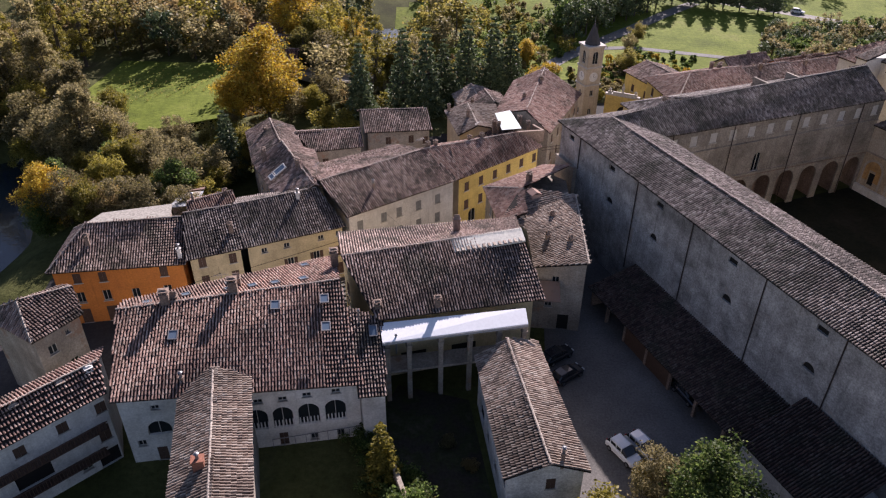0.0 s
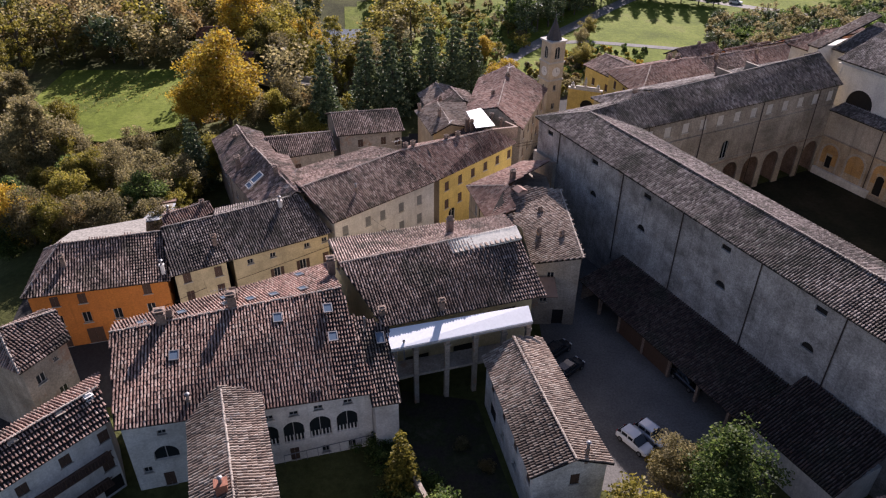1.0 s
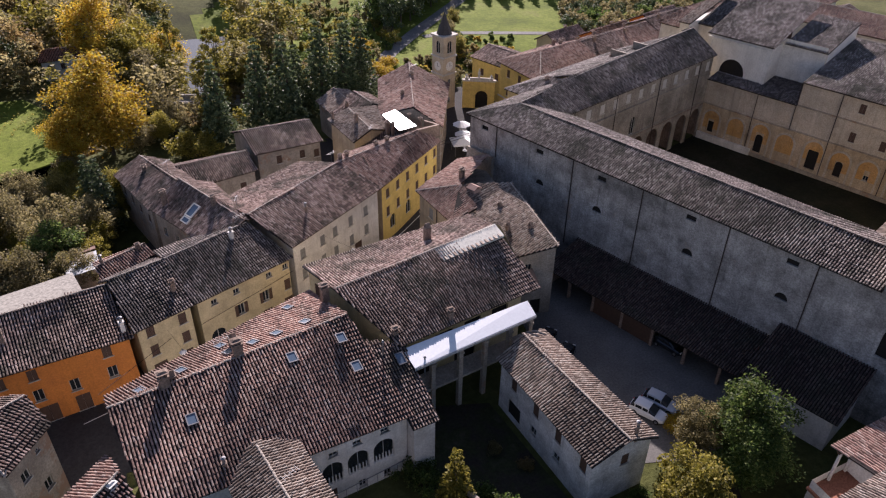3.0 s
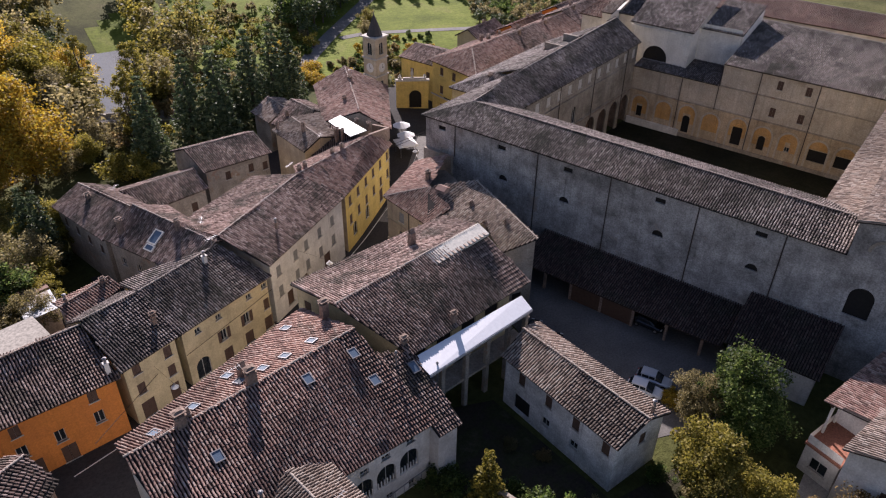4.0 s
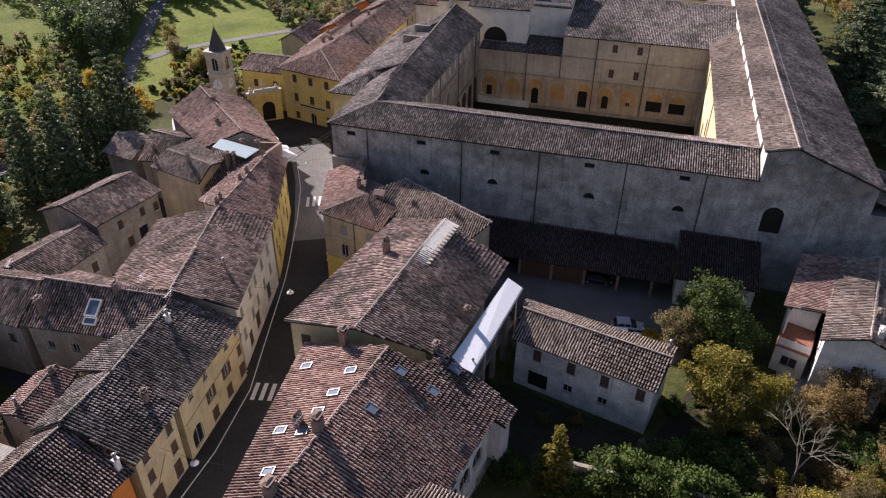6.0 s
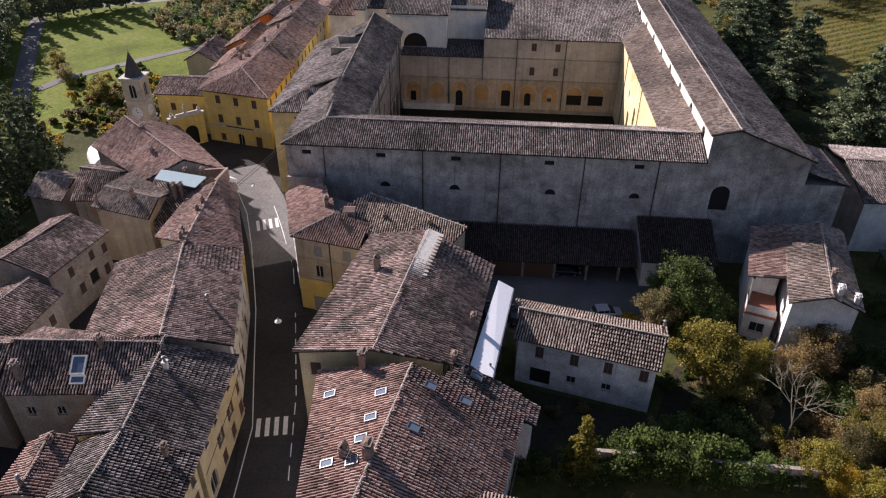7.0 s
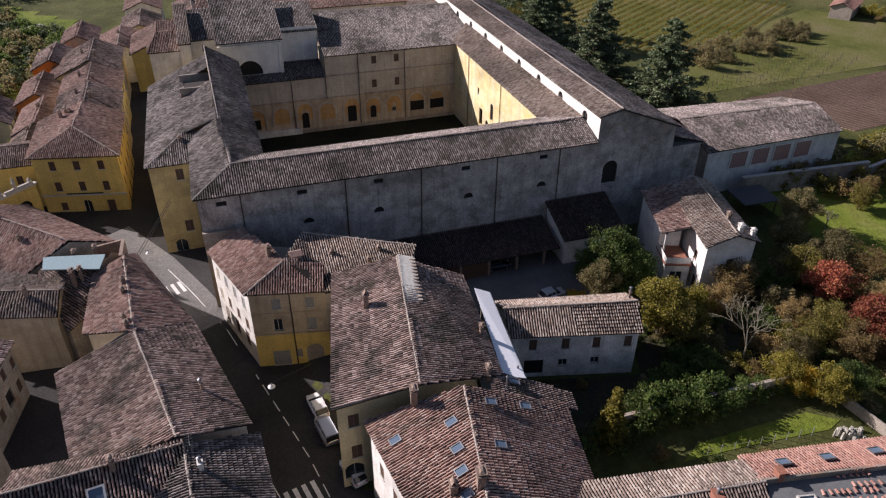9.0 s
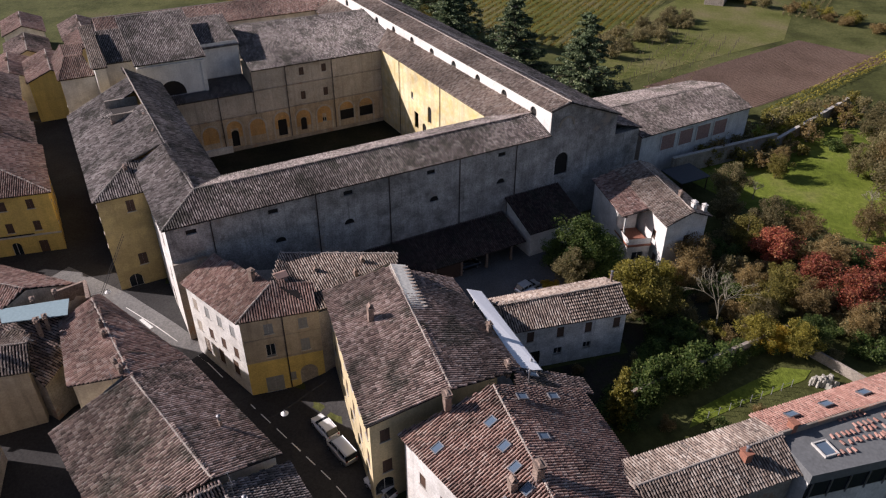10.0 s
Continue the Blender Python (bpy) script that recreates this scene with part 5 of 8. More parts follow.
part("pane", box((-21.9, 32.25, 9.2), 1.6, 1.3, 0.12, 0.15), SKYGLASS, rw)
part("chimney", merge(box((-19.2, 34.2, 8.4), 0.8, 0.6, 2.0, 0.2), box((-19.2, 34.2, 10.4), 1.0, 0.8, 0.12, 0.2)), BRICK, Z_)

gable_house("orange_house", "orange plastered street house with brown shutters", (-49.2, 72.1, 7.5), (-33.1, 74.9, 6.9), (-35.8, 86.0, 7.0), (-50, 82.5, 7.6), (-46.4, 79, 10.4), (-35.1, 82.2, 9.6), P_ORANGE, T_OLD, hips="A",
            singles=240, holes={0: [(2.6, 5.3, 0.95, 1.45, "closed"), (5.6, 5.2, 0.95, 1.45, "closed"), (12.9, 5.1, 0.95, 1.45, "closed"), (5.5, 2.3, 1.0, 1.6, "plain"), (9.0, 2.1, 1.0, 1.6, "plain"), (12.9, 2.1, 1.0, 1.6, "plain"),
                       (2.4, 2.3, 1.0, 1.6, "plain"), (5.9, -0.9, 1.9, 2.3, "closed"), (9.3, -0.9, 1.5, 2.2, "closed"), (2.4, -0.9, 1.2, 2.2, "closed")]},
            chimneys=[(-45.4, 76.4, 9.3, 1.2, 0.5, 0, 0.2), (-34.0, 75.8, 7.6, 1.5, 0.45, 1, 0.2, P_WHITE)])
gable_house("cream_house", "cream street house with brown shutters", (-33.0, 74.9, 7.4), (-26.3, 77.6, 7.5), (-30.0, 89.0, 7.6), (-36.5, 86.0, 7.6), (-35.0, 82.2, 10.1), (-28.6, 83.9, 10.4), P_CREAM, T_DARK,
            singles=240, holes={0: [(1.4, 5.6, 0.95, 1.5, "closed"), (5.2, 5.3, 0.95, 1.5, "closed"), (1.4, 2.8, 0.95, 1.5, "closed"), (5.2, 2.6, 0.95, 1.5, "closed"), (1.6, -0.7, 1.6, 2.3, "closed"), (5.0, -0.7, 1.2, 2.2, "closed")]},
            chimneys=[(-28.2, 79.6, 8.8, 1.4, 0.5, 0, 0.3)])
gable_house("yellow_house", "pale yellow street house with rows of brown shutters", (-26.3, 77.6, 7.5), (-13.6, 83.2, 7.4), (-19.0, 92.0, 9.0), (-30.0, 90.0, 8.0), (-28.6, 83.9, 10.4), (-18.0, 88.8, 10.4), P_CREAM, T_DARK,
            singles=240, holes={0: [(2.1, 5.8, 0.8, 0.75, "plain"), (5.1, 5.8, 0.8, 0.75, "plain"), (9.8, 5.8, 0.8, 0.75, "plain"), (12.3, 5.9, 0.8, 0.75, "plain"), (5.4, 2.5, 0.9, 1.6, "open"), (9.0, 2.6, 0.9, 1.6, "open"), (12.3, 2.7, 0.9, 1.6, "closed"),
                       (5.6, -0.7, 1.3, 1.8, "closed"), (9.0, -0.5, 1.3, 1.8, "closed"), (12.3, -0.4, 1.4, 1.9, "closed"), (1.9, -0.7, 2.0, 2.9, "arch")]},
            chimneys=[(-20.4, 86.4, 9.6, 1.7, 0.5, 1, 0.4, P_WHITE)])
gable_house("white_house", "white street house with grey shutters", (-13.5, 83.8, 8.4), (2.0, 94.6, 8.5), (-7.5, 106.5, 8.8), (-20.6, 98.4, 8.9), (-17.8, 89.4, 11.1), (-3.2, 99.1, 11.4), P_WHITE, T_OLD,
            singles=240, holes={0: [(1.7, 5.4, 0.95, 1.5, "closed", "WOODG"), (5.6, 5.4, 0.95, 1.5, "closed", "WOODG"), (8.2, 5.4, 0.95, 1.5, "closed", "WOODG"), (11.6, 5.4, 0.95, 1.5, "closed", "WOODG"), (15, 5.4, 0.95, 1.5, "closed", "WOODG"),
                       (1.7, 2.2, 0.95, 1.6, "closed", "WOODG"), (5.6, 2.2, 0.95, 1.6, "closed", "WOODG"), (8.2, 2.2, 0.95, 1.6, "closed", "WOODG"), (11.6, 2.2, 0.95, 1.6, "closed", "WOODG"), (15, 2.2, 0.95, 1.6, "closed", "WOODG"),
                       (3.5, -0.4, 1.3, 2.2, "closed"), (7, -0.4, 1.6, 2.3, "closed"), (13, -0.4, 1.6, 2.3, "closed")]},
            chimneys=[(-10.2, 89.6, 10.0, 1.0, 0.3, 1, 0.6), (-2.4, 100.2, 10.9, 1.3, 0.5, 0, 0.6), (-1.2, 101.0, 10.8, 1.3, 0.5, 0, 0.6)])
gable_house("golden_house", "golden yellow street house with brown shutters", (2.0, 94.6, 8.5), (16.6, 107.3, 8.1), (10.8, 110.5, 8.8), (-1.0, 106.5, 8.8), (-3.2, 99.1, 11.4), (12.0, 106.6, 10.8), P_YELLOW, T_RED, ends=P_BEIGE,
            holes={0: row(6, 1.7, 3.1, 5.6, 0.95, 1.5, "closed") + row(6, 1.7, 3.1, 2.4, 0.95, 1.6, "closed") + [(3, -0.4, 1.6, 2.4, "arch"), (8, -0.4, 1.6, 2.4, "arch"), (14, -0.4, 1.4, 2.3, "closed")]},
            chimneys=[(6.2, 104.2, 10.6, 1.3, 0.5, 0, 0.6), (4.2, 103.4, 10.6, 1.2, 0.5, 0, 0.6)])
QA, QB, QC, QD, QRA, QRB = (-29.6, 100.2, 8.6), (-22.6, 86.2, 8.6), (-17, 90.5, 9.6), (-20.5, 104.0, 9.0), (-25.0, 101.8, 11.6), (-18.3, 88.6, 10.9)
Q_ = gable_house("skylight_house", "old house with a large double skylight", QA, QB, QC, QD, QRA, QRB, P_STONE, T_OLD, holes={0: [(2, 5.2, 0.9, 1.2, "plain"), (5, 5.2, 0.9, 1.2, "plain"), (8.5, 5.4, 1.2, 1.3, "plain"), (11, 5.4, 1.2, 1.3, "closed")]},
                 chimneys=[(-21.4, 93.8, 11.2, 1.3, 0.55, 0, 0.5), (-27.4, 99.0, 10.2, 1.6, 0.6, 0, 0.5)])
e, n = slope_dirs(QA, QB, QRA)
skylight(Q_, -24.1, 94.2, 10.35, e, n, 1.5, 2.0, P_BRIGHT, 0.17)
skylight(Q_, -25.2, 93.4, 9.6, e, n, 1.5, 0.9, P_BRIGHT, 0.15)
gable_house("hip_house", "hip-roofed stone house with worn plaster", (-43.4, 56.9, 9.3), (-40.2, 62.0, 9.2), (-44.4, 67.2, 9.4), (-51.0, 61.6, 9.4), (-46.6, 61.6, 11.3), (-41.9, 64.6, 11.0), P_STONE, T_OLD, hips="A",
            singles=240, holes={0: [(1.6, 6.2, 1.0, 1.2, "plain"), (3.6, 7.6, 0.5, 0.5, "plain"), (3.4, 3.0, 1.0, 1.3, "plain")]})
bank = gable_house("bank_house", "white house with dark wooden balconies", (-45.5, 38.0, 8.6), (-33.2, 49.9, 9.1), (-35.6, 56.0, 9.6), (-47.5, 44, 9.2), (-46.4, 41.0, 10.7), (-34.3, 52.3, 11.1), P_WHITE, T_RED,
            singles=240, holes={0: [(15.6, 6.7, 1.0, 1.3, "closed"), (12, 6.7, 1.0, 1.2, "closed"), (8.2, 6.5, 1.0, 1.2, "closed"), (15.2, 3.2, 1.1, 2.0, "closed"), (12.8, 0.8, 1.0, 1.0, "plain"), (8.5, 2.6, 3.2, 2.2, "void"), (15, 0, 2, 2, "void")]},
            chimneys=[(-35.0, 51.3, 10.2, 0.9, 0.6, 0, 0.7, P_WHITE), (-40, 46.8, 10.2, 0.6, 0.7, 0, 0.7, P_STONE), (-37, 49.6, 10.3, 0.6, 0.7, 0, 0.7, P_STONE)])

# dark wooden balconies on two floors
bd = (Vector((-33.2, 49.9)) - Vector((-45.5, 38.0))).normalized()
bn = Vector((bd.y, -bd.x))
for z, t0, t1 in ((2.4, 3.0, 15.5), (5.4, 6.0, 16.2)):
    o = Vector((-45.5, 38.0)) + Vector((-bd.y, bd.x)) * 0.45
    a, b = o + bd * t0, o + bd * t1
    bl = part("balcony", prism([tuple(a + bn * 1.2), tuple(b + bn * 1.2), tuple(b), tuple(a)], z, z + 0.14), WOOD, bank, "dark wooden balcony")
    for i in range(int((t1 - t0) / 0.3)):
        p = a + bn * 1.15 + bd * (0.1 + i * 0.3)
        part("baluster", box((p.x, p.y, z + 0.14), 0.06, 0.06, 0.85), WOOD, bl)
    part("rail", tube((*(a + bn * 1.15), z + 1.03), (*(b + bn * 1.15), z + 1.03), 0.06, 6), WOOD, bl)

# ---- houses behind the street ----
gable_house("garden_house", "white garden house under pale worn tiles", (38.0, 31.0, 9.0), (20.2, 29.4, 8.6), (22.0, 21.4, 8.6), (40.0, 23.6, 8.8), (37.6, 26.8, 10.6), (20.9, 25.2, 10.3), P_WHITE, T_PALE,
            holes={1: [(4.0, 4.5, 1.0, 1.4, "closed")], 0: [(14, 4.5, 1.0, 1.5, "closed"), (15, 0.2, 1.1, 2.1, "closed")]},
            chimneys=[(25.5, 25.2, 10.2, 1.2, 0.6, 0, 0.1), (22.6, 24.4, 10.0, 1.2, 0.7, 0, 0.1, P_WHITE), (22.9, 22.4, 9.0, 1.3, 0.6, 0, 0.1, P_WHITE)])
G2 = thing("loggia", (30, 32, 0), "low loggia with a red-floored open terrace", "house")
roof_part(G2, [[up((36.6, 35.0, 8.4)), up((25.1, 34.2, 7.9)), up((25.4, 30.0, 8.6)), up((37.6, 31.0, 9.2))]], T_RED)
part("wall", prism([(36.2, 34.6), (36.2, 31), (28.0, 30.4), (28.0, 33.8)], -1, 8.0), P_WHITE, G2)
part("terrace_floor", prism([(28.0, 33.8), (28.0, 30.2), (23.0, 29.8), (23.0, 33.6)], 3.6, 3.9), BRICK, G2, "red tiled terrace floor")
wall_part(G2, (28.0, 33.8), (23.2, 33.5), -1, 4.9, 4.9, [], P_WHITE)
wall_part(G2, (23.2, 33.5), (23.2, 29.9), -1, 4.9, 4.9, [(1.8, 1.0, 1.8, 1.5, "plain")], P_WHITE)
for x, y in ((25.5, 33.4), (27.8, 33.6)):
    part("post", box((x, y, 3.9), 0.22, 0.22, 4.1), P_WHITE, G2)
part("beam", slab([up((28.2, 33.9, 8.0)), up((25.2, 33.6, 7.8)), up((25.2, 33.3, 7.8)), up((28.2, 33.6, 8.0))], 0.22), WOOD, G2)

# annexe beyond the church, with brick-filled bays
A_ = thing("annexe", (60, 8, 0), "long annexe with brick-filled arches along its wall", "barn")
# Tile tone is darkened to carry the cedar's shadow on this roof
roof_part(A_, [[up((50.5, 20.6, 8.6)), up((61.2, -7.2, 8.6)), up((69.7, -5.0, 10.6)), up((60.5, 23.6, 10.6))], [up((78, -2.0, 8.4)), up((70, 26.5, 8.4)), up((60.5, 23.6, 10.6)), up((69.7, -5.0, 10.6))]], T_DARK, [((60.5, 23.6, 10.6), (69.7, -5.0, 10.6))])
aP, aQ = (51.0, 20.4), (61.4, -6.8)
wall_part(A_, aP, aQ, -1, 8.4, 8.4, [], P_WHITE)
for i in range(4):
    m = wall_frame(aP, aQ, 6.9 + i * 4.7, 4.6)
    part("brick_panel", ([tuple(m @ Vector(v)) for v in box((0, -0.06, 0), 3.5, 0.1, 3.0)[0]], box((0, 0, 0), 1, 1, 1)[1]), m_plain("dull_brick", (0.34, 0.21, 0.18), 0.92, vary=0.3) if i == 0 else bpy.data.materials["dull_brick"], A_)
    part("panel_frame", ([tuple(m @ Vector(v)) for v in merge(box((-1.85, -0.1, -0.1), 0.2, 0.16, 3.3), box((1.85, -0.1, -0.1), 0.2, 0.16, 3.3), box((0, -0.1, 3.0), 3.5, 0.16, 0.2))[0]], merge(*[box((0, 0, 0), 1, 1, 1)] * 3)[1]), P_BRIGHT, A_)
part("wall", prism([(51.2, 20.3), (61.5, -6.6), (77, -2), (69.5, 26)], -1, 8.2), P_STONE, A_)
part("gable", ([(61.4, -6.8, 8.4), (77.4, -1.8, 8.3), (69.6, -4.7, 10.4)], [(0, 1, 2)]), P_STONE, A_)

# lean-to sheds and a hut against the long wall
S_ = thing("lean_to_shed", M(37, -3), "dark lean-to shed with open bays against the wall", "shed")
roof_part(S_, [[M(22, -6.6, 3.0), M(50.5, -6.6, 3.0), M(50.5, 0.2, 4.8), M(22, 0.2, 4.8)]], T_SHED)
part("wall", prism([M(22.2, -6), M(22.5, -6), M(22.5, 0.2), M(22.2, 0.2)], -0.5, 3.0), CHIM, S_)
for u in (26, 30, 34.5, 39, 43.5, 48):
    part("post", prism([M(u, -6.2), M(u + 0.35, -6.2), M(u + 0.35, -5.85), M(u, -5.85)], -0.5, 2.9), CHIM, S_)
part("back_wall", prism([M(22, -0.3), M(50.5, -0.3), M(50.5, 0.2), M(22, 0.2)], -0.5, 4.4), P_STONE, S_)
part("half_wall", prism([M(30, -6.1), M(39, -6.1), M(39, -5.9), M(30, -5.9)], -0.5, 2.9), WOOD, S_)
H_ = thing("hut", M(56, -3), "small plastered hut with a dark tile roof", "shed")
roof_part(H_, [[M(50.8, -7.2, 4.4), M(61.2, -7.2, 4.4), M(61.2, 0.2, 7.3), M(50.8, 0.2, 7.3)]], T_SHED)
part("wall", prism([M(51.2, -6.8), M(60.8, -6.8), M(60.8, 0.1), M(51.2, 0.1)], -1, 4.2), P_WHITE, H_)
part("wall", ([M(51.2, -6.8, 4.15), M(51.2, 0.1, 4.15), M(51.2, 0.1, 6.9)], [(0, 2, 1)]), P_WHITE, H_)

# behind the orange and cream houses
gable_house("back_annexe", "low back annexe under pale tiles", (-36.0, 86.0, 7.4), (-29.8, 89.2, 8.0), (-31.6, 93.4, 7.2), (-37.2, 91.6, 7.0), (-36.6, 88.6, 8.2), (-30.6, 91.2, 8.7), P_STONE, T_RED, chimneys=[(-35.8, 89.0, 7.8, 1.5, 0.35, 1, 0.2), (-31.5, 90.4, 8.2, 1.2, 0.45, 0, 0.4)])
F1 = thing("flat_roof_shed", (-42, 87, 0), "shed with a pale flat roof of lime and rubble", "shed")
part("roof", slab([up((-50, 82.8, 7.3)), up((-38.2, 85.4, 7.3)), up((-39.5, 90.5, 6.9)), up((-48.5, 88.0, 6.9))], 0.25), m_plain("pale_roofing", (0.31, 0.29, 0.255), 0.9, vary=0.5), F1)
part("wall", prism([(-49.6, 83), (-38.5, 85.6), (-39.7, 90.2), (-48.3, 87.8)], -2, 6.9), P_STONE, F1)
F2 = thing("metal_shed", (-38, 95, 0), "makeshift shed with a sheet metal roof", "shed")
part("roof", slab([up((-40.5, 91.6, 5.6)), up((-36.6, 92.6, 5.6)), up((-37.2, 98, 5.0)), up((-41, 97, 5.0))], 0.1), m_plain("grey_sheet", (0.36, 0.38, 0.4), 0.55, 0.3), F2)
part("wall", prism([(-40.2, 92), (-36.9, 92.9), (-37.5, 97.6), (-40.7, 96.7)], -2, 5.2), P_STONE, F2)
part("roof_tiles", slab([up((-41, 97.2, 5.2)), up((-37.2, 98.2, 5.2)), up((-37.6, 101.4, 4.4)), up((-41.4, 100.4, 4.4))], 0.15), T_RED, F2)
gable_house("river_house", "long worn house behind the street", (-34.0, 115.0, 7.4), (-29.7, 100.6, 8.2), (-22.0, 104.0, 8.6), (-26.0, 117.0, 7.6), (-29.8, 116.2, 9.4), (-25.2, 102.0, 11.2), P_STONE, T_OLD,
            holes={0: row(4, 2, 3.4, 5.0, 0.9, 1.3, "closed")}, chimneys=[(-29.4, 110.4, 9.0, 1.5, 0.6, 0, 0.2)])
gable_house("low_house", "low house with patched tiles", (-21.8, 108.0, 6.8), (-13.2, 110.2, 6.8), (-15.0, 118.0, 6.8), (-26.5, 116.5, 6.8), (-25.0, 112.6, 8.4), (-14.0, 114.2, 8.4), P_STONE, T_OLD, holes={0: [(2, 3.6, 1, 1.5, "closed"), (6, 3.6, 1, 1.5, "closed"), (4, 0.5, 1, 1.6, "closed")]})
gable_house("stone_house", "worn stone house with red shutters", (-13.0, 112.4, 8.3), (-1.6, 114.4, 8.0), (-2.8, 124.0, 8.0), (-15.4, 123.0, 8.0), (-14.2, 118.4, 10.0), (-2.4, 119.6, 9.8), P_STONE, T_OLD,
            holes={0: [(3.5, 5.6, 0.9, 1.4, "closed"), (7.5, 5.6, 0.9, 1.4, "closed"), (10, 5.2, 0.9, 1.4, "closed"), (4.5, 2.2, 1, 1.6, "closed"), (7, 2.2, 1.6, 2, "void"), (9.5, 2.0, 1, 1.6, "closed")]})
gable_house("pale_roof_house", "tall narrow house with a pale lit roof", (0.6, 119.6, 9.4), (2.8, 111.4, 8.2), (9.6, 113.2, 8.6), (10.0, 121.8, 9.6), (4.8, 121.0, 10.2), (6.2, 112.4, 9.6), P_BEIGE, T_PALE, chimneys=[(4.6, 115.6, 9.8, 1.6, 0.5, 0, 0.3), (8.9, 112.0, 9.2, 1.7, 0.6, 0, 0.3), (1.4, 119.0, 9.4, 1.5, 0.4, 0, 0.3)])
W_ = thing("shed_roof_house", (8, 113, 0), "house with a steep shed roof and glass strip", "house")
roof_part(W_, [[up((2.6, 110.6, 6.0)), up((9.4, 107.4, 7.4)), up((12.2, 110.0, 9.4)), up((11.0, 117.2, 9.6)), up((8.0, 116.0, 8.8))]], T_OLD)
part("wall", prism([(3.2, 110.8), (9.2, 107.8), (16, 108.8), (14, 118), (8, 117)], -1, 6.2), P_STONE, W_)
part("glass_roof", slab([up((9.9, 108.9, 10.3)), up((13.2, 109.6, 10.3)), up((12.1, 117.2, 10.4)), up((9.3, 115.9, 10.4))], 0.12), m_plain("pale_glass", (0.27, 0.36, 0.38), 0.3, vary=0.15), W_, "pale glazed roof strip")
part("parapet", merge(slab([up((12.4, 106.9, 10.8)), up((16.6, 108.4, 10.4)), up((16.4, 108.8, 10.4)), up((12.2, 107.3, 10.8))], 2.0), slab([up((16.6, 108.4, 10.4)), up((16.9, 108.6, 10.4)), up((15.6, 112, 10.0)), up((15.3, 111.8, 10.0))], 2.0)), CHIM, W_)
for x, y in ((9.6, 111.3), (14.6, 111.6), (13.4, 113.8)):
    chimney(W_, x, y, 9.3, 1.5, 0.5, 0, 0.4)
gable_house("pink_house", "old house with worn plaster near the tower", (18.2, 110.4, 9.0), (26.6, 127.2, 9.6), (14.6, 134.4, 9.6), (9.5, 118.6, 9.2), (14.6, 114.8, 11.4), (20.0, 131.6, 13.2), P_STONE, T_RED,
            holes={0: row(5, 2.4, 3.4, 6, 0.95, 1.5, "closed") + row(5, 2.4, 3.4, 2.6, 0.95, 1.6, "closed")}, chimneys=[(18.6, 126.5, 11.8, 1.6, 0.6, 0, 0.4), (15.0, 121.6, 10.6, 1.3, 0.5, 0, 0.4)])
gable_house("rear_house", "rear house with a hipped worn roof", (3.2, 127.4, 7.0), (6.0, 121.8, 7.0), (13.4, 124.0, 8.2), (11.6, 131.6, 8.2), (8.6, 130.4, 9.4), (10.0, 123.4, 9.4), P_STONE, T_OLD, chimneys=[(6.0, 126.6, 8.0, 1.2, 0.5, 0, 0.2)])
gable_house("upper_house", "small house with pale tiles below the conifers", (2.6, 136.6, 6.0), (3.6, 130.0, 6.0), (10.8, 131.6, 6.6), (9.8, 138.4, 6.6), (6.4, 137.6, 7.8), (7.4, 130.8, 7.8), P_STONE, T_PALE)

# ---- the square: tower, gate and palace ----
T_ = thing("bell_tower", (30.4, 139.2, 0), "cream bell tower with a clock and dark spire", "tower")
tq = 0.35


def tower_face(dx, dy, w=3.8):
    c, s = math.cos(tq), math.sin(tq)
    return (30.4 + dx * c - dy * s, 139.2 + dx * s + dy * c)


tc = [tower_face(-1.7, -1.7), tower_face(1.7, -1.7), tower_face(1.7, 1.7), tower_face(-1.7, 1.7)]
for i in range(4):
    wall_part(T_, tc[i], tc[(i + 1) % 4], -2, 15.4, 15.4, [(1.7, 11.8, 1.3, 2.5, "arch"), (1.7, 5.2, 0.8, 1.2, "plain"), (1.7, 1.2, 0.8, 1.3, "plain")], P_TOWER)
    m = wall_frame(tc[i], tc[(i + 1) % 4], 1.7, 9.2)
    V = [tuple(m @ Vector((0.95 * math.cos(a), y, 0.95 * math.sin(a)))) for y in (-0.08, 0.02) for a in np.linspace(0, 2 * math.pi, 24, endpoint=False)]
    clk = part("clock_face", (V, [tuple(range(23, -1, -1))] + [(j, (j + 1) % 24, 24 + (j + 1) % 24, 24 + j) for j in range(24)]), P_BRIGHT, T_, "round white clock face")
    part("clock_pointer", ([tuple(m @ Vector(v)) for v in merge(box((0, -0.11, -0.05), 0.07, 0.03, 0.75), box((0.2, -0.11, -0.04), 0.5, 0.03, 0.07))[0]], merge(box((0, 0, 0), 1, 1, 1), box((0, 0, 0), 1, 1, 1))[1]), DARKIN, clk)
for z, k in ((7.4, 0.18), (11.0, 0.18), (15.2, 0.3)):
    part("cornice", merge(box((30.4, 139.2, z), 3.4 + 2 * k, 3.4 + 2 * k, 0.3, tq)), STONE, T_)
V = [(30.4 + 1.6 * math.cos(a + tq), 139.2 + 1.6 * math.sin(a + tq), 15.5) for a in np.linspace(0, 2 * math.pi, 8, endpoint=False)]
V += [(30.4 + 1.2 * math.cos(a + tq), 139.2 + 1.2 * math.sin(a + tq), 16.7) for a in np.linspace(0, 2 * math.pi, 8, endpoint=False)] + [(30.4, 139.2, 19.8)]
part("spire", (V, [(j, (j + 1) % 8, 8 + (j + 1) % 8, 8 + j) for j in range(8)] + [(8 + j, 8 + (j + 1) % 8, 16) for j in range(8)]), m_plain("spire_slate", (0.06, 0.055, 0.055), 0.6), T_, "dark pointed spire")
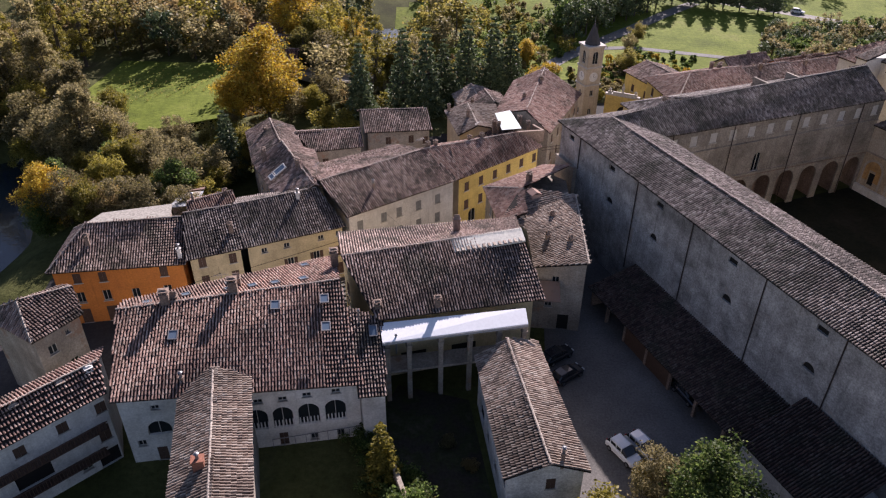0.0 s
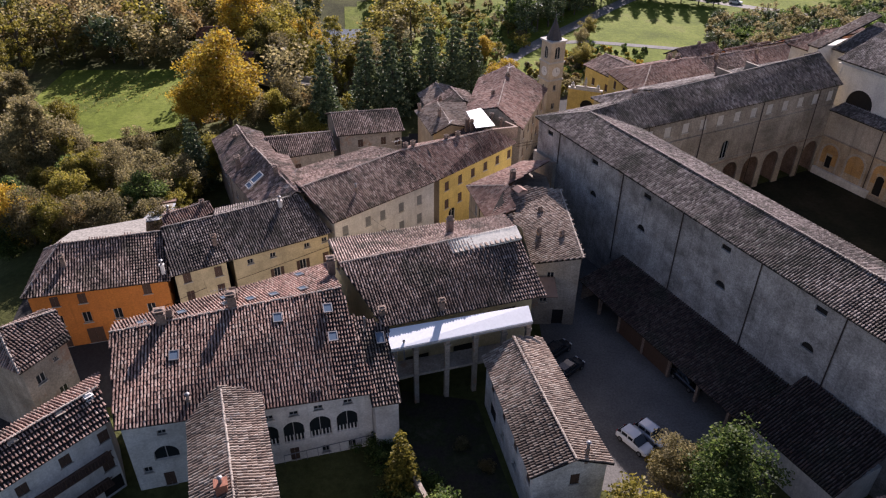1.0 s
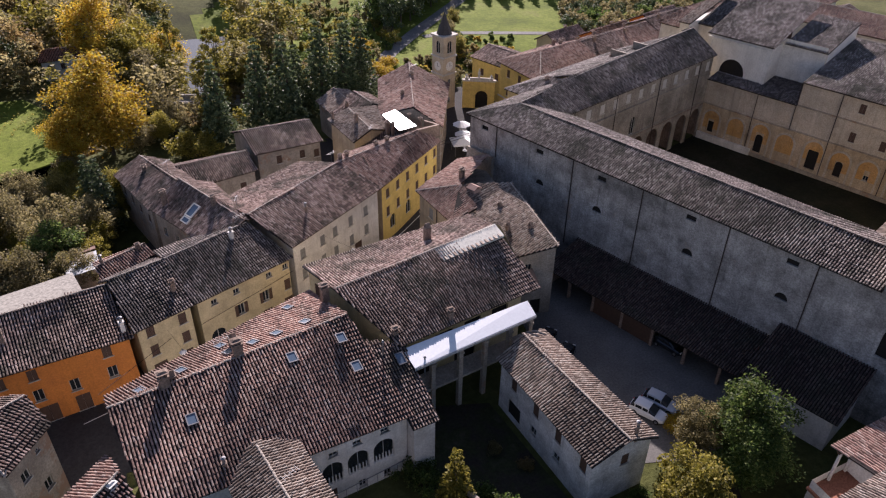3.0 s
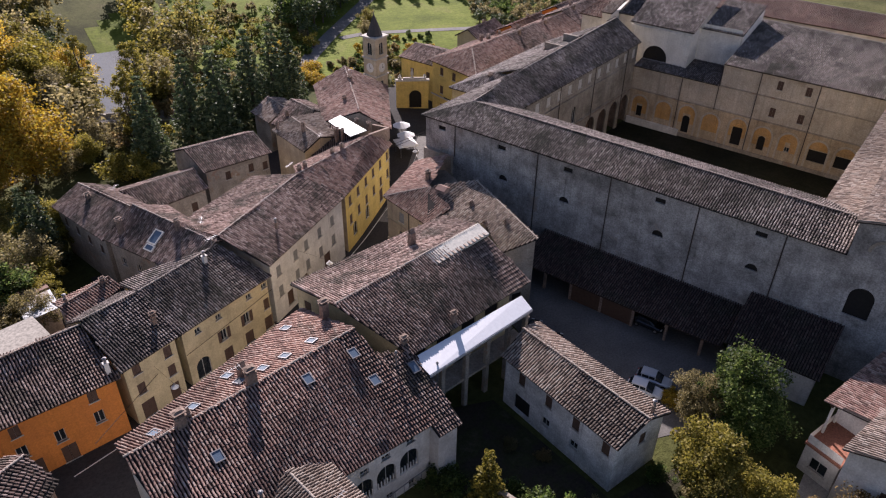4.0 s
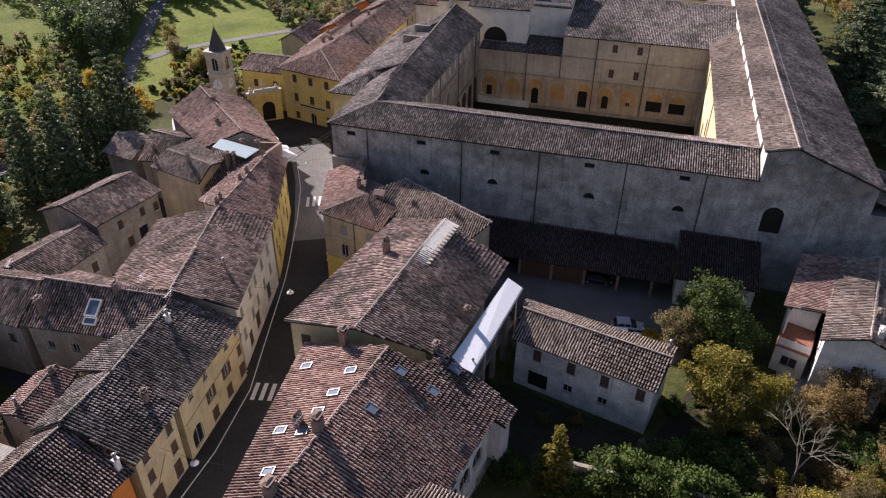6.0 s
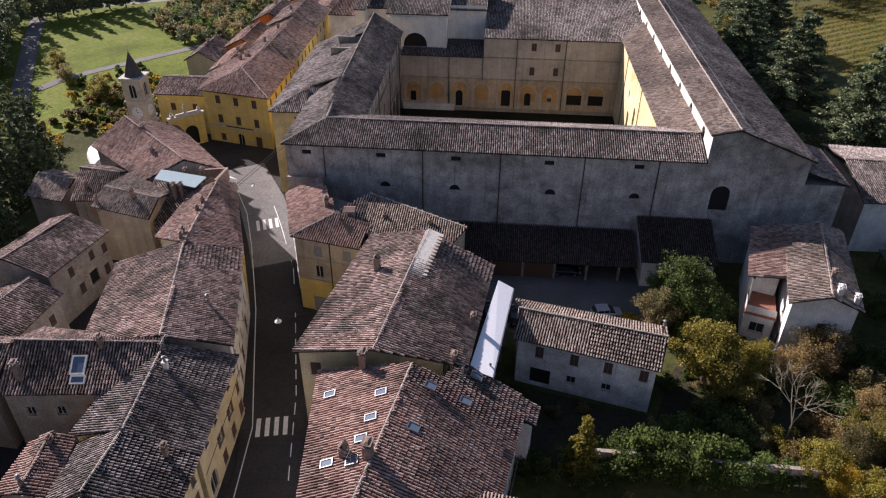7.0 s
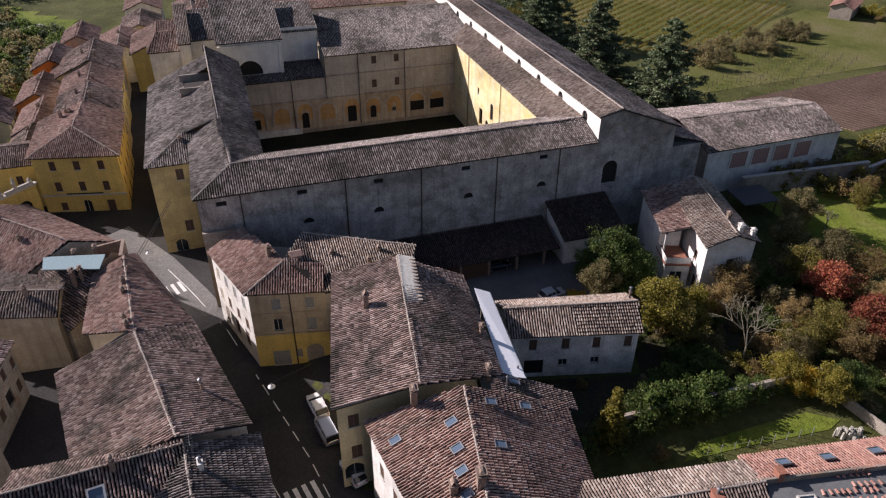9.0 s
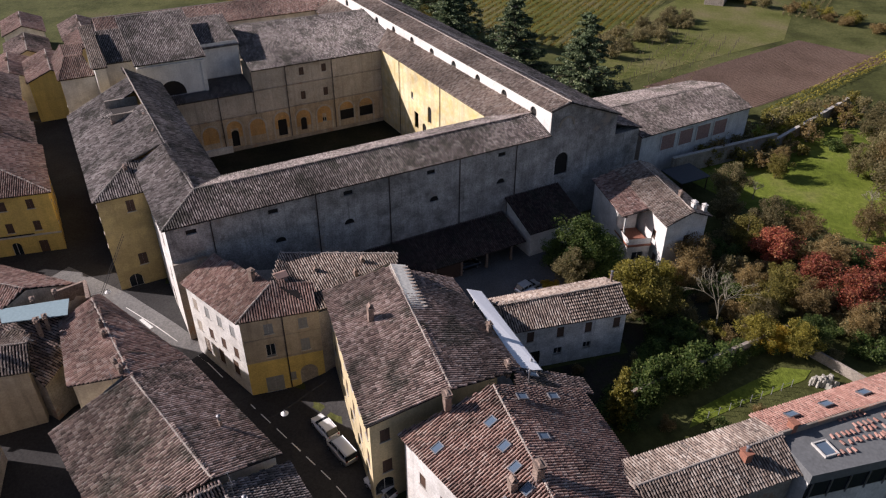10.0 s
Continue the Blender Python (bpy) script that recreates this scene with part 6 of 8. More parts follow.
part("finial", tube((30.4, 139.2, 19.7), (30.4, 139.2, 20.8), 0.05, 6, 0.02), METAL, T_)
N_ = thing("gate", (36.5, 134.5, 0), "yellow gateway with a round arch and ornaments", "gate")
gP, gQ = (33.8, 137.0), (39.8, 133.9)
wall_part(N_, gP, gQ, -1, 6.0, 6.0, [(4.0, 0, 2.6, 3.9, "none")], P_YELLOW)
put("arch", shared(("arch", 2.6, 3.9, "gate"), lambda: (arch_fill(2.6, 3.9), P_YELLOW)), N_, wall_frame(gP, gQ, 4.0, 0))
# Black block behind the arch, the passage's shade given as colour
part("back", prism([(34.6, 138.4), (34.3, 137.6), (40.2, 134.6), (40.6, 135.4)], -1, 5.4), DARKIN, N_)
part("coping", slab([up((33.6, 136.7, 6.3)), up((39.8, 133.5, 6.3)), up((40.1, 134.2, 6.3)), up((33.9, 137.4, 6.3))], 0.35), STONE, N_)
for k, h in ((0.12, 0.7), (0.5, 1.9), (0.88, 0.7)):
    gx, gy = 33.8 + 6.0 * k, 137.0 - 3.1 * k
    part("ornament", merge(box((gx, gy, 6.3), 0.7, 0.55, 0.45, -0.48), tube((gx, gy, 6.75), (gx, gy, 6.75 + h * 0.45), 0.16, 8, 0.34), tube((gx, gy, 6.75 + h * 0.45), (gx, gy, 6.75 + h), 0.34, 8, 0.05)), STONE, N_, "carved white stone ornament")
part("pediment", slab([up((35.0, 136.1, 6.75)), up((38.6, 134.25, 6.75)), up((38.75, 134.55, 6.75)), up((35.15, 136.4, 6.75))], 0.5), STONE, N_)
P_ = thing("palace", M(-19, 40), "yellow palace with three rows of windows on the square", "palace")
pz = 10.3
pa, pb, pc, pd = M(-12.6, 31.4), M(-26.0, 34.6), M(-26.0, 50), M(-12.6, 50)
roof_part(P_, [[M(-26.6, 33.9, pz), M(-12.1, 30.8, pz), M(-19.4, 39, 13.0)], [M(-12.1, 30.8, pz), M(-12.1, 50, pz), M(-18.6, 50, 13.2), M(-19.4, 39, 13.0)],
               [M(-26.6, 50, pz), M(-26.6, 33.9, pz), M(-19.4, 39, 13.0), M(-18.6, 50, 13.2)]], T_RED, [(M(-26.6, 33.9, pz), M(-19.4, 39, 13.0)), (M(-12.1, 30.8, pz), M(-19.4, 39, 13.0)), (M(-19.4, 39, 13.0), M(-18.6, 50, 13.2))])
ph = [(x, 7.7, 1.05, 1.6, "closed") for x in (3, 6.9, 10.8)] + [(x, 3.8, 1.05, 1.7, "closed") for x in (3, 6.9, 10.8)] + [(3, 0.1, 1.05, 1.5, "closed"), (6.9, -0.6, 1.4, 2.6, "arch"), (10.8, -0.6, 1.3, 2.5, "closed")]
wall_part(P_, pb, pa, -1, pz - 0.1, pz - 0.1, ph, P_YELLOW)
wall_part(P_, pa, pd, -1, pz - 0.1, pz - 0.1, row(5, 2, 3.6, 7.7, 1.0, 1.6, "closed") + row(5, 2, 3.6, 3.8, 1.0, 1.7, "closed") + row(4, 3, 4.2, -0.4, 1.3, 2.4, "closed"), P_YELLOW)
wall_part(P_, pc, pb, -1, pz - 0.1, pz - 0.1, [], P_OCHRE)
part("cornice", merge(slab([M(-26.2, 34.3, 3.2), M(-12.5, 31.1, 3.2), M(-12.5, 31.4, 3.2), M(-26.2, 34.6, 3.2)], 0.2)), STONE, P_)
part("sign", ([tuple(wall_frame(pb, pa, 7.0, 3.0) @ Vector(v)) for v in box((0, -0.1, 0), 6.0, 0.06, 0.4)[0]], box((0, 0, 0), 1, 1, 1)[1]), DARKIN, P_, "dark strip sign")
skylight(P_, *M(-21.2, 41.5, 12.45), MV.to_3d(), (MU.to_3d() + Vector((0, 0, 0.37))), 1.4, 0.8)
for u, v in ((-22, 46), (-20.5, 46.5), (-21.2, 47.4)):
    p = M(u, v)
    chimney(P_, p.x, p.y, 12.2, 1.3, 0.6, 0, 0.3)
Y_ = thing("palace_wing", M(-30, 42), "lower yellow wing of the palace", "house")
roof_part(Y_, [[M(-37, 36.6, 8.0), M(-26, 36.6, 8.0), M(-26, 42, 9.6), M(-37, 42, 9.6)], [M(-26, 47, 8.0), M(-37, 47, 8.0), M(-37, 42, 9.6), M(-26, 42, 9.6)]], T_OLD, [(M(-37, 42, 9.6), M(-26, 42, 9.6))])
wall_part(Y_, M(-36.6, 37), M(-26, 37), -1, 7.9, 7.9, [(3, 4.6, 1.0, 1.5, "closed"), (7.4, 4.6, 1.0, 1.5, "closed")], P_YELLOW)
wall_part(Y_, M(-36.6, 46.6), M(-36.6, 37), -1, 7.9, 7.9, [], P_CREAM)
# long street row behind the palace
for i, (v0, v1, tone, wm, hz) in enumerate(((50, 62, T_OLD, P_OCHRE, 10.2), (62, 76, T_RED, P_YELLOW, 9.6), (76, 92, T_OLD, P_CREAM, 10.0))):
    k = -0.6 * (i + 1)
    gable_house("street_house", "yellow terraced house along the narrow street", M(-12.2 + k, v0, hz), M(-12.2 + k, v1, hz), M(-24 + k, v1, hz), M(-24 + k, v0, hz), M(-18 + k, v0, hz + 2.6), M(-18 + k, v1, hz + 2.6), wm, tone,
                holes={0: row(3, 2, 3.6, hz - 2.8, 1, 1.6, "closed") + row(3, 2, 3.6, hz - 6.4, 1, 1.7, "closed")}, chimneys=[(*M(-17 + k, v0 + 4).xy, hz + 2.2, 1.3, 0.6, 0, 0.3), (*M(-20 + k, v0 + 8).xy, hz + 1.6, 1.3, 0.5, 0, 0.3)])
for x, y, s, tone, wm, z in ((66, 146, 6, T_RED, P_WHITE, 6.0), (56, 143, 5, T_OLD, P_STONE, 5.6), (80, 153, 6, T_RED, P_ORANGE, 6.2), (92, 152, 6, T_RED, P_CREAM, 6.6), (100, 160, 6, T_OLD, P_ORANGE, 6.4), (110, 148, 7, T_RED, P_WHITE, 7.5), (70, 158, 5, T_OLD, P_CREAM, 5.0),
                             (118, 162, 6, T_RED, P_STONE, 6.5), (128, 150, 7, T_OLD, P_CREAM, 7.0), (106, 138, 7, T_RED, P_YELLOW, 9.0), (124, 134, 7, T_RED, P_OCHRE, 9.0), (140, 140, 7, T_OLD, P_CREAM, 8.0), (150, 158, 7, T_RED, P_WHITE, 7.0)):
    a, b = MV * (s * 1.2), MU * (s * 0.75)
    c = Vector((x, y))
    f = [c - a + b, c + a + b, c + a - b, c - a - b]
    g = [Vector((*p, z)) for p in f]
    gable_house("village_house", "village house under red-brown tiles by the square", *g, Vector((*(c - a), z + 2.2)), Vector((*(c + a), z + 2.2)), wm, tone,
                holes={0: row(3, 2, 3.4, z - 2.4, 1, 1.5, "closed"), 1: row(2, 2.4, 3.2, z - 2.4, 1, 1.5, "closed")}, chimneys=[(c.x + 1, c.y + 0.6, z + 1.8, 1.2, 0.6, 0, 0.3)])
# cottages across the river and the far farm
for x, y, z, s, wm in ((-36, 178, 4, 5, P_STONE), (-37, 169, 3.4, 4, P_STONE), (-44, 187, 4.5, 4.5, P_WHITE)):
    gable_house("cottage", "small cottage with red tiles among the trees", (x - s, y - s * 0.7, z), (x + s, y - s * 0.5, z), (x + s, y + s * 0.7, z), (x - s, y + s * 0.6, z), (x - s, y, z + 1.8), (x + s, y + 0.1, z + 1.8), wm, T_NEW, holes={0: row(3, 1.6, 2.6, z - 2.2, 0.9, 1.3, "closed")})
gable_house("farm_shed", "old farm shed with broken red roof", (166, -58, 3.6), (177, -66, 3.6), (181, -59, 3.6), (170, -52, 3.6), (168, -55, 5.2), (179, -62.5, 5.2), P_STONE, T_NEW)

# ---- trees ----
TR = random.Random(11)


def crown_mesh(name, clumps, per, size, mat, rng, flat=1.0, droop=0.0):
    """Leaf cards in clumps: clumps is a list of (x, y, z, radius)."""
    C = np.array(clumps)
    k = len(C) * per
    ctr = np.repeat(C[:, :3], per, 0)
    rad = np.repeat(C[:, 3], per)
    d = rng.normal(size=(k, 3))
    d /= np.linalg.norm(d, axis=1)[:, None]
    r = rad * rng.random(k) ** 0.55
    p = ctr + d * r[:, None] * np.array([1, 1, flat])
    a = rng.normal(size=(k, 3))
    a[:, 2] *= 0.5
    a /= np.linalg.norm(a, axis=1)[:, None]
    b = np.cross(a, rng.normal(size=(k, 3)))
    b /= np.linalg.norm(b, axis=1)[:, None] + 1e-6
    s = size * (0.6 + 0.8 * rng.random(k))[:, None]
    V = np.stack([p - a * s * 0.5, p + b * s * 0.34, p + a * s * 0.6 - np.array([0, 0, droop]), p - b * s * 0.34], 1).reshape(-1, 3)
    F = (np.arange(k) * 4)[:, None] + np.arange(4)
    return mesh_of(name, V.tolist(), F.tolist(), mat)


def trunk_geo(h, r, limbs):
    g = []
    pts = [Vector((0, 0, -0.3)), Vector((0.05 * h * 0.3, 0, h * 0.25)), Vector((0, 0.04 * h, h * 0.5)), Vector((0.03 * h, 0.02 * h, h * 0.85))]
    rr = [r, r * 0.8, r * 0.55, r * 0.15]
    for i in range(3):
        g.append(tube(pts[i], pts[i + 1], rr[i], 7, rr[i + 1]))
    for z, q in limbs:
        s = Vector((0.03 * h * z, 0.03 * h * z, h * z))
        g.append(tube(s, q, r * 0.4, 5, r * 0.12))
    return merge(*g)


def tree_proto(name, label, h, spread, mat, seed, clumps=42, per=70, size=0.42, kind="broad", bare=0.25, group="trees"):
    rng = np.random.default_rng(seed)
    ob = thing(name, (0, 0, 0), label, "tree", group)
    cl, limbs = [], []
    if kind == "broad":
        while len(cl) < clumps:
            p = rng.normal(size=3)
            p /= np.linalg.norm(p)
            p *= rng.random() ** 0.33
            z = bare * h + (p[2] * 0.5 + 0.5) * h * (1 - bare)
            k = 1.0 - 0.35 * abs(p[2]) + 0.25 * math.sin(5 * math.atan2(p[1], p[0]) + seed)
            cl.append((p[0] * spread * k, p[1] * spread * k, z, spread * rng.uniform(0.22, 0.46)))
        limbs = [(rng.uniform(0.25, 0.6), Vector(c[:3])) for c in cl[:9]]
    elif kind == "poplar":
        for i in range(clumps):
            z = rng.uniform(bare, 1.0)
            w = spread * (0.35 + 0.65 * math.sin(math.pi * min(1, (z - bare) / (1 - bare) * 0.8 + 0.15)))
            a = rng.uniform(0, 6.28)
            q = w * rng.random() ** 0.5
            cl.append((q * math.cos(a), q * math.sin(a), z * h, spread * rng.uniform(0.2, 0.36)))
        limbs = [(rng.uniform(0.15, 0.5), Vector(c[:3])) for c in cl[:8]]
    elif kind == "conifer":
        n = 0
        for lv in range(14):
            z = 0.08 + 0.92 * lv / 14
            w = spread * (1 - z) ** 0.8 + 0.25
            m = max(4, int(9 * (1 - z)) + 3)
            for i in range(m):
                a = 6.283 * (i + 0.5 * (lv % 2)) / m + rng.uniform(-0.2, 0.2)
                for q in ((0.45, 0.85) if w > 1 else (0.6,)):
                    qq = q * w * rng.uniform(0.8, 1.12)
                    cl.append((qq * math.cos(a), qq * math.sin(a), (z + 0.03 - 0.05 * q) * h, max(0.35, w * 0.26)))
    elif kind == "cedar":
        for lv in range(12):
            z = 0.14 + 0.86 * lv / 12
            w = spread * (1.12 - 1.08 * z) + 0.3
            m = int(8 * (1.1 - z)) + 3
            for i in range(m):
                a = 6.283 * i / m + rng.uniform(-0.4, 0.4)
                for q in (0.3, 0.6, 0.95):
                    qq = q * w * rng.uniform(0.75, 1.15)
                    cl.append((qq * math.cos(a), qq * math.sin(a), (z + rng.uniform(-0.03, 0.03)) * h, spread * (0.17 - 0.08 * z)))
                    if q > 0.9:
                        limbs.append((z * 0.95, Vector(cl[-1][:3])))
    tr = new("trunk", mesh_of("trunk", trunk_geo(h, max(0.12, h * 0.022), limbs)[0], trunk_geo(h, max(0.12, h * 0.022), limbs)[1], BARK))
    tr.parent = ob
    cr = new("crown", crown_mesh("crown", cl, per, size, mat, rng, 0.35 if kind == "cedar" else (0.5 if kind == "conifer" else 0.85), 0.08 if kind in ("conifer", "cedar") else 0.0))
    cr.parent = ob
    return ob


def bush_proto(name, label, r, h, mat, seed, clumps=22, per=150, size=0.19):
    rng = np.random.default_rng(seed)
    ob = thing(name, (0, 0, 0), label, "shrub", "shrubs")
    cl = [(rng.normal() * r * 0.45, rng.normal() * r * 0.45, abs(rng.normal()) * h * 0.35 + 0.25 * h, r * rng.uniform(0.3, 0.55)) for _ in range(clumps)]
    g = merge(*[tube((0.1 * i - 0.2, 0, -0.2), (cl[i][0] * 0.7, cl[i][1] * 0.7, cl[i][2]), 0.05, 5, 0.02) for i in range(5)])
    s = new("stem", mesh_of("stem", g[0], g[1], BARK))
    s.parent = ob
    c = new("foliage", crown_mesh("foliage", cl, per, size, mat, rng, 0.8))
    c.parent = ob
    return ob


PROTO = {
    "green": tree_proto("broadleaf_tree", "green broadleaf tree in early autumn leaf", 10, 4.2, L_GREEN, 1, 70, 190, 0.30, bare=0.10),
    "ivy": tree_proto("broadleaf_tree", "dark green broadleaf tree in full leaf", 9.5, 4.2, L_IVY, 18, 70, 190, 0.28, bare=0.06),
    "green2": tree_proto("broadleaf_tree", "olive-green broadleaf tree with a loose crown", 11, 4.4, L_OLIVE, 2, 66, 170, 0.30, bare=0.1),
    "lime": tree_proto("broadleaf_tree", "yellow-green broadleaf tree turning in autumn", 9, 3.8, L_LIME, 3, 60, 180, 0.28, bare=0.12),
    "yellow": tree_proto("broadleaf_tree", "bright yellow autumn tree with a full crown", 13, 5.4, L_YELLOW, 4, 92, 190, 0.33, bare=0.12),
    "brown": tree_proto("broadleaf_tree", "brown autumn tree with thinning leaves", 9, 3.8, L_BROWN, 5, 58, 140, 0.26, bare=0.14),
    "red": tree_proto("broadleaf_tree", "red autumn tree beside the garden", 8, 3.8, L_RED, 6, 62, 170, 0.27, bare=0.12),
    "poplar": tree_proto("poplar_tree", "tall grey-green riverside poplar", 18, 3.4, L_OLIVE, 7, 84, 130, 0.34, "poplar", 0.12),
    "poplar_y": tree_proto("poplar_tree", "tall yellowing riverside poplar", 19, 3.2, L_LIME, 8, 70, 100, 0.34, "poplar", 0.15),
    "conifer": tree_proto("spruce_tree", "tall dark green spruce tree", 15, 3.2, L_DARK, 9, 0, 34, 0.42, "conifer"),
    "conifer_g": tree_proto("spruce_tree", "pale green conifer in the garden", 9, 2.1, L_LIME, 10, 0, 20, 0.34, "conifer"),
    "cedar": tree_proto("cedar_tree", "great dark cedar with layered boughs", 20, 8.2, L_CEDAR, 12, 0, 100, 0.40, "cedar"),
    "bush": bush_proto("shrub", "green leafy garden shrub", 1.6, 1.8, L_IVY, 13),
    "bush_o": bush_proto("shrub", "grey-green olive shrub in grass", 1.8, 2.4, L_OLIVE, 14),
    "bush_y": bush_proto("shrub", "yellow shrub in autumn leaf", 1.7, 2.0, L_YELLOW, 15),
    "bush_b": bush_proto("shrub", "brown shrub in autumn leaf", 1.6, 1.7, L_BROWN, 16),
    "bush_l": bush_proto("shrub", "light green leafy shrub", 1.7, 2.0, L_LIME, 17),
}
USED = {}
OPEN_GROUND = [(-50, 127, 8), (-57, 131, 10), (-64, 136, 9), (-56, 140, 10), (-48, 139, 7), (-62, 147, 11), (-52, 150, 11), (-66, 158, 12), (-54, 163, 10), (-68, 118, 8), (-72, 108, 9), (-31, 150, 5), (-33, 158, 6), (-34, 165, 6), (-40, 176, 7), (-13, 178, 8), (-12, 188, 8), (-16, 168, 6), (-35, 128, 8), (-27, 130, 8), (-20, 133, 6), (-24, 160, 5), (-14, 157, 4), (-4, 152, 5), (-33, 166, 5), (-9, 150, 5), (-2, 146, 7), (-46, 150, 3), (-31, 172, 5), (-36, 178, 6), (-37, 169, 5), (-44, 187, 6)]


def is_open(x, y):
    """Ground that stays clear: road, yard or a lawn before a single tree."""
    return any((x - a) ** 2 + (y - b) ** 2 < r * r for a, b, r in OPEN_GROUND)



def unscale(ob):
    return Matrix.Diagonal((1 / ob.scale[0], 1 / ob.scale[1], 1 / ob.scale[2], 1))


def plant(kind, x, y, s=1.0, sz=None, z=None):
    m = Matrix.Translation((x, y, (gz(x, y) if z is None else z) - 0.05)) @ Matrix.Rotation(TR.uniform(0, 6.28), 4, "Z") @ Matrix.Diagonal((s, s, sz or s, 1))
    if kind in USED:
        return copy_thing(PROTO[kind], m @ unscale(PROTO[kind]))
    USED[kind] = True
    PROTO[kind].matrix_basis = m
    return PROTO[kind]


def scatter(kinds, poly, count, smin, smax, gap=3.0, seed=1):
    """Plants of mixed kinds inside a plan polygon, kept apart."""
    rnd = random.Random(seed)
    xs, ys = [p[0] for p in poly], [p[1] for p in poly]
    got, tries = [], 0
    while len(got) < count and tries < count * 40:
        tries += 1
        x, y = rnd.uniform(min(xs), max(xs)), rnd.uniform(min(ys), max(ys))
        inside = False
        for i in range(len(poly)):
            a, b = poly[i], poly[i - 1]
            if (a[1] > y) != (b[1] > y) and x < (b[0] - a[0]) * (y - a[1]) / (b[1] - a[1]) + a[0]:
                inside = not inside
        if not inside or any((x - p) ** 2 + (y - q) ** 2 < gap * gap for p, q in got) or 1 < river_side(x, y) < 22 or is_open(x, y):
            continue
        got.append((x, y))
        k = rnd.choice(kinds)
        s = rnd.uniform(smin, smax)
        m = Matrix.Translation((x, y, gz(x, y) - 0.05)) @ Matrix.Rotation(rnd.uniform(0, 6.28), 4, "Z") @ Matrix.Diagonal((s, s, s * rnd.uniform(0.9, 1.15), 1))
        if k in USED:
            copy_thing(PROTO[k], m @ unscale(PROTO[k]))
        else:
            USED[k] = True
            PROTO[k].matrix_basis = m


def woodland(poly, count, smin, smax, gap, seed, tall=11.0, wide=4.3, name="woodland", label="far mixed woodland in autumn colours", clumps=24, size=0.72, mats=None):
    """Far trees, one joined crowd for each leaf colour."""
    rnd = random.Random(seed)
    rng = np.random.default_rng(seed)
    xs, ys = [p[0] for p in poly], [p[1] for p in poly]
    got, tries = [], 0
    sets = {}
    while len(got) < count and tries < count * 40:
        tries += 1
        x, y = rnd.uniform(min(xs), max(xs)), rnd.uniform(min(ys), max(ys))
        inside = False
        for i in range(len(poly)):
            a, b = poly[i], poly[i - 1]
            if (a[1] > y) != (b[1] > y) and x < (b[0] - a[0]) * (y - a[1]) / (b[1] - a[1]) + a[0]:
                inside = not inside
        if not inside or any((x - p) ** 2 + (y - q) ** 2 < gap * gap for p, q in got) or 1 < river_side(x, y) < 22 or is_open(x, y):
            continue
        got.append((x, y))
        m = rnd.choice(mats or [L_GREEN, L_OLIVE, L_OLIVE, L_GREEN, L_BROWN, L_LIME, L_DARK, L_GREEN, L_OLIVE])
        s = rnd.uniform(smin, smax)
        g = gz(x, y)
        h, w = tall * s, wide * s
        cl = sets.setdefault(m.name, (m, [], []))
        cl[2].append(tube((x, y, g - 0.3), (x, y, g + h * 0.7), 0.25 * s, 5, 0.08))
        for _ in range(clumps):
            v = np.array([rnd.gauss(0, 1), rnd.gauss(0, 1), rnd.gauss(0, 1)])
            v /= np.linalg.norm(v) + 1e-6
            v *= rnd.random() ** 0.33
            cl[1].append((x + v[0] * w, y + v[1] * w, g + h * 0.1 + (v[2] * 0.5 + 0.5) * h * 0.9, w * rnd.uniform(0.24, 0.46)))
    for m, cl, tr in sets.values():
        ob = new(name, crown_mesh(name, cl, 56, size, m, rng))
        tagged(ob, label, "woods", kind="stuff")
        t = merge(*tr)
        tagged(new(name + "_stems", mesh_of(name + "_stems", t[0], t[1], BARK)), "stems of " + label, "woods", kind="stuff")


# gardens near the camera's path
for k, x, y, s in (("ivy", 22.6, 41.5, 1.0), ("ivy", 20.6, 38.6, 0.8), ("green2", 19.2, 43.6, 0.6), ("ivy", 25.0, 44.5, 0.5), ("lime", 12.0, 36.6, 0.98), ("green", 10.4, 33.4, 0.62), ("lime", 14.6, 31.8, 0.68), ("brown", 19.4, 24.6, 0.8), ("brown", 16.0, 27.4, 0.6),
                   ("lime", 2.2, 23.6, 0.62), ("yellow", 1.0, 21.8, 0.34), ("lime", -0.2, 19.4, 0.62), ("ivy", 1.2, 16.6, 0.55), ("red", 19.6, 11.4, 0.85), ("green", 11.2, 15.0, 0.65), ("brown", 7.0, 13.4, 0.7), ("brown", 13.4, 18.6, 0.6), ("green", 8.2, 19.4, 0.6), ("green2", 6.2, 20.6, 0.45),
                   ("red", 12.4, 8.6, 0.8), ("red", 7.2, 6.4, 0.85), ("brown", 16.0, 4.5, 0.8), ("red", 4.0, 0.0, 0.8), ("red", 12.0, -2.0, 0.85), ("brown", 24.0, 4.0, 0.8), ("green", 24.5, 13.0, 0.6), ("brown", 2.0, 9.0, 0.6), ("green2", 27.0, 8.0, 0.7), ("conifer_g", -7.0, 46.2, 0.95),
                   ("green2", 39.5, 8.0, 0.7), ("green2", 33, 12, 0.6), ("green", 47, -6, 0.5), ("brown", 52, -10, 0.45), ("green2", 45, -22, 0.6), ("brown", 38, -24, 0.7), ("green2", 30, -28, 0.7), ("brown", 24.0, -8.5, 0.8)):
    plant(k, x, y, s)
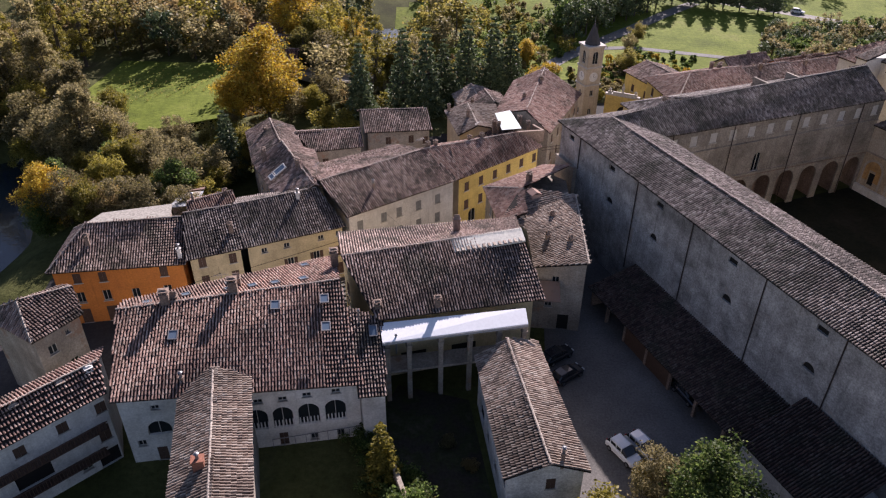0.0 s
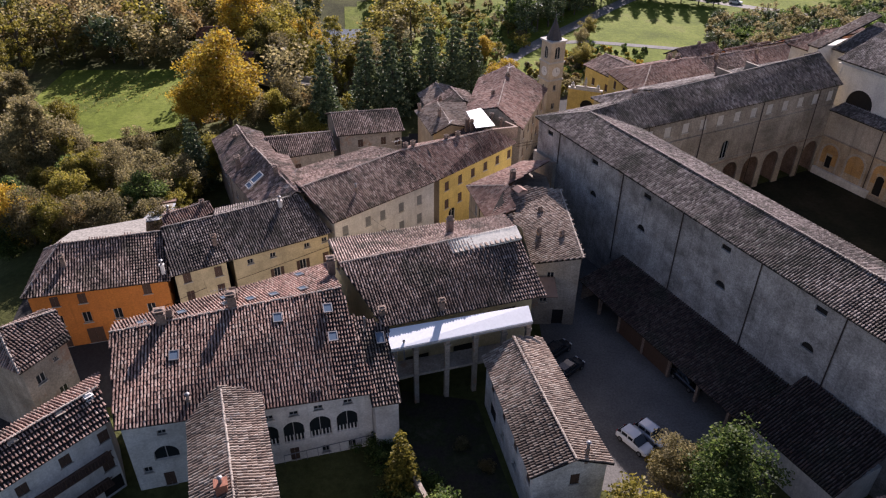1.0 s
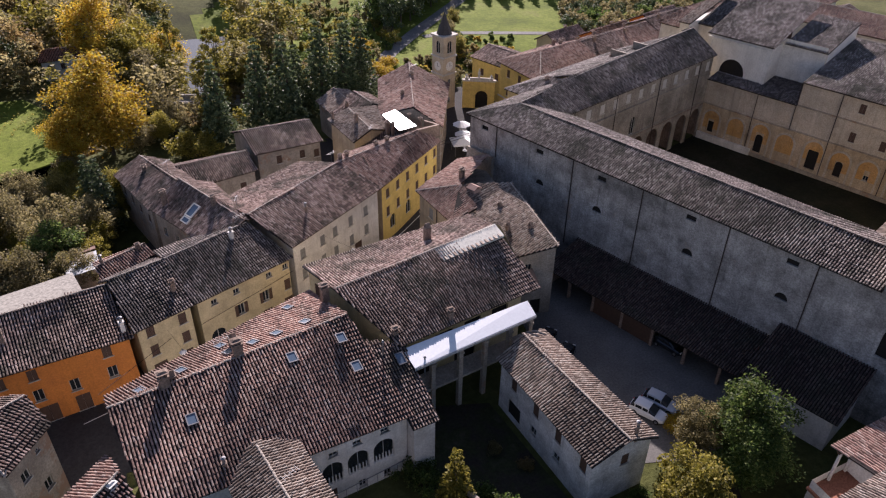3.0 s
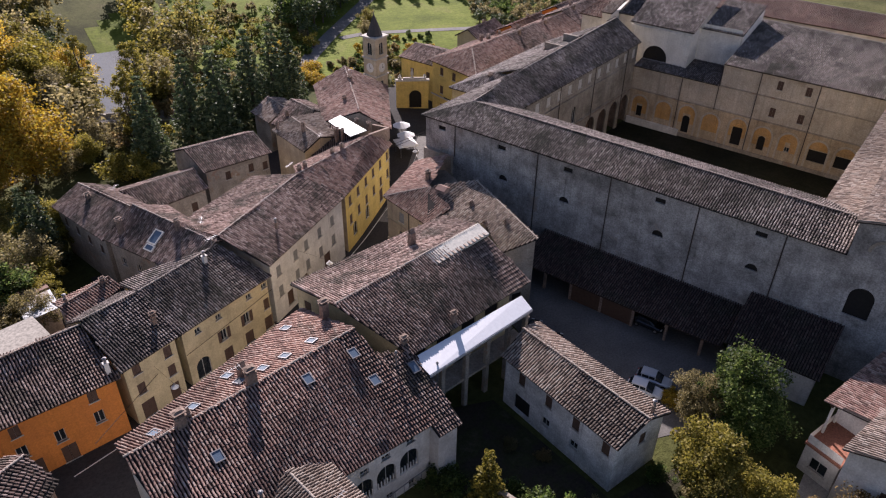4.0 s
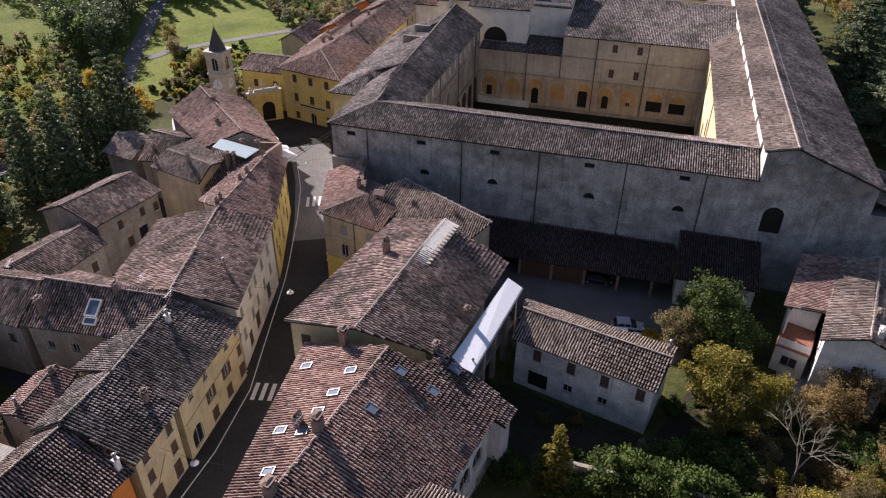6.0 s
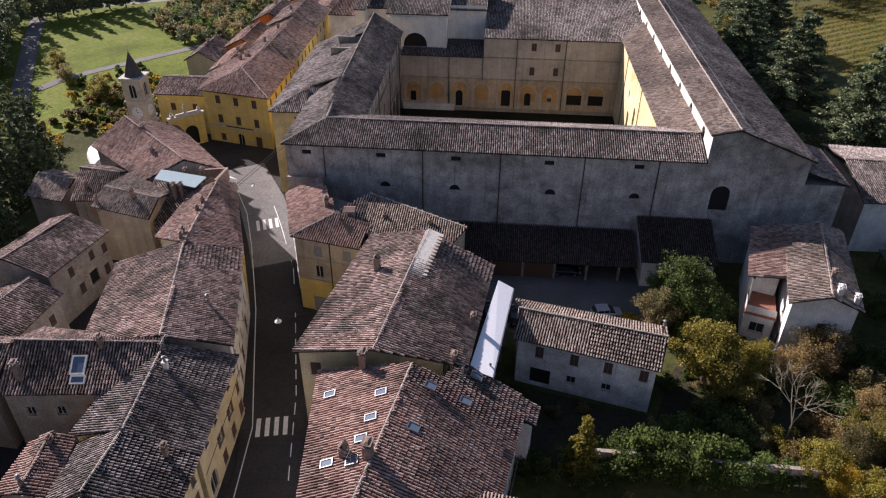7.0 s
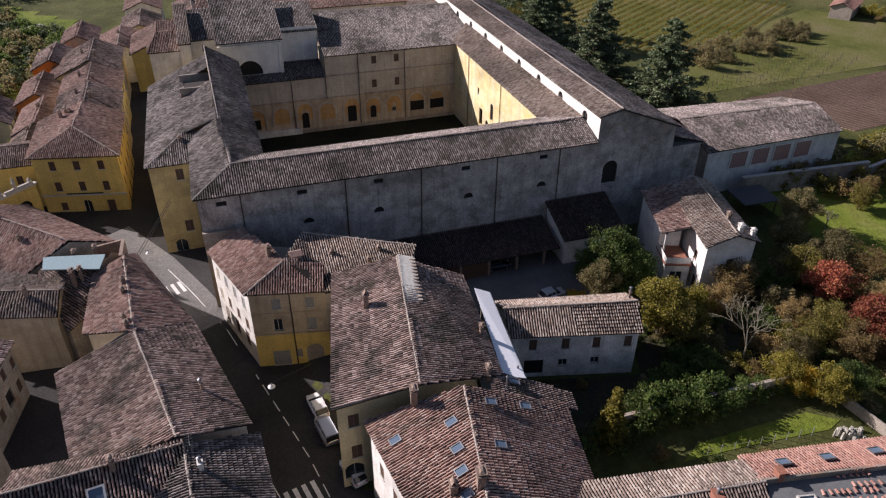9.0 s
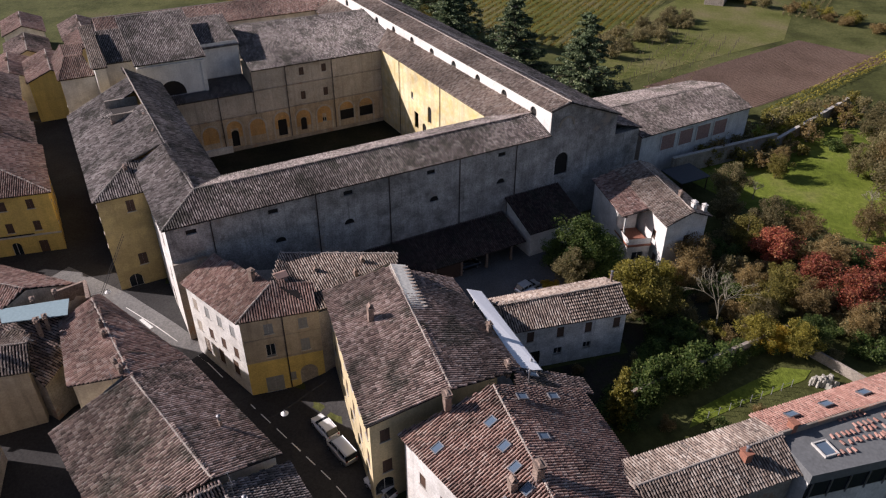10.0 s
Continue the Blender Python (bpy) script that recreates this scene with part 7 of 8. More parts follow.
for k, x, y, s in (("bush", 4.0, 35.5, 1.5), ("bush", 1.4, 38.4, 1.4), ("bush", 6.6, 33.6, 1.3), ("bush_o", 8.6, 30.2, 1.0), ("bush_l", 6.0, 28.0, 0.9), ("bush", 4.6, 31.0, 1.2), ("bush", -4.6, 45.6, 1.0), ("bush_b", 3.6, 26.6, 1.0), ("bush_b", 9.6, 23.0, 1.2), ("bush", 14.0, 22.4, 1.4),
                   ("bush_o", 17.0, 18.6, 1.5), ("bush", 22.6, 18.0, 1.4), ("bush_b", 22.0, 8.0, 1.6), ("bush_o", 20.0, 3.0, 1.6), ("bush", 16.0, -1.0, 1.7), ("bush_b", 9.0, 2.0, 1.6), ("bush_o", 4.0, 5.0, 1.6), ("bush", -1.5, 10.0, 1.4), ("bush_y", 19.0, 46.6, 0.8), ("bush", -9.2, 51.0, 0.9),
                   ("bush", -8.6, 50.6, 1.1), ("bush_b", -9.0, 41.0, 0.6), ("bush", -11.4, 35.0, 0.9), ("bush_b", -8.6, 29.0, 0.5), ("bush_b", 1.6, 48.0, 0.5), ("bush_o", -0.6, 51.0, 0.5), ("bush", 24, 21, 1.2), ("bush_o", 27, 14, 1.4), ("bush", 36, 17, 1.1)):
    plant(k, x, y, s)
# tall ivy and laurel along the garden wall
for i in range(19):
    t = i / 18
    plant("bush", -6.0 + 9.2 * t + TR.uniform(-0.3, 0.3), 46.4 - 27.2 * t + TR.uniform(-0.4, 0.4), TR.uniform(1.2, 1.5) if i < 11 else TR.uniform(0.7, 0.9), TR.uniform(1.6, 2.3) if 2 < i < 11 else TR.uniform(0.9, 1.5))
# cedars, olives and hedges to the east
for x, y, s in ((87.5, 19.0, 1.1), (101.1, 32.4, 1.13), (124, 44, 1.0), (138, 40, 1.1), (152, 46, 1.1), (116, 56, 0.9), (132, 60, 1.0)):
    plant("cedar", x, y, s * 1.12, s)
scatter(["bush_o"], [(118, 2), (128, 4), (158, -36), (150, -42), (130, -18)], 20, 1.0, 1.7, 4, 3)
woodland([(56, 10), (61, 4), (80, -40), (72, -48), (50, -8)], 44, 0.9, 1.7, 2.2, 4, 2.6, 1.7, "undergrowth", "mixed shrubs and saplings on the slope", 12, 0.4, [L_GREEN, L_OLIVE, L_OLIVE, L_LIME, L_BROWN])
scatter(["bush_b", "bush_l", "bush_o"], [(118, -92), (128, -100), (190, -70), (176, -60)], 16, 0.8, 1.6, 4, 5)
scatter(["green", "green2", "brown"], [(140, 40), (260, 0), (300, 120), (170, 130)], 40, 0.8, 1.3, 8, 6)
# riverside and the wooded valley
for k, x, y, s in (("yellow", -35.0, 139.3, 1.36), ("yellow", -41.5, 138.0, 0.75), ("green2", -30.4, 138.5, 0.7), ("lime", -26.0, 141.0, 0.7), ("green2", -23.5, 145.5, 0.6), ("poplar_y", -13.8, 152.4, 0.9), ("lime", -11.4, 162.6, 1.3), ("poplar_y", -17.0, 147.6, 0.7), ("lime", -22.4, 171.5, 1.35), ("green2", -27.4, 171.0, 1.2), ("lime", -25.2, 177.5, 1.4), ("poplar_y", -20.6, 177.6, 0.9), ("green2", -7.4, 166.0, 1.1), ("lime", -4.8, 174.0, 1.2), ("yellow", -22.0, 184.5, 1.0), ("green", -32.4, 172.6, 1.0), ("lime", -30, 181, 1.5), ("yellow", -36, 187, 1.3), ("lime", -27, 190, 1.5), ("yellow", -61.5, 98.5, 0.78), ("brown", -56, 97, 0.85), ("brown", -51, 95.5, 0.8), 
                   ("lime", -54.5, 112.3, 0.8), ("lime", -51, 110.4, 0.65), ("lime", -57.5, 114, 0.6), ("lime", -47, 108, 0.55), ("lime", -41.5, 107, 0.5), ("conifer", -36, 111.6, 0.85), ("conifer", -37.6, 115, 0.8), ("green", -34.6, 117, 0.7), ("bush_l", -21.8, 133.4, 2.0), ("bush_l", -19.4, 133.8, 1.6),
                   ("conifer", -15.8, 138.0, 1.12), ("conifer", -7.2, 141.4, 1.25), ("conifer", -2.6, 139.6, 1.3), ("conifer", 5.9, 146.0, 1.3), ("conifer", 11.6, 147.4, 1.3), ("conifer", 15.6, 149.4, 1.15), ("conifer", 1.2, 146.6, 1.0),
                   ("green2", -64, 118, 1.2), ("green2", -70, 123, 1.25), ("green2", -59, 120, 0.75), ("lime", -75, 121, 1.0), ("green2", -47, 119, 0.6), ("brown", -55, 122, 0.5), ("green", -42.5, 122.5, 0.6), ("bush_o", -30.5, 123, 1.2), ("bush_o", -36.5, 124, 1.4), ("green2", -52, 119, 0.55),
                   ("poplar", -62.9, 117.4, 0.80), ("green2", -78.3, 127.8, 1.25), ("green2", -70.0, 121.4, 1.00), ("green2", -60.4, 124.6, 0.75), ("poplar_y", -80.8, 143.6, 0.85), ("green2", -87.1, 142.1, 1.20), ("poplar", -72.4, 137.5, 0.85), ("lime", -67.8, 142.0, 0.90), ("poplar", -74, 134, 0.9), ("poplar", -70, 131, 0.8), ("poplar", -79, 140, 0.95), ("brown", -75, 126, 0.8), ("lime", -82, 133, 0.9), ("yellow", 22, 172, 0.5), ("bush_y", 24, 160, 1.6), ("bush_y", 27, 166, 1.5), ("green", 46, 168, 0.55), ("green", 60, 150, 0.4), ("green", 54.5, 190.5, 0.55), ("green2", 50.5, 184.0, 0.4)):
    plant(k, x, y, s)
scatter(["green2", "green2", "poplar", "green", "brown", "lime", "poplar_y"], [(-130, 130), (-88, 126), (-76, 124), (-70, 132), (-80, 142), (-82, 175), (-140, 200)], 60, 0.8, 1.2, 4.6, 21)
scatter(["bush_l", "lime", "bush_l", "bush", "lime", "green2", "ivy"], [(-62, 96), (-38, 94), (-34, 116), (-44, 122), (-62, 120), (-64, 112)], 52, 0.5, 0.9, 2.6, 22)
scatter(["bush_l", "bush", "bush_o", "bush_l"], [(-66, 120), (-40, 118), (-42, 142), (-50, 146), (-72, 142)], 40, 0.8, 1.4, 2.4, 29)
woodland([(-78, 176), (-56, 174), (-44, 164), (-38, 150), (-12, 152), (-4, 176), (8, 182), (4, 262), (-120, 290), (-110, 200)], 150, 0.9, 1.4, 5.2, 23)
woodland([(-40, 142), (0, 142), (16, 168), (-10, 182), (-44, 176)], 65, 0.8, 1.6, 3.2, 33, 2.6, 1.7, "undergrowth", "mixed shrubs and saplings on the slope", 12, 0.4, [L_GREEN, L_OLIVE, L_OLIVE, L_LIME, L_BROWN])
woodland([(84, 179), (90, 170), (124, 162), (160, 212), (108, 205), (96, 200)], 120, 0.7, 1.3, 3.2, 25, 3.8, 2.2, "olive_grove", "dense grey-green olive trees beside the lawn", 16, 0.4, [L_OLIVE, L_DARK, L_OLIVE, L_IVY])
for x, y, sc in ((76, 231, 0.8), (81.5, 229.5, 0.72), (86.5, 228.0, 0.85), (91, 226.8, 0.8), (95.5, 224.6, 0.75), (100.4, 222.4, 0.85), (104, 219.4, 0.7)):
    plant("cedar", x, y, sc * 0.62, sc * 0.9)
woodland([(36, 190), (44, 198), (58, 212), (72, 228), (60, 240), (46, 224), (36, 208)], 40, 0.9, 1.3, 4.0, 52, 10.5, 3.6, "woodland", "dark green trees along the valley road", 24, 0.6, [L_DARK, L_DARK, L_IVY])
woodland([(18, 160), (27, 172), (38, 186), (34, 222), (14, 230), (9, 190), (10, 165)], 72, 0.5, 1.5, 3.0, 53, 2.8, 1.8, "undergrowth", "mixed shrubs and saplings on the slope", 12, 0.4, [L_GREEN, L_IVY, L_LIME, L_OLIVE, L_IVY])
woodland([(28, 150), (44, 176), (50, 182), (66, 176), (60, 164), (44, 158)], 60, 0.35, 0.8, 2.0, 54, 2.4, 1.6, "undergrowth", "mixed shrubs and saplings on the slope", 12, 0.34, [L_IVY, L_LIME, L_YELLOW, L_IVY])
woodland([(40, 250), (78, 246), (140, 244), (220, 215), (240, 320), (0, 340), (8, 270), (40, 262)], 100, 1.0, 1.6, 6, 26)
woodland([(34, 148), (52, 150), (50, 172), (30, 168)], 33, 0.5, 1.0, 2.3, 27, 2.6, 1.7, "undergrowth", "mixed shrubs and saplings on the slope", 12, 0.4, [L_GREEN, L_OLIVE, L_OLIVE, L_LIME, L_BROWN])
woodland([(-250, 150), (-128, 130), (-140, 330), (-300, 320)], 68, 1.1, 1.6, 8, 28)
# thick growth at the garden's end
scatter(["bush", "bush_o", "bush_o", "bush_b"], [(3, 22), (12, 26), (20, 22), (26, 12), (14, 0), (-2, 2), (-2, 14)], 34, 0.6, 1.2, 2.0, 42)
scatter(["green2", "bush_o", "brown", "bush"], [(30, -16), (60, -26), (64, -60), (20, -50)], 26, 0.7, 1.2, 4.0, 43)
scatter(["bush_o", "bush", "bush_b"], [(-6, 46), (4, 40), (14, 44), (18, 30), (4, 22), (1, 30)], 30, 0.45, 0.8, 1.8, 44)


def bare_tree(x, y, h, seed):
    rnd = random.Random(seed)
    g = []

    def grow(p, d, l, r, n):
        q = p + d * l
        g.append(tube(p, q, r, 5, r * 0.7))
        if n == 0:
            return
        for _ in range(3):
            v = (d + Vector((rnd.uniform(-1, 1), rnd.uniform(-1, 1), rnd.uniform(-0.45, 0.6))) * 0.8).normalized()
            grow(q, v, l * rnd.uniform(0.6, 0.85), r * 0.62, n - 1)
    grow(Vector((x, y, -0.2)), Vector((0.1, 0, 1)).normalized(), h * 0.26, 0.13, 5)
    ob = thing("bare_tree", (x, y, 0), "pale bare-branched garden tree", "tree")
    part("trunk", merge(*g), m_plain("pale_bark", (0.25, 0.225, 0.16), 0.9) if "pale_bark" not in bpy.data.materials else bpy.data.materials["pale_bark"], ob)
    return ob


bare_tree(6.4, 27.0, 11.0, 5)
bare_tree(40, 2.5, 4.5, 9)
bare_tree(33, -16, 5.0, 12)


def vine_rows(name, label, origin, along, across, rows_n, length, gap, mats, size=0.3, dens=2.2, h=1.2, seed=3):
    """Rows of leafy vines, one stretch of leaves after another."""
    rng = np.random.default_rng(seed)
    o, a, b = Vector(origin), Vector(along).normalized(), Vector(across).normalized()
    cl = []
    for i in range(rows_n):
        for t in np.arange(0, length, 1.0 / dens * 1.6):
            p = o + b * (i * gap) + a * float(t)
            cl.append((p.x, p.y, gz(p.x, p.y) + h * 0.6, 0.55))
    me = crown_mesh(name, cl, 11, size, mats, rng, 1.0)
    tagged(new(name, me), label, "vineyard", kind="stuff")


VINE = m_leaf("vine_leaves", [(0.09, 0.10, 0.015), (0.17, 0.165, 0.02), (0.27, 0.21, 0.03), (0.32, 0.16, 0.04)])
vine_rows("vineyard_rows", "autumn vineyard rows turning yellow and green", (122, 2, 0), (0.80, -0.60, 0), (0.60, 0.80, 0), 24, 78, 2.9, VINE, 0.34, 2.6, 1.3)
vine_rows("young_vines", "rows of young vines on the grass", (-77, 141, 0), (0.30, 0.95, 0), (0.95, -0.30, 0), 12, 32, 2.7, L_GREEN, 0.26, 1.0, 0.7)
vine_rows("orchard_rows", "rows of young trees on the grass", (103, 4, 0), (0.78, -0.62, 0), (-0.62, -0.78, 0), 5, 48, 4.0, L_OLIVE, 0.3, 0.5, 1.0)
vine_rows("field_edge_vines", "low row of yellow vines along the field edge", (77, -21, 0), (0.52, -0.85, 0), (-0.8, -0.5, 0), 3, 70, 1.6, L_LIME, 0.4, 1.4, 0.9)
vine_rows("kitchen_garden", "rows of green vegetables", (38, 150, 0), (0.5, 0.86, 0), (0.86, -0.5, 0), 6, 14, 1.8, L_GREEN, 0.3, 1.2, 0.5)
vine_rows("garden_vines", "rows of young green vines below the lane", (46, 166, 0), (0.62, 0.78, 0), (0.78, -0.62, 0), 6, 13, 2.2, L_IVY, 0.3, 1.1, 1.0)
g = []
for i in range(7):
    for k in range(17):
        x, y = 104 + 0.78 * k * 3.0 - 0.62 * i * 3.6 + TR.uniform(-0.2, 0.2), 4 - 0.62 * k * 3.0 - 0.78 * i * 3.6 + TR.uniform(-0.2, 0.2)
        if (x - 97.6) * -0.9 + (y + 0.5) * -0.44 < -2.0:
            g.append(tube((x, y, gz(x, y) - 0.3), (x + 0.03, y, gz(x, y) + 1.5), 0.07, 5, 0.06))
m_ = merge(*g)
tagged(new("orchard_stakes", mesh_of("orchard_stakes", m_[0], m_[1], BARK)), "grey wooden stakes standing in rows on the grass", "stakes", kind="stuff")
vine_rows("vegetable_rows", "blue-green vegetable rows beyond the field", (146, -80, 0), (0.75, -0.66, 0), (0.66, 0.75, 0), 6, 40, 2.2, L_OLIVE, 0.4, 1.2, 0.6)

# ---- cars, walls, street things ----
def m_car(name, col, rough=0.25, metal=0.3):
    m, nt, b = mat_base(name, rough)
    b.inputs["Base Color"].default_value = (*col, 1)
    b.inputs["Metallic"].default_value = metal
    b.inputs["Coat Weight"].default_value = 0.6
    return m


RUBBER = m_plain("tyre_rubber", (0.02, 0.02, 0.02), 0.9)
RIM = m_plain("wheel_rim", (0.35, 0.35, 0.36), 0.35, 0.8)
LAMP = m_plain("lamp_glass", (0.6, 0.6, 0.58), 0.2)
REDL = m_plain("tail_lamp", (0.35, 0.02, 0.02), 0.3)


def loft(sections):
    """A closed body through rings of equal length."""
    n = len(sections[0])
    V = [v for s in sections for v in s]
    F = [(k * n + i, k * n + (i + 1) % n, (k + 1) * n + (i + 1) % n, (k + 1) * n + i) for k in range(len(sections) - 1) for i in range(n)]
    return V, F + [tuple(range(n - 1, -1, -1)), tuple((len(sections) - 1) * n + i for i in range(n))]


def car(name, label, x, y, heading, paint, l=4.1, w=1.72, h=1.48, van=False, z=0.02):
    ob = thing(name, (x, y, z), label, "car", "parked cars")
    a = radians(heading)

    def place(geo):
        return [(x + v[0] * math.cos(a) - v[1] * math.sin(a), y + v[0] * math.sin(a) + v[1] * math.cos(a), v[2] + z) for v in geo[0]], geo[1]

    def ring(px, hw, z0, z1):
        r = 0.1
        return [(px, -hw + r, z0), (px, hw - r, z0), (px, hw, z0 + r), (px, hw, z1 - r * 1.4), (px, hw - r * 1.4, z1), (px, -hw + r * 1.4, z1), (px, -hw, z1 - r * 1.4), (px, -hw, z0 + r)]
    k = w / 2
    belt = 0.92 if not van else 1.05
    low = loft([ring(-l / 2, k * 0.8, 0.4, belt - 0.15), ring(-l / 2 + 0.15, k * 0.96, 0.25, belt), ring(-l * 0.2, k, 0.22, belt + 0.02), ring(l * 0.18, k, 0.22, belt), ring(l * 0.42, k * 0.95, 0.25, belt - 0.14), ring(l / 2, k * 0.78, 0.38, belt - 0.28)])
    part("body", place(low), paint, ob)
    c0, c1, c2, c3 = (-l * 0.46, -l * 0.36, l * 0.06, l * 0.24) if not van else (-l * 0.49, -l * 0.47, l * 0.2, l * 0.34)
    cab = loft([ring(c0, k * 0.88, belt - 0.06, belt + 0.1), ring(c1, k * 0.8, belt - 0.06, h - 0.05), ring((c1 + c2) / 2, k * 0.8, belt - 0.06, h), ring(c2, k * 0.8, belt - 0.06, h - 0.05), ring(c3, k * 0.88, belt - 0.06, belt + 0.1)])
    part("glasshouse", place(cab), GLASS, ob)
    part("roof", place(loft([ring(c1 - 0.02, k * 0.79, h - 0.1, h + 0.0), ring((c1 + c2) / 2, k * 0.8, h - 0.1, h + 0.04), ring(c2 - 0.05, k * 0.79, h - 0.1, h + 0.0)])), paint, ob)
    for px in (c1 + 0.12, (c1 + c2) / 2 + 0.1, c2 - 0.05):
        part("pillar", place(merge(*[box((px, s * k * 0.83, belt - 0.02), 0.09, 0.08, h - belt - 0.04) for s in (-1, 1)])), paint, ob)
    for s in (-1, 1):
        for px in (-l * 0.31, l * 0.31):
            wy = s * (k - 0.08)
            wh = part("wheel", place(tube((px, wy - 0.11, 0.31), (px, wy + 0.11, 0.31), 0.31, 14)), RUBBER, ob)
            part("rim", place(tube((px, wy + s * 0.1, 0.31), (px, wy + s * 0.125, 0.31), 0.19, 10)), RIM, wh)
        part("headlight", place(box((l * 0.475, s * k * 0.6, belt - 0.34), 0.14, 0.36, 0.16)), LAMP, ob)
        part("tail_light", place(box((-l * 0.485, s * k * 0.68, belt - 0.3), 0.1, 0.2, 0.26)), REDL, ob)
    return ob


C_WHITE, C_SILVER, C_DARK, C_GREY = m_car("paint_white", (0.72, 0.72, 0.72), 0.3, 0.0), m_car("paint_silver", (0.5, 0.52, 0.55), 0.3, 0.6), m_car("paint_dark", (0.02, 0.022, 0.028)), m_car("paint_grey", (0.12, 0.125, 0.13))
car("hatchback", "silver hatchback parked in the yard", 19.6, 50.0, -60, C_SILVER)
car("hatchback", "white hatchback parked in the yard", 17.5, 49.4, -60, C_WHITE)
car("estate_car", "dark car parked by the tall house", 12.9, 64.3, 35, C_DARK, 4.4)
car("estate_car", "dark car parked by the tall house", 13.6, 61.0, 35, C_DARK, 4.3)
car("hatchback", "dark car under the lean-to", *M(33, -4.5).xy, -70, C_GREY)
car("hatchback", "dark car beside the lean-to", *M(41, -4.8).xy, -70, C_DARK)
car("hatchback", "white car parked along the street", -1.7, 80.2, 30, C_WHITE, 4.2, 1.75, 1.5, z=gz(-1.7, 80.2) + 0.05)
car("van", "pale grey van parked along the street", -5.7, 78.4, 30, C_SILVER, 4.4, 1.8, 1.85, True, gz(-5.7, 78.4) + 0.05)
car("hatchback", "white car parked by the crossing", -11.6, 74.5, 35, C_WHITE, z=gz(-11.6, 74.5) + 0.05)
for x, y, pt, nm in ((101, 229.2, C_WHITE, "white"), (106.6, 225.8, C_SILVER, "silver"), (112.4, 221.4, C_WHITE, "white")):
    car("hatchback", nm + " car standing on the pale valley road", x, y, -38, pt, z=gz(x, y) + 0.12)
tn = thing("tunnel_tent", (24, 143, 0), "white plastic tunnel tent behind the houses", "tent")
V, F = [], []
for k, t in enumerate(np.linspace(0, 7.0, 6)):
    for a in np.linspace(0, math.pi, 9):
        V.append((22.0 + t * 0.55 + 2.2 * math.cos(a) * 0.83, 142.0 + t * 0.83 - 2.2 * math.cos(a) * 0.55, 2.6 * math.sin(a)))
for k in range(5):
    F += [(k * 9 + i, k * 9 + i + 1, (k + 1) * 9 + i + 1, (k + 1) * 9 + i) for i in range(8)]
part("cover", (V, F + [tuple(range(8, -1, -1)), tuple(45 + i for i in range(9))]), SHEET, tn)

# painted lines
LN = thing("road_marking", (0, 90, 0), "white painted edge lines and crossings", "road marking", kind="structure")


def stripe(p, q, w=0.12, z=0.006):
    p, q = Vector(p), Vector(q)
    d = (q - p).normalized()
    n = Vector((-d.y, d.x)) * w / 2
    V = [(v.x, v.y, float(street_z(c.x)) + 0.12 + z) for v, c in ((p - n, p), (q - n, q), (q + n, q), (p + n, p))]
    return slab([Vector(v) for v in V], 0.01)


left = [(-40, 71.8), (-24.0, 77.2), (-15.6, 81.3), (-7.2, 87.5), (2.2, 94.4), (14.7, 104.6), (21.5, 110.6), (28.0, 118.1)]
right = [(-20.0, 73.4), (-9.3, 79.8), (-2.3, 84.7), (6.1, 90.6), (12.8, 95.5), (20.6, 103.1), (25.3, 107.9)]
for line in (left, right):
    g = []
    for p, q in zip(line, line[1:]):
        p, q = Vector(p), Vector(q)
        n = max(1, int((q - p).length / 2.6))
        solid = line is left or p.x > 3
        for i in range(n):
            g.append(stripe(p.lerp(q, i / n), p.lerp(q, (i + (1.0 if solid else 0.62)) / n)))
    part("edge_line", merge(*g), PAINT, LN)
for c, dirn, n in (((-14.6, 79.4), (0.84, 0.54), 4), ((20.3, 105.6), (0.76, 0.65), 4)):
    c, dv = Vector(c), Vector(dirn).normalized()
    nv = Vector((-dv.y, dv.x))
    for i in range(n):
        o = c + nv * ((i - (n - 1) / 2) * 1.0)
        part("crossing_bar", stripe(tuple(o - dv * 1.4), tuple(o + dv * 1.4), 0.5, 0.007), PAINT, LN)


def street_lamp(x, y, z, ax, ay):
    """A lamp hung over the street from a wire."""
    ob = thing("street_lamp", (x, y, z), "white street lamp hung on a wire", "street lamp", "street lamps")
    part("shade", tube((x, y, z), (x, y, z + 0.28), 0.42, 14, 0.12), m_plain("lamp_white", (0.75, 0.75, 0.73), 0.4), ob)
    part("neck", tube((x, y, z + 0.28), (x, y, z + 0.5), 0.08, 8), METAL, ob)
    part("wire", merge(tube((x - ax, y - ay, z + 0.9), (x, y, z + 0.5), 0.012, 4), tube((x, y, z + 0.5), (x + ax, y + ay, z + 0.9), 0.012, 4)), DARKIN, ob)


street_lamp(-5.6, 84.0, 5.8, -3.4, 4.6)
street_lamp(-28.5, 73.2, 4.6, -1.2, 3.4)
street_lamp(21.5, 108.2, 5.0, -3.0, 4.0)
cab = thing("street_cables", (24, 112, 6), "black cables slung across the street", "cable")
for dz in (0.0, 0.5):
    part("cable", tube((16.5, 107.5, 7.2 + dz), (28.5, 106.5, 9.5 + dz), 0.035, 5), DARKIN, cab)
cab2 = thing("street_cables", (-25, 75, 6), "thin black cables along the house fronts", "cable")
part("cable", merge(tube((-26, 77.9, 4.2), (-19, 80.8, 4.9), 0.03, 4), tube((-19, 80.8, 4.9), (-13.8, 83.4, 5.2), 0.03, 4), tube((-37, 68.0, 6.0), (-29.5, 76.4, 4.4), 0.03, 4)), DARKIN, cab2)


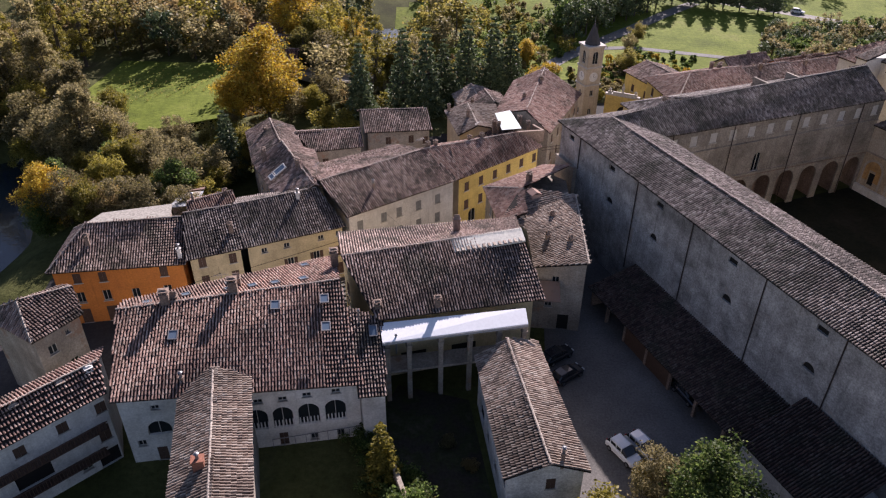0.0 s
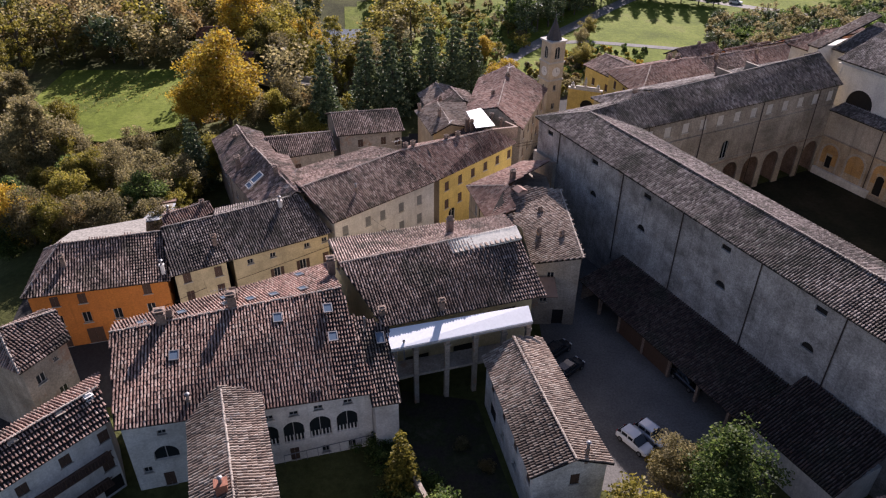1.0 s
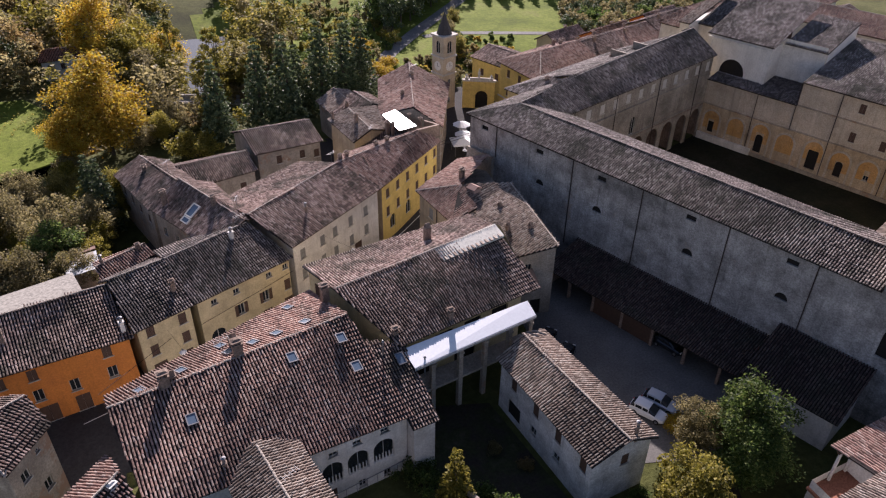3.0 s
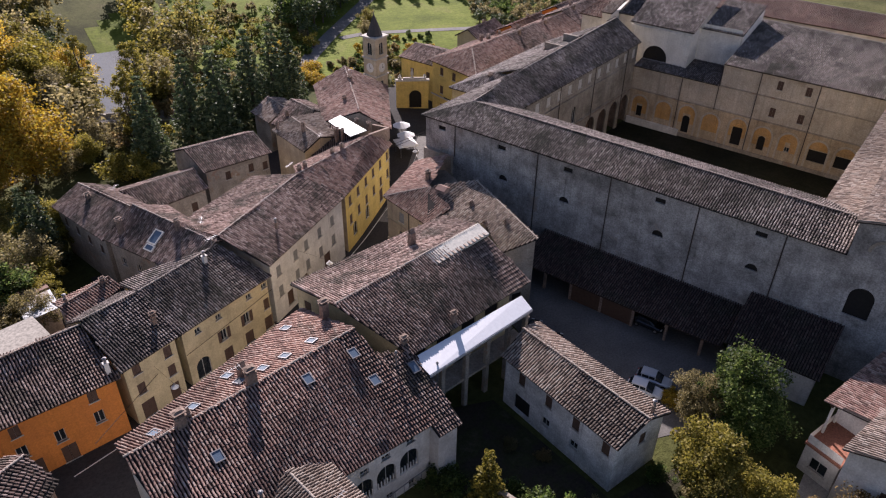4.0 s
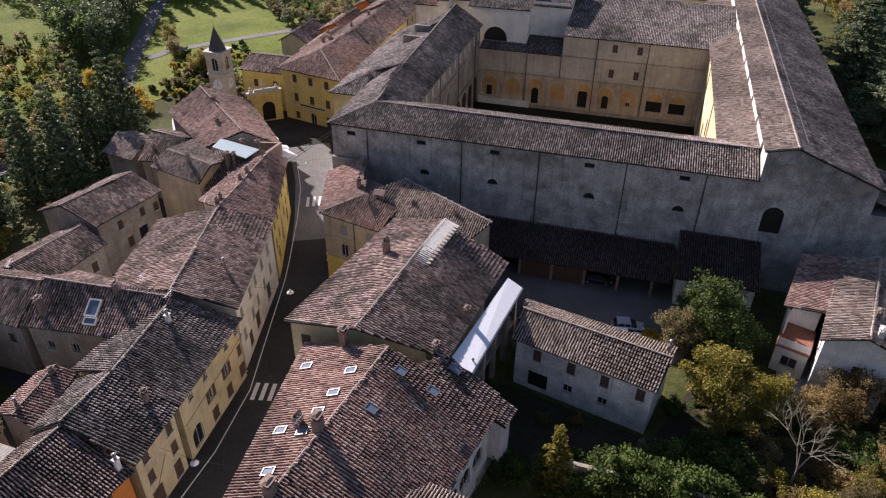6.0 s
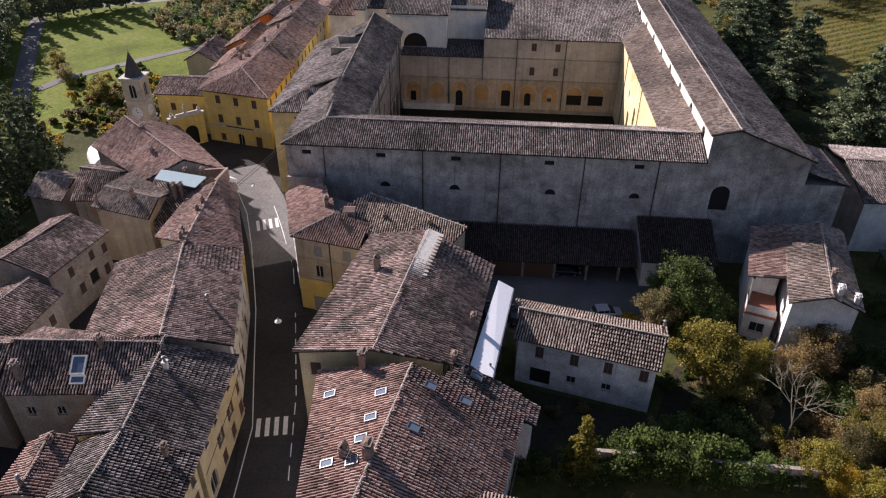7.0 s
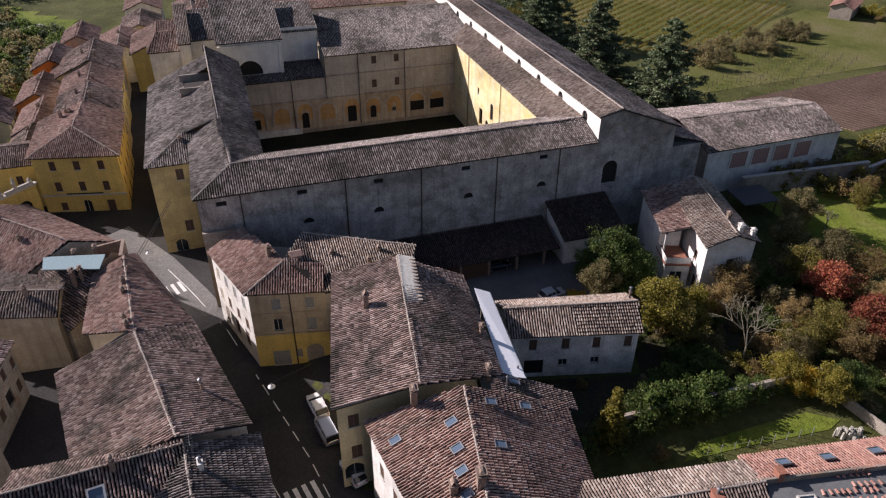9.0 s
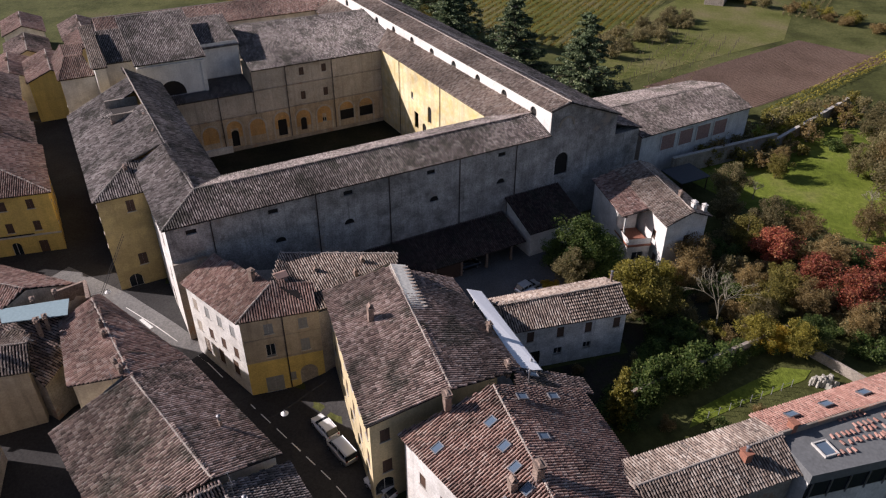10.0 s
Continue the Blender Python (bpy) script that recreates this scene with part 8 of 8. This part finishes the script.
def aerial(x, y, z, h=2.0, rz=0.3):
    ob = thing("tv_aerial", (x, y, z), "thin metal television aerial on a roof", "aerial", "aerials")
    c, s = math.cos(rz), math.sin(rz)
    part("mast", tube((x, y, z - 0.4), (x, y, z + h), 0.025, 5), METAL, ob)
    part("boom", merge(tube((x - 0.8 * c, y - 0.8 * s, z + h - 0.15), (x + 0.8 * c, y + 0.8 * s, z + h - 0.15), 0.018, 4),
                       *[tube((x + t * c - 0.35 * s, y + t * s + 0.35 * c, z + h - 0.15), (x + t * c + 0.35 * s, y + t * s - 0.35 * c, z + h - 0.15), 0.012, 4) for t in (-0.7, -0.35, 0, 0.35, 0.7)]), METAL, ob)


for x, y, z, r in ((-19.0, 87.6, 10.6, 0.4), (-18.6, 93, 10.2, 1.2), (-3.6, 100.8, 10.6, 0.6), (-24.5, 62.2, 12.4, 0.2), (6.0, 112.0, 8.6, 1.0), (-26.2, 107, 10.4, 0.8), (19.2, 127, 12.6, 0.3), (-21.6, 46.5, 10.0, 0.5)):
    aerial(x, y, z, 1.8, r)

# garden walls
gw = thing("garden_wall", (0, 33, 0), "old ivy-grown garden wall", "wall", kind="structure")
part("masonry", merge(prism([(-6.4, 47.0), (-6.0, 47.2), (3.4, 19.0), (3.0, 18.8)], -0.5, 2.5), prism([(3.0, 18.8), (3.2, 19.2), (-8, 13.2), (-8.2, 12.8)][::-1], -0.5, 1.4)), P_STONE, gw)
gw2 = thing("garden_wall", (55, 0, 0), "long boundary wall with pale coping", "wall", kind="structure")
part("masonry", merge(prism([(51.0, 13.2), (51.5, 13.4), (58.8, -12.2), (58.3, -12.4)], -0.5, 3.6), prism([(58.4, -12.4), (58.9, -12.2), (79.0, -43.8), (78.5, -44.0)], -0.5, 2.2)), P_STONE, gw2)
part("coping", merge(prism([(50.9, 13.2), (51.6, 13.4), (58.9, -12.2), (58.2, -12.4)], 3.6, 3.75), prism([(58.3, -12.4), (59.0, -12.2), (79.1, -43.8), (78.4, -44.0)], 2.2, 2.35)), STONE, gw2)
sw = thing("open_shelter", (46, 13, 0), "low open shelter with a dark flat roof", "shed")
part("roof", slab([up((42.5, 15.5, 2.9)), up((44.5, 9.0, 2.9)), up((50.0, 10.5, 3.0)), up((48.0, 17.0, 3.0))], 0.15), m_plain("dark_sheet", (0.07, 0.075, 0.08), 0.6), sw)
for x, y in ((43, 15.2), (44.8, 9.4), (49.5, 10.8), (47.7, 16.6)):
    part("post", box((x, y, -0.2), 0.15, 0.15, 3.0), WOOD, sw)
rk = thing("rubble_heap", (-5.6, 18.6, 0), "pale heap of chalky rubble", "rubble")
rng_r = np.random.default_rng(4)
gr = []
for i in range(46):
    x, y = -5.4 + rng_r.normal() * 0.4, 18.6 + rng_r.normal() * 0.8
    s = rng_r.uniform(0.2, 0.6)
    gr.append(box((x, y, -0.1), s, s * 0.8, s * rng_r.uniform(0.5, 1.0) + max(0, 0.9 - 0.6 * abs(x + 5.4)), rng_r.uniform(0, 3), 0.5))
part("stone", merge(*gr), m_plain("chalk_rubble", (0.36, 0.34, 0.29), 0.95, vary=0.3), rk, kind="stuff")
# white canopies added in place of the sun glare on the square's road
sqz = gz(25.4, 118.4) + 0.05
gzb = thing("gazebo", (25.4, 118.4, sqz), "white canopy standing in for sun glare on the square", "gazebo")
for dx, dy in ((-1.7, -1.2), (1.2, -1.7), (1.7, 1.2), (-1.2, 1.7)):
    part("post", tube((25.4 + dx, 118.4 + dy, sqz - 0.05), (25.4 + dx, 118.4 + dy, sqz + 2.3), 0.05, 6), METAL, gzb)
V = [(25.4 + 1.35 * dx * k, 118.4 + 1.35 * dy * k, sqz + z) for k, z in ((1.0, 2.1), (1.0, 2.35), (0.0, 3.3)) for dx, dy in ((-1.6, -1.1), (1.1, -1.6), (1.6, 1.1), (-1.1, 1.6))]
part("canopy", (V, [(i, (i + 1) % 4, 4 + (i + 1) % 4, 4 + i) for i in range(4)] + [(4 + i, 4 + (i + 1) % 4, 8 + i) for i in range(4)]), SHEET, gzb)
for x, y in ((27.3, 121.6), (28.8, 126.0)):
    ps = thing("parasol", (x, y, sqz), "white parasol shape standing in for sun glare on the square", "parasol", "cafe parasols")
    part("pole", tube((x, y, sqz - 0.1), (x, y, sqz + 2.5), 0.04, 6), METAL, ps)
    part("canopy", tube((x, y, sqz + 2.05), (x, y, sqz + 2.75), 1.8, 8, 0.05), SHEET, ps)
# low fence of stakes in the garden
fn = thing("garden_fence", (-6.5, 29, 0), "low fence of thin wooden stakes", "fence")
for i in range(9):
    x, y = -8.6 + 0.42 * i, 35.6 - 1.6 * i
    part("stake", tube((x, y, -0.2), (x + TR.uniform(-0.1, 0.1), y, 1.2), 0.04, 5), WOODG, fn)
part("wire", tube((-8.6, 35.6, 0.9), (-5.24, 22.8, 0.9), 0.012, 4), METAL, fn)
# loose tiles laid out on the terrace
ts = thing("tile_stack", (-21, 26, 9.2), "rows of loose red tiles on the terrace", "tile stack")
for j, (x0, y0, nn) in enumerate(((-20.6, 30.6, 9), (-21.5, 30.0, 12), (-20.2, 24.6, 9), (-19.0, 24.0, 10), (-18.6, 28.6, 6), (-22.6, 31.4, 4), (-21.4, 26.0, 8), (-19.6, 27.4, 5))):
    g = []
    for i in range(nn):
        x, y = x0 + i * 0.06 + TR.uniform(-0.08, 0.08), y0 - i * 0.62 + TR.uniform(-0.1, 0.1)
        g.append(ridge_caps((x - 0.3, y, 9.24 + TR.uniform(0, 0.12)), (x + 0.3, y + TR.uniform(-0.15, 0.15), 9.24), 0.17, 0.55, 0.0))
    part("tile", merge(*g), T_NEW, ts, kind="stuff")

# guard rail of the river road
gr2 = thing("guard_rail", (-15, 155, 0), "pale guard rail along the river bridge", "guard rail")
rp = [Vector(p) for p in ((-42, 170.6, 0.7), (-30, 162.6, 0.7), (-14, 155.2, 0.7), (0, 150.2, 0.7), (14, 151.2, 0.7))]
part("rail", merge(*[tube(a, b, 0.16, 5) for a, b in zip(rp, rp[1:])]), STONE, gr2)
for a, b in zip(rp, rp[1:]):
    for i in range(4):
        p = a.lerp(b, i / 4)
        part("post", box((p.x, p.y, -0.3), 0.1, 0.1, 1.0), METAL, gr2)

# ---- single roof tiles, the ones nearest the camera's way ----
TILE_V = [(-0.5, 0, 0), (-0.25, 0, 1), (0.25, 0, 1), (0.5, 0, 0), (-0.43, 1, 0.0), (-0.215, 1, 0.86), (0.215, 1, 0.86), (0.43, 1, 0.0)]
TILE_F = [(0, 1, 5, 4), (1, 2, 6, 5), (2, 3, 7, 6), (3, 2, 1, 0)]
for rf, tone, rows_v in SINGLES:
    me = mesh_of("roof_tile", TILE_V, TILE_F, tone)
    shift = Matrix.Translation(-ORG[rf])
    for q in rows_v:
        ob = new("roof_tile", me)
        ob.parent = rf
        ob.matrix_basis = shift @ tile_pose(q)
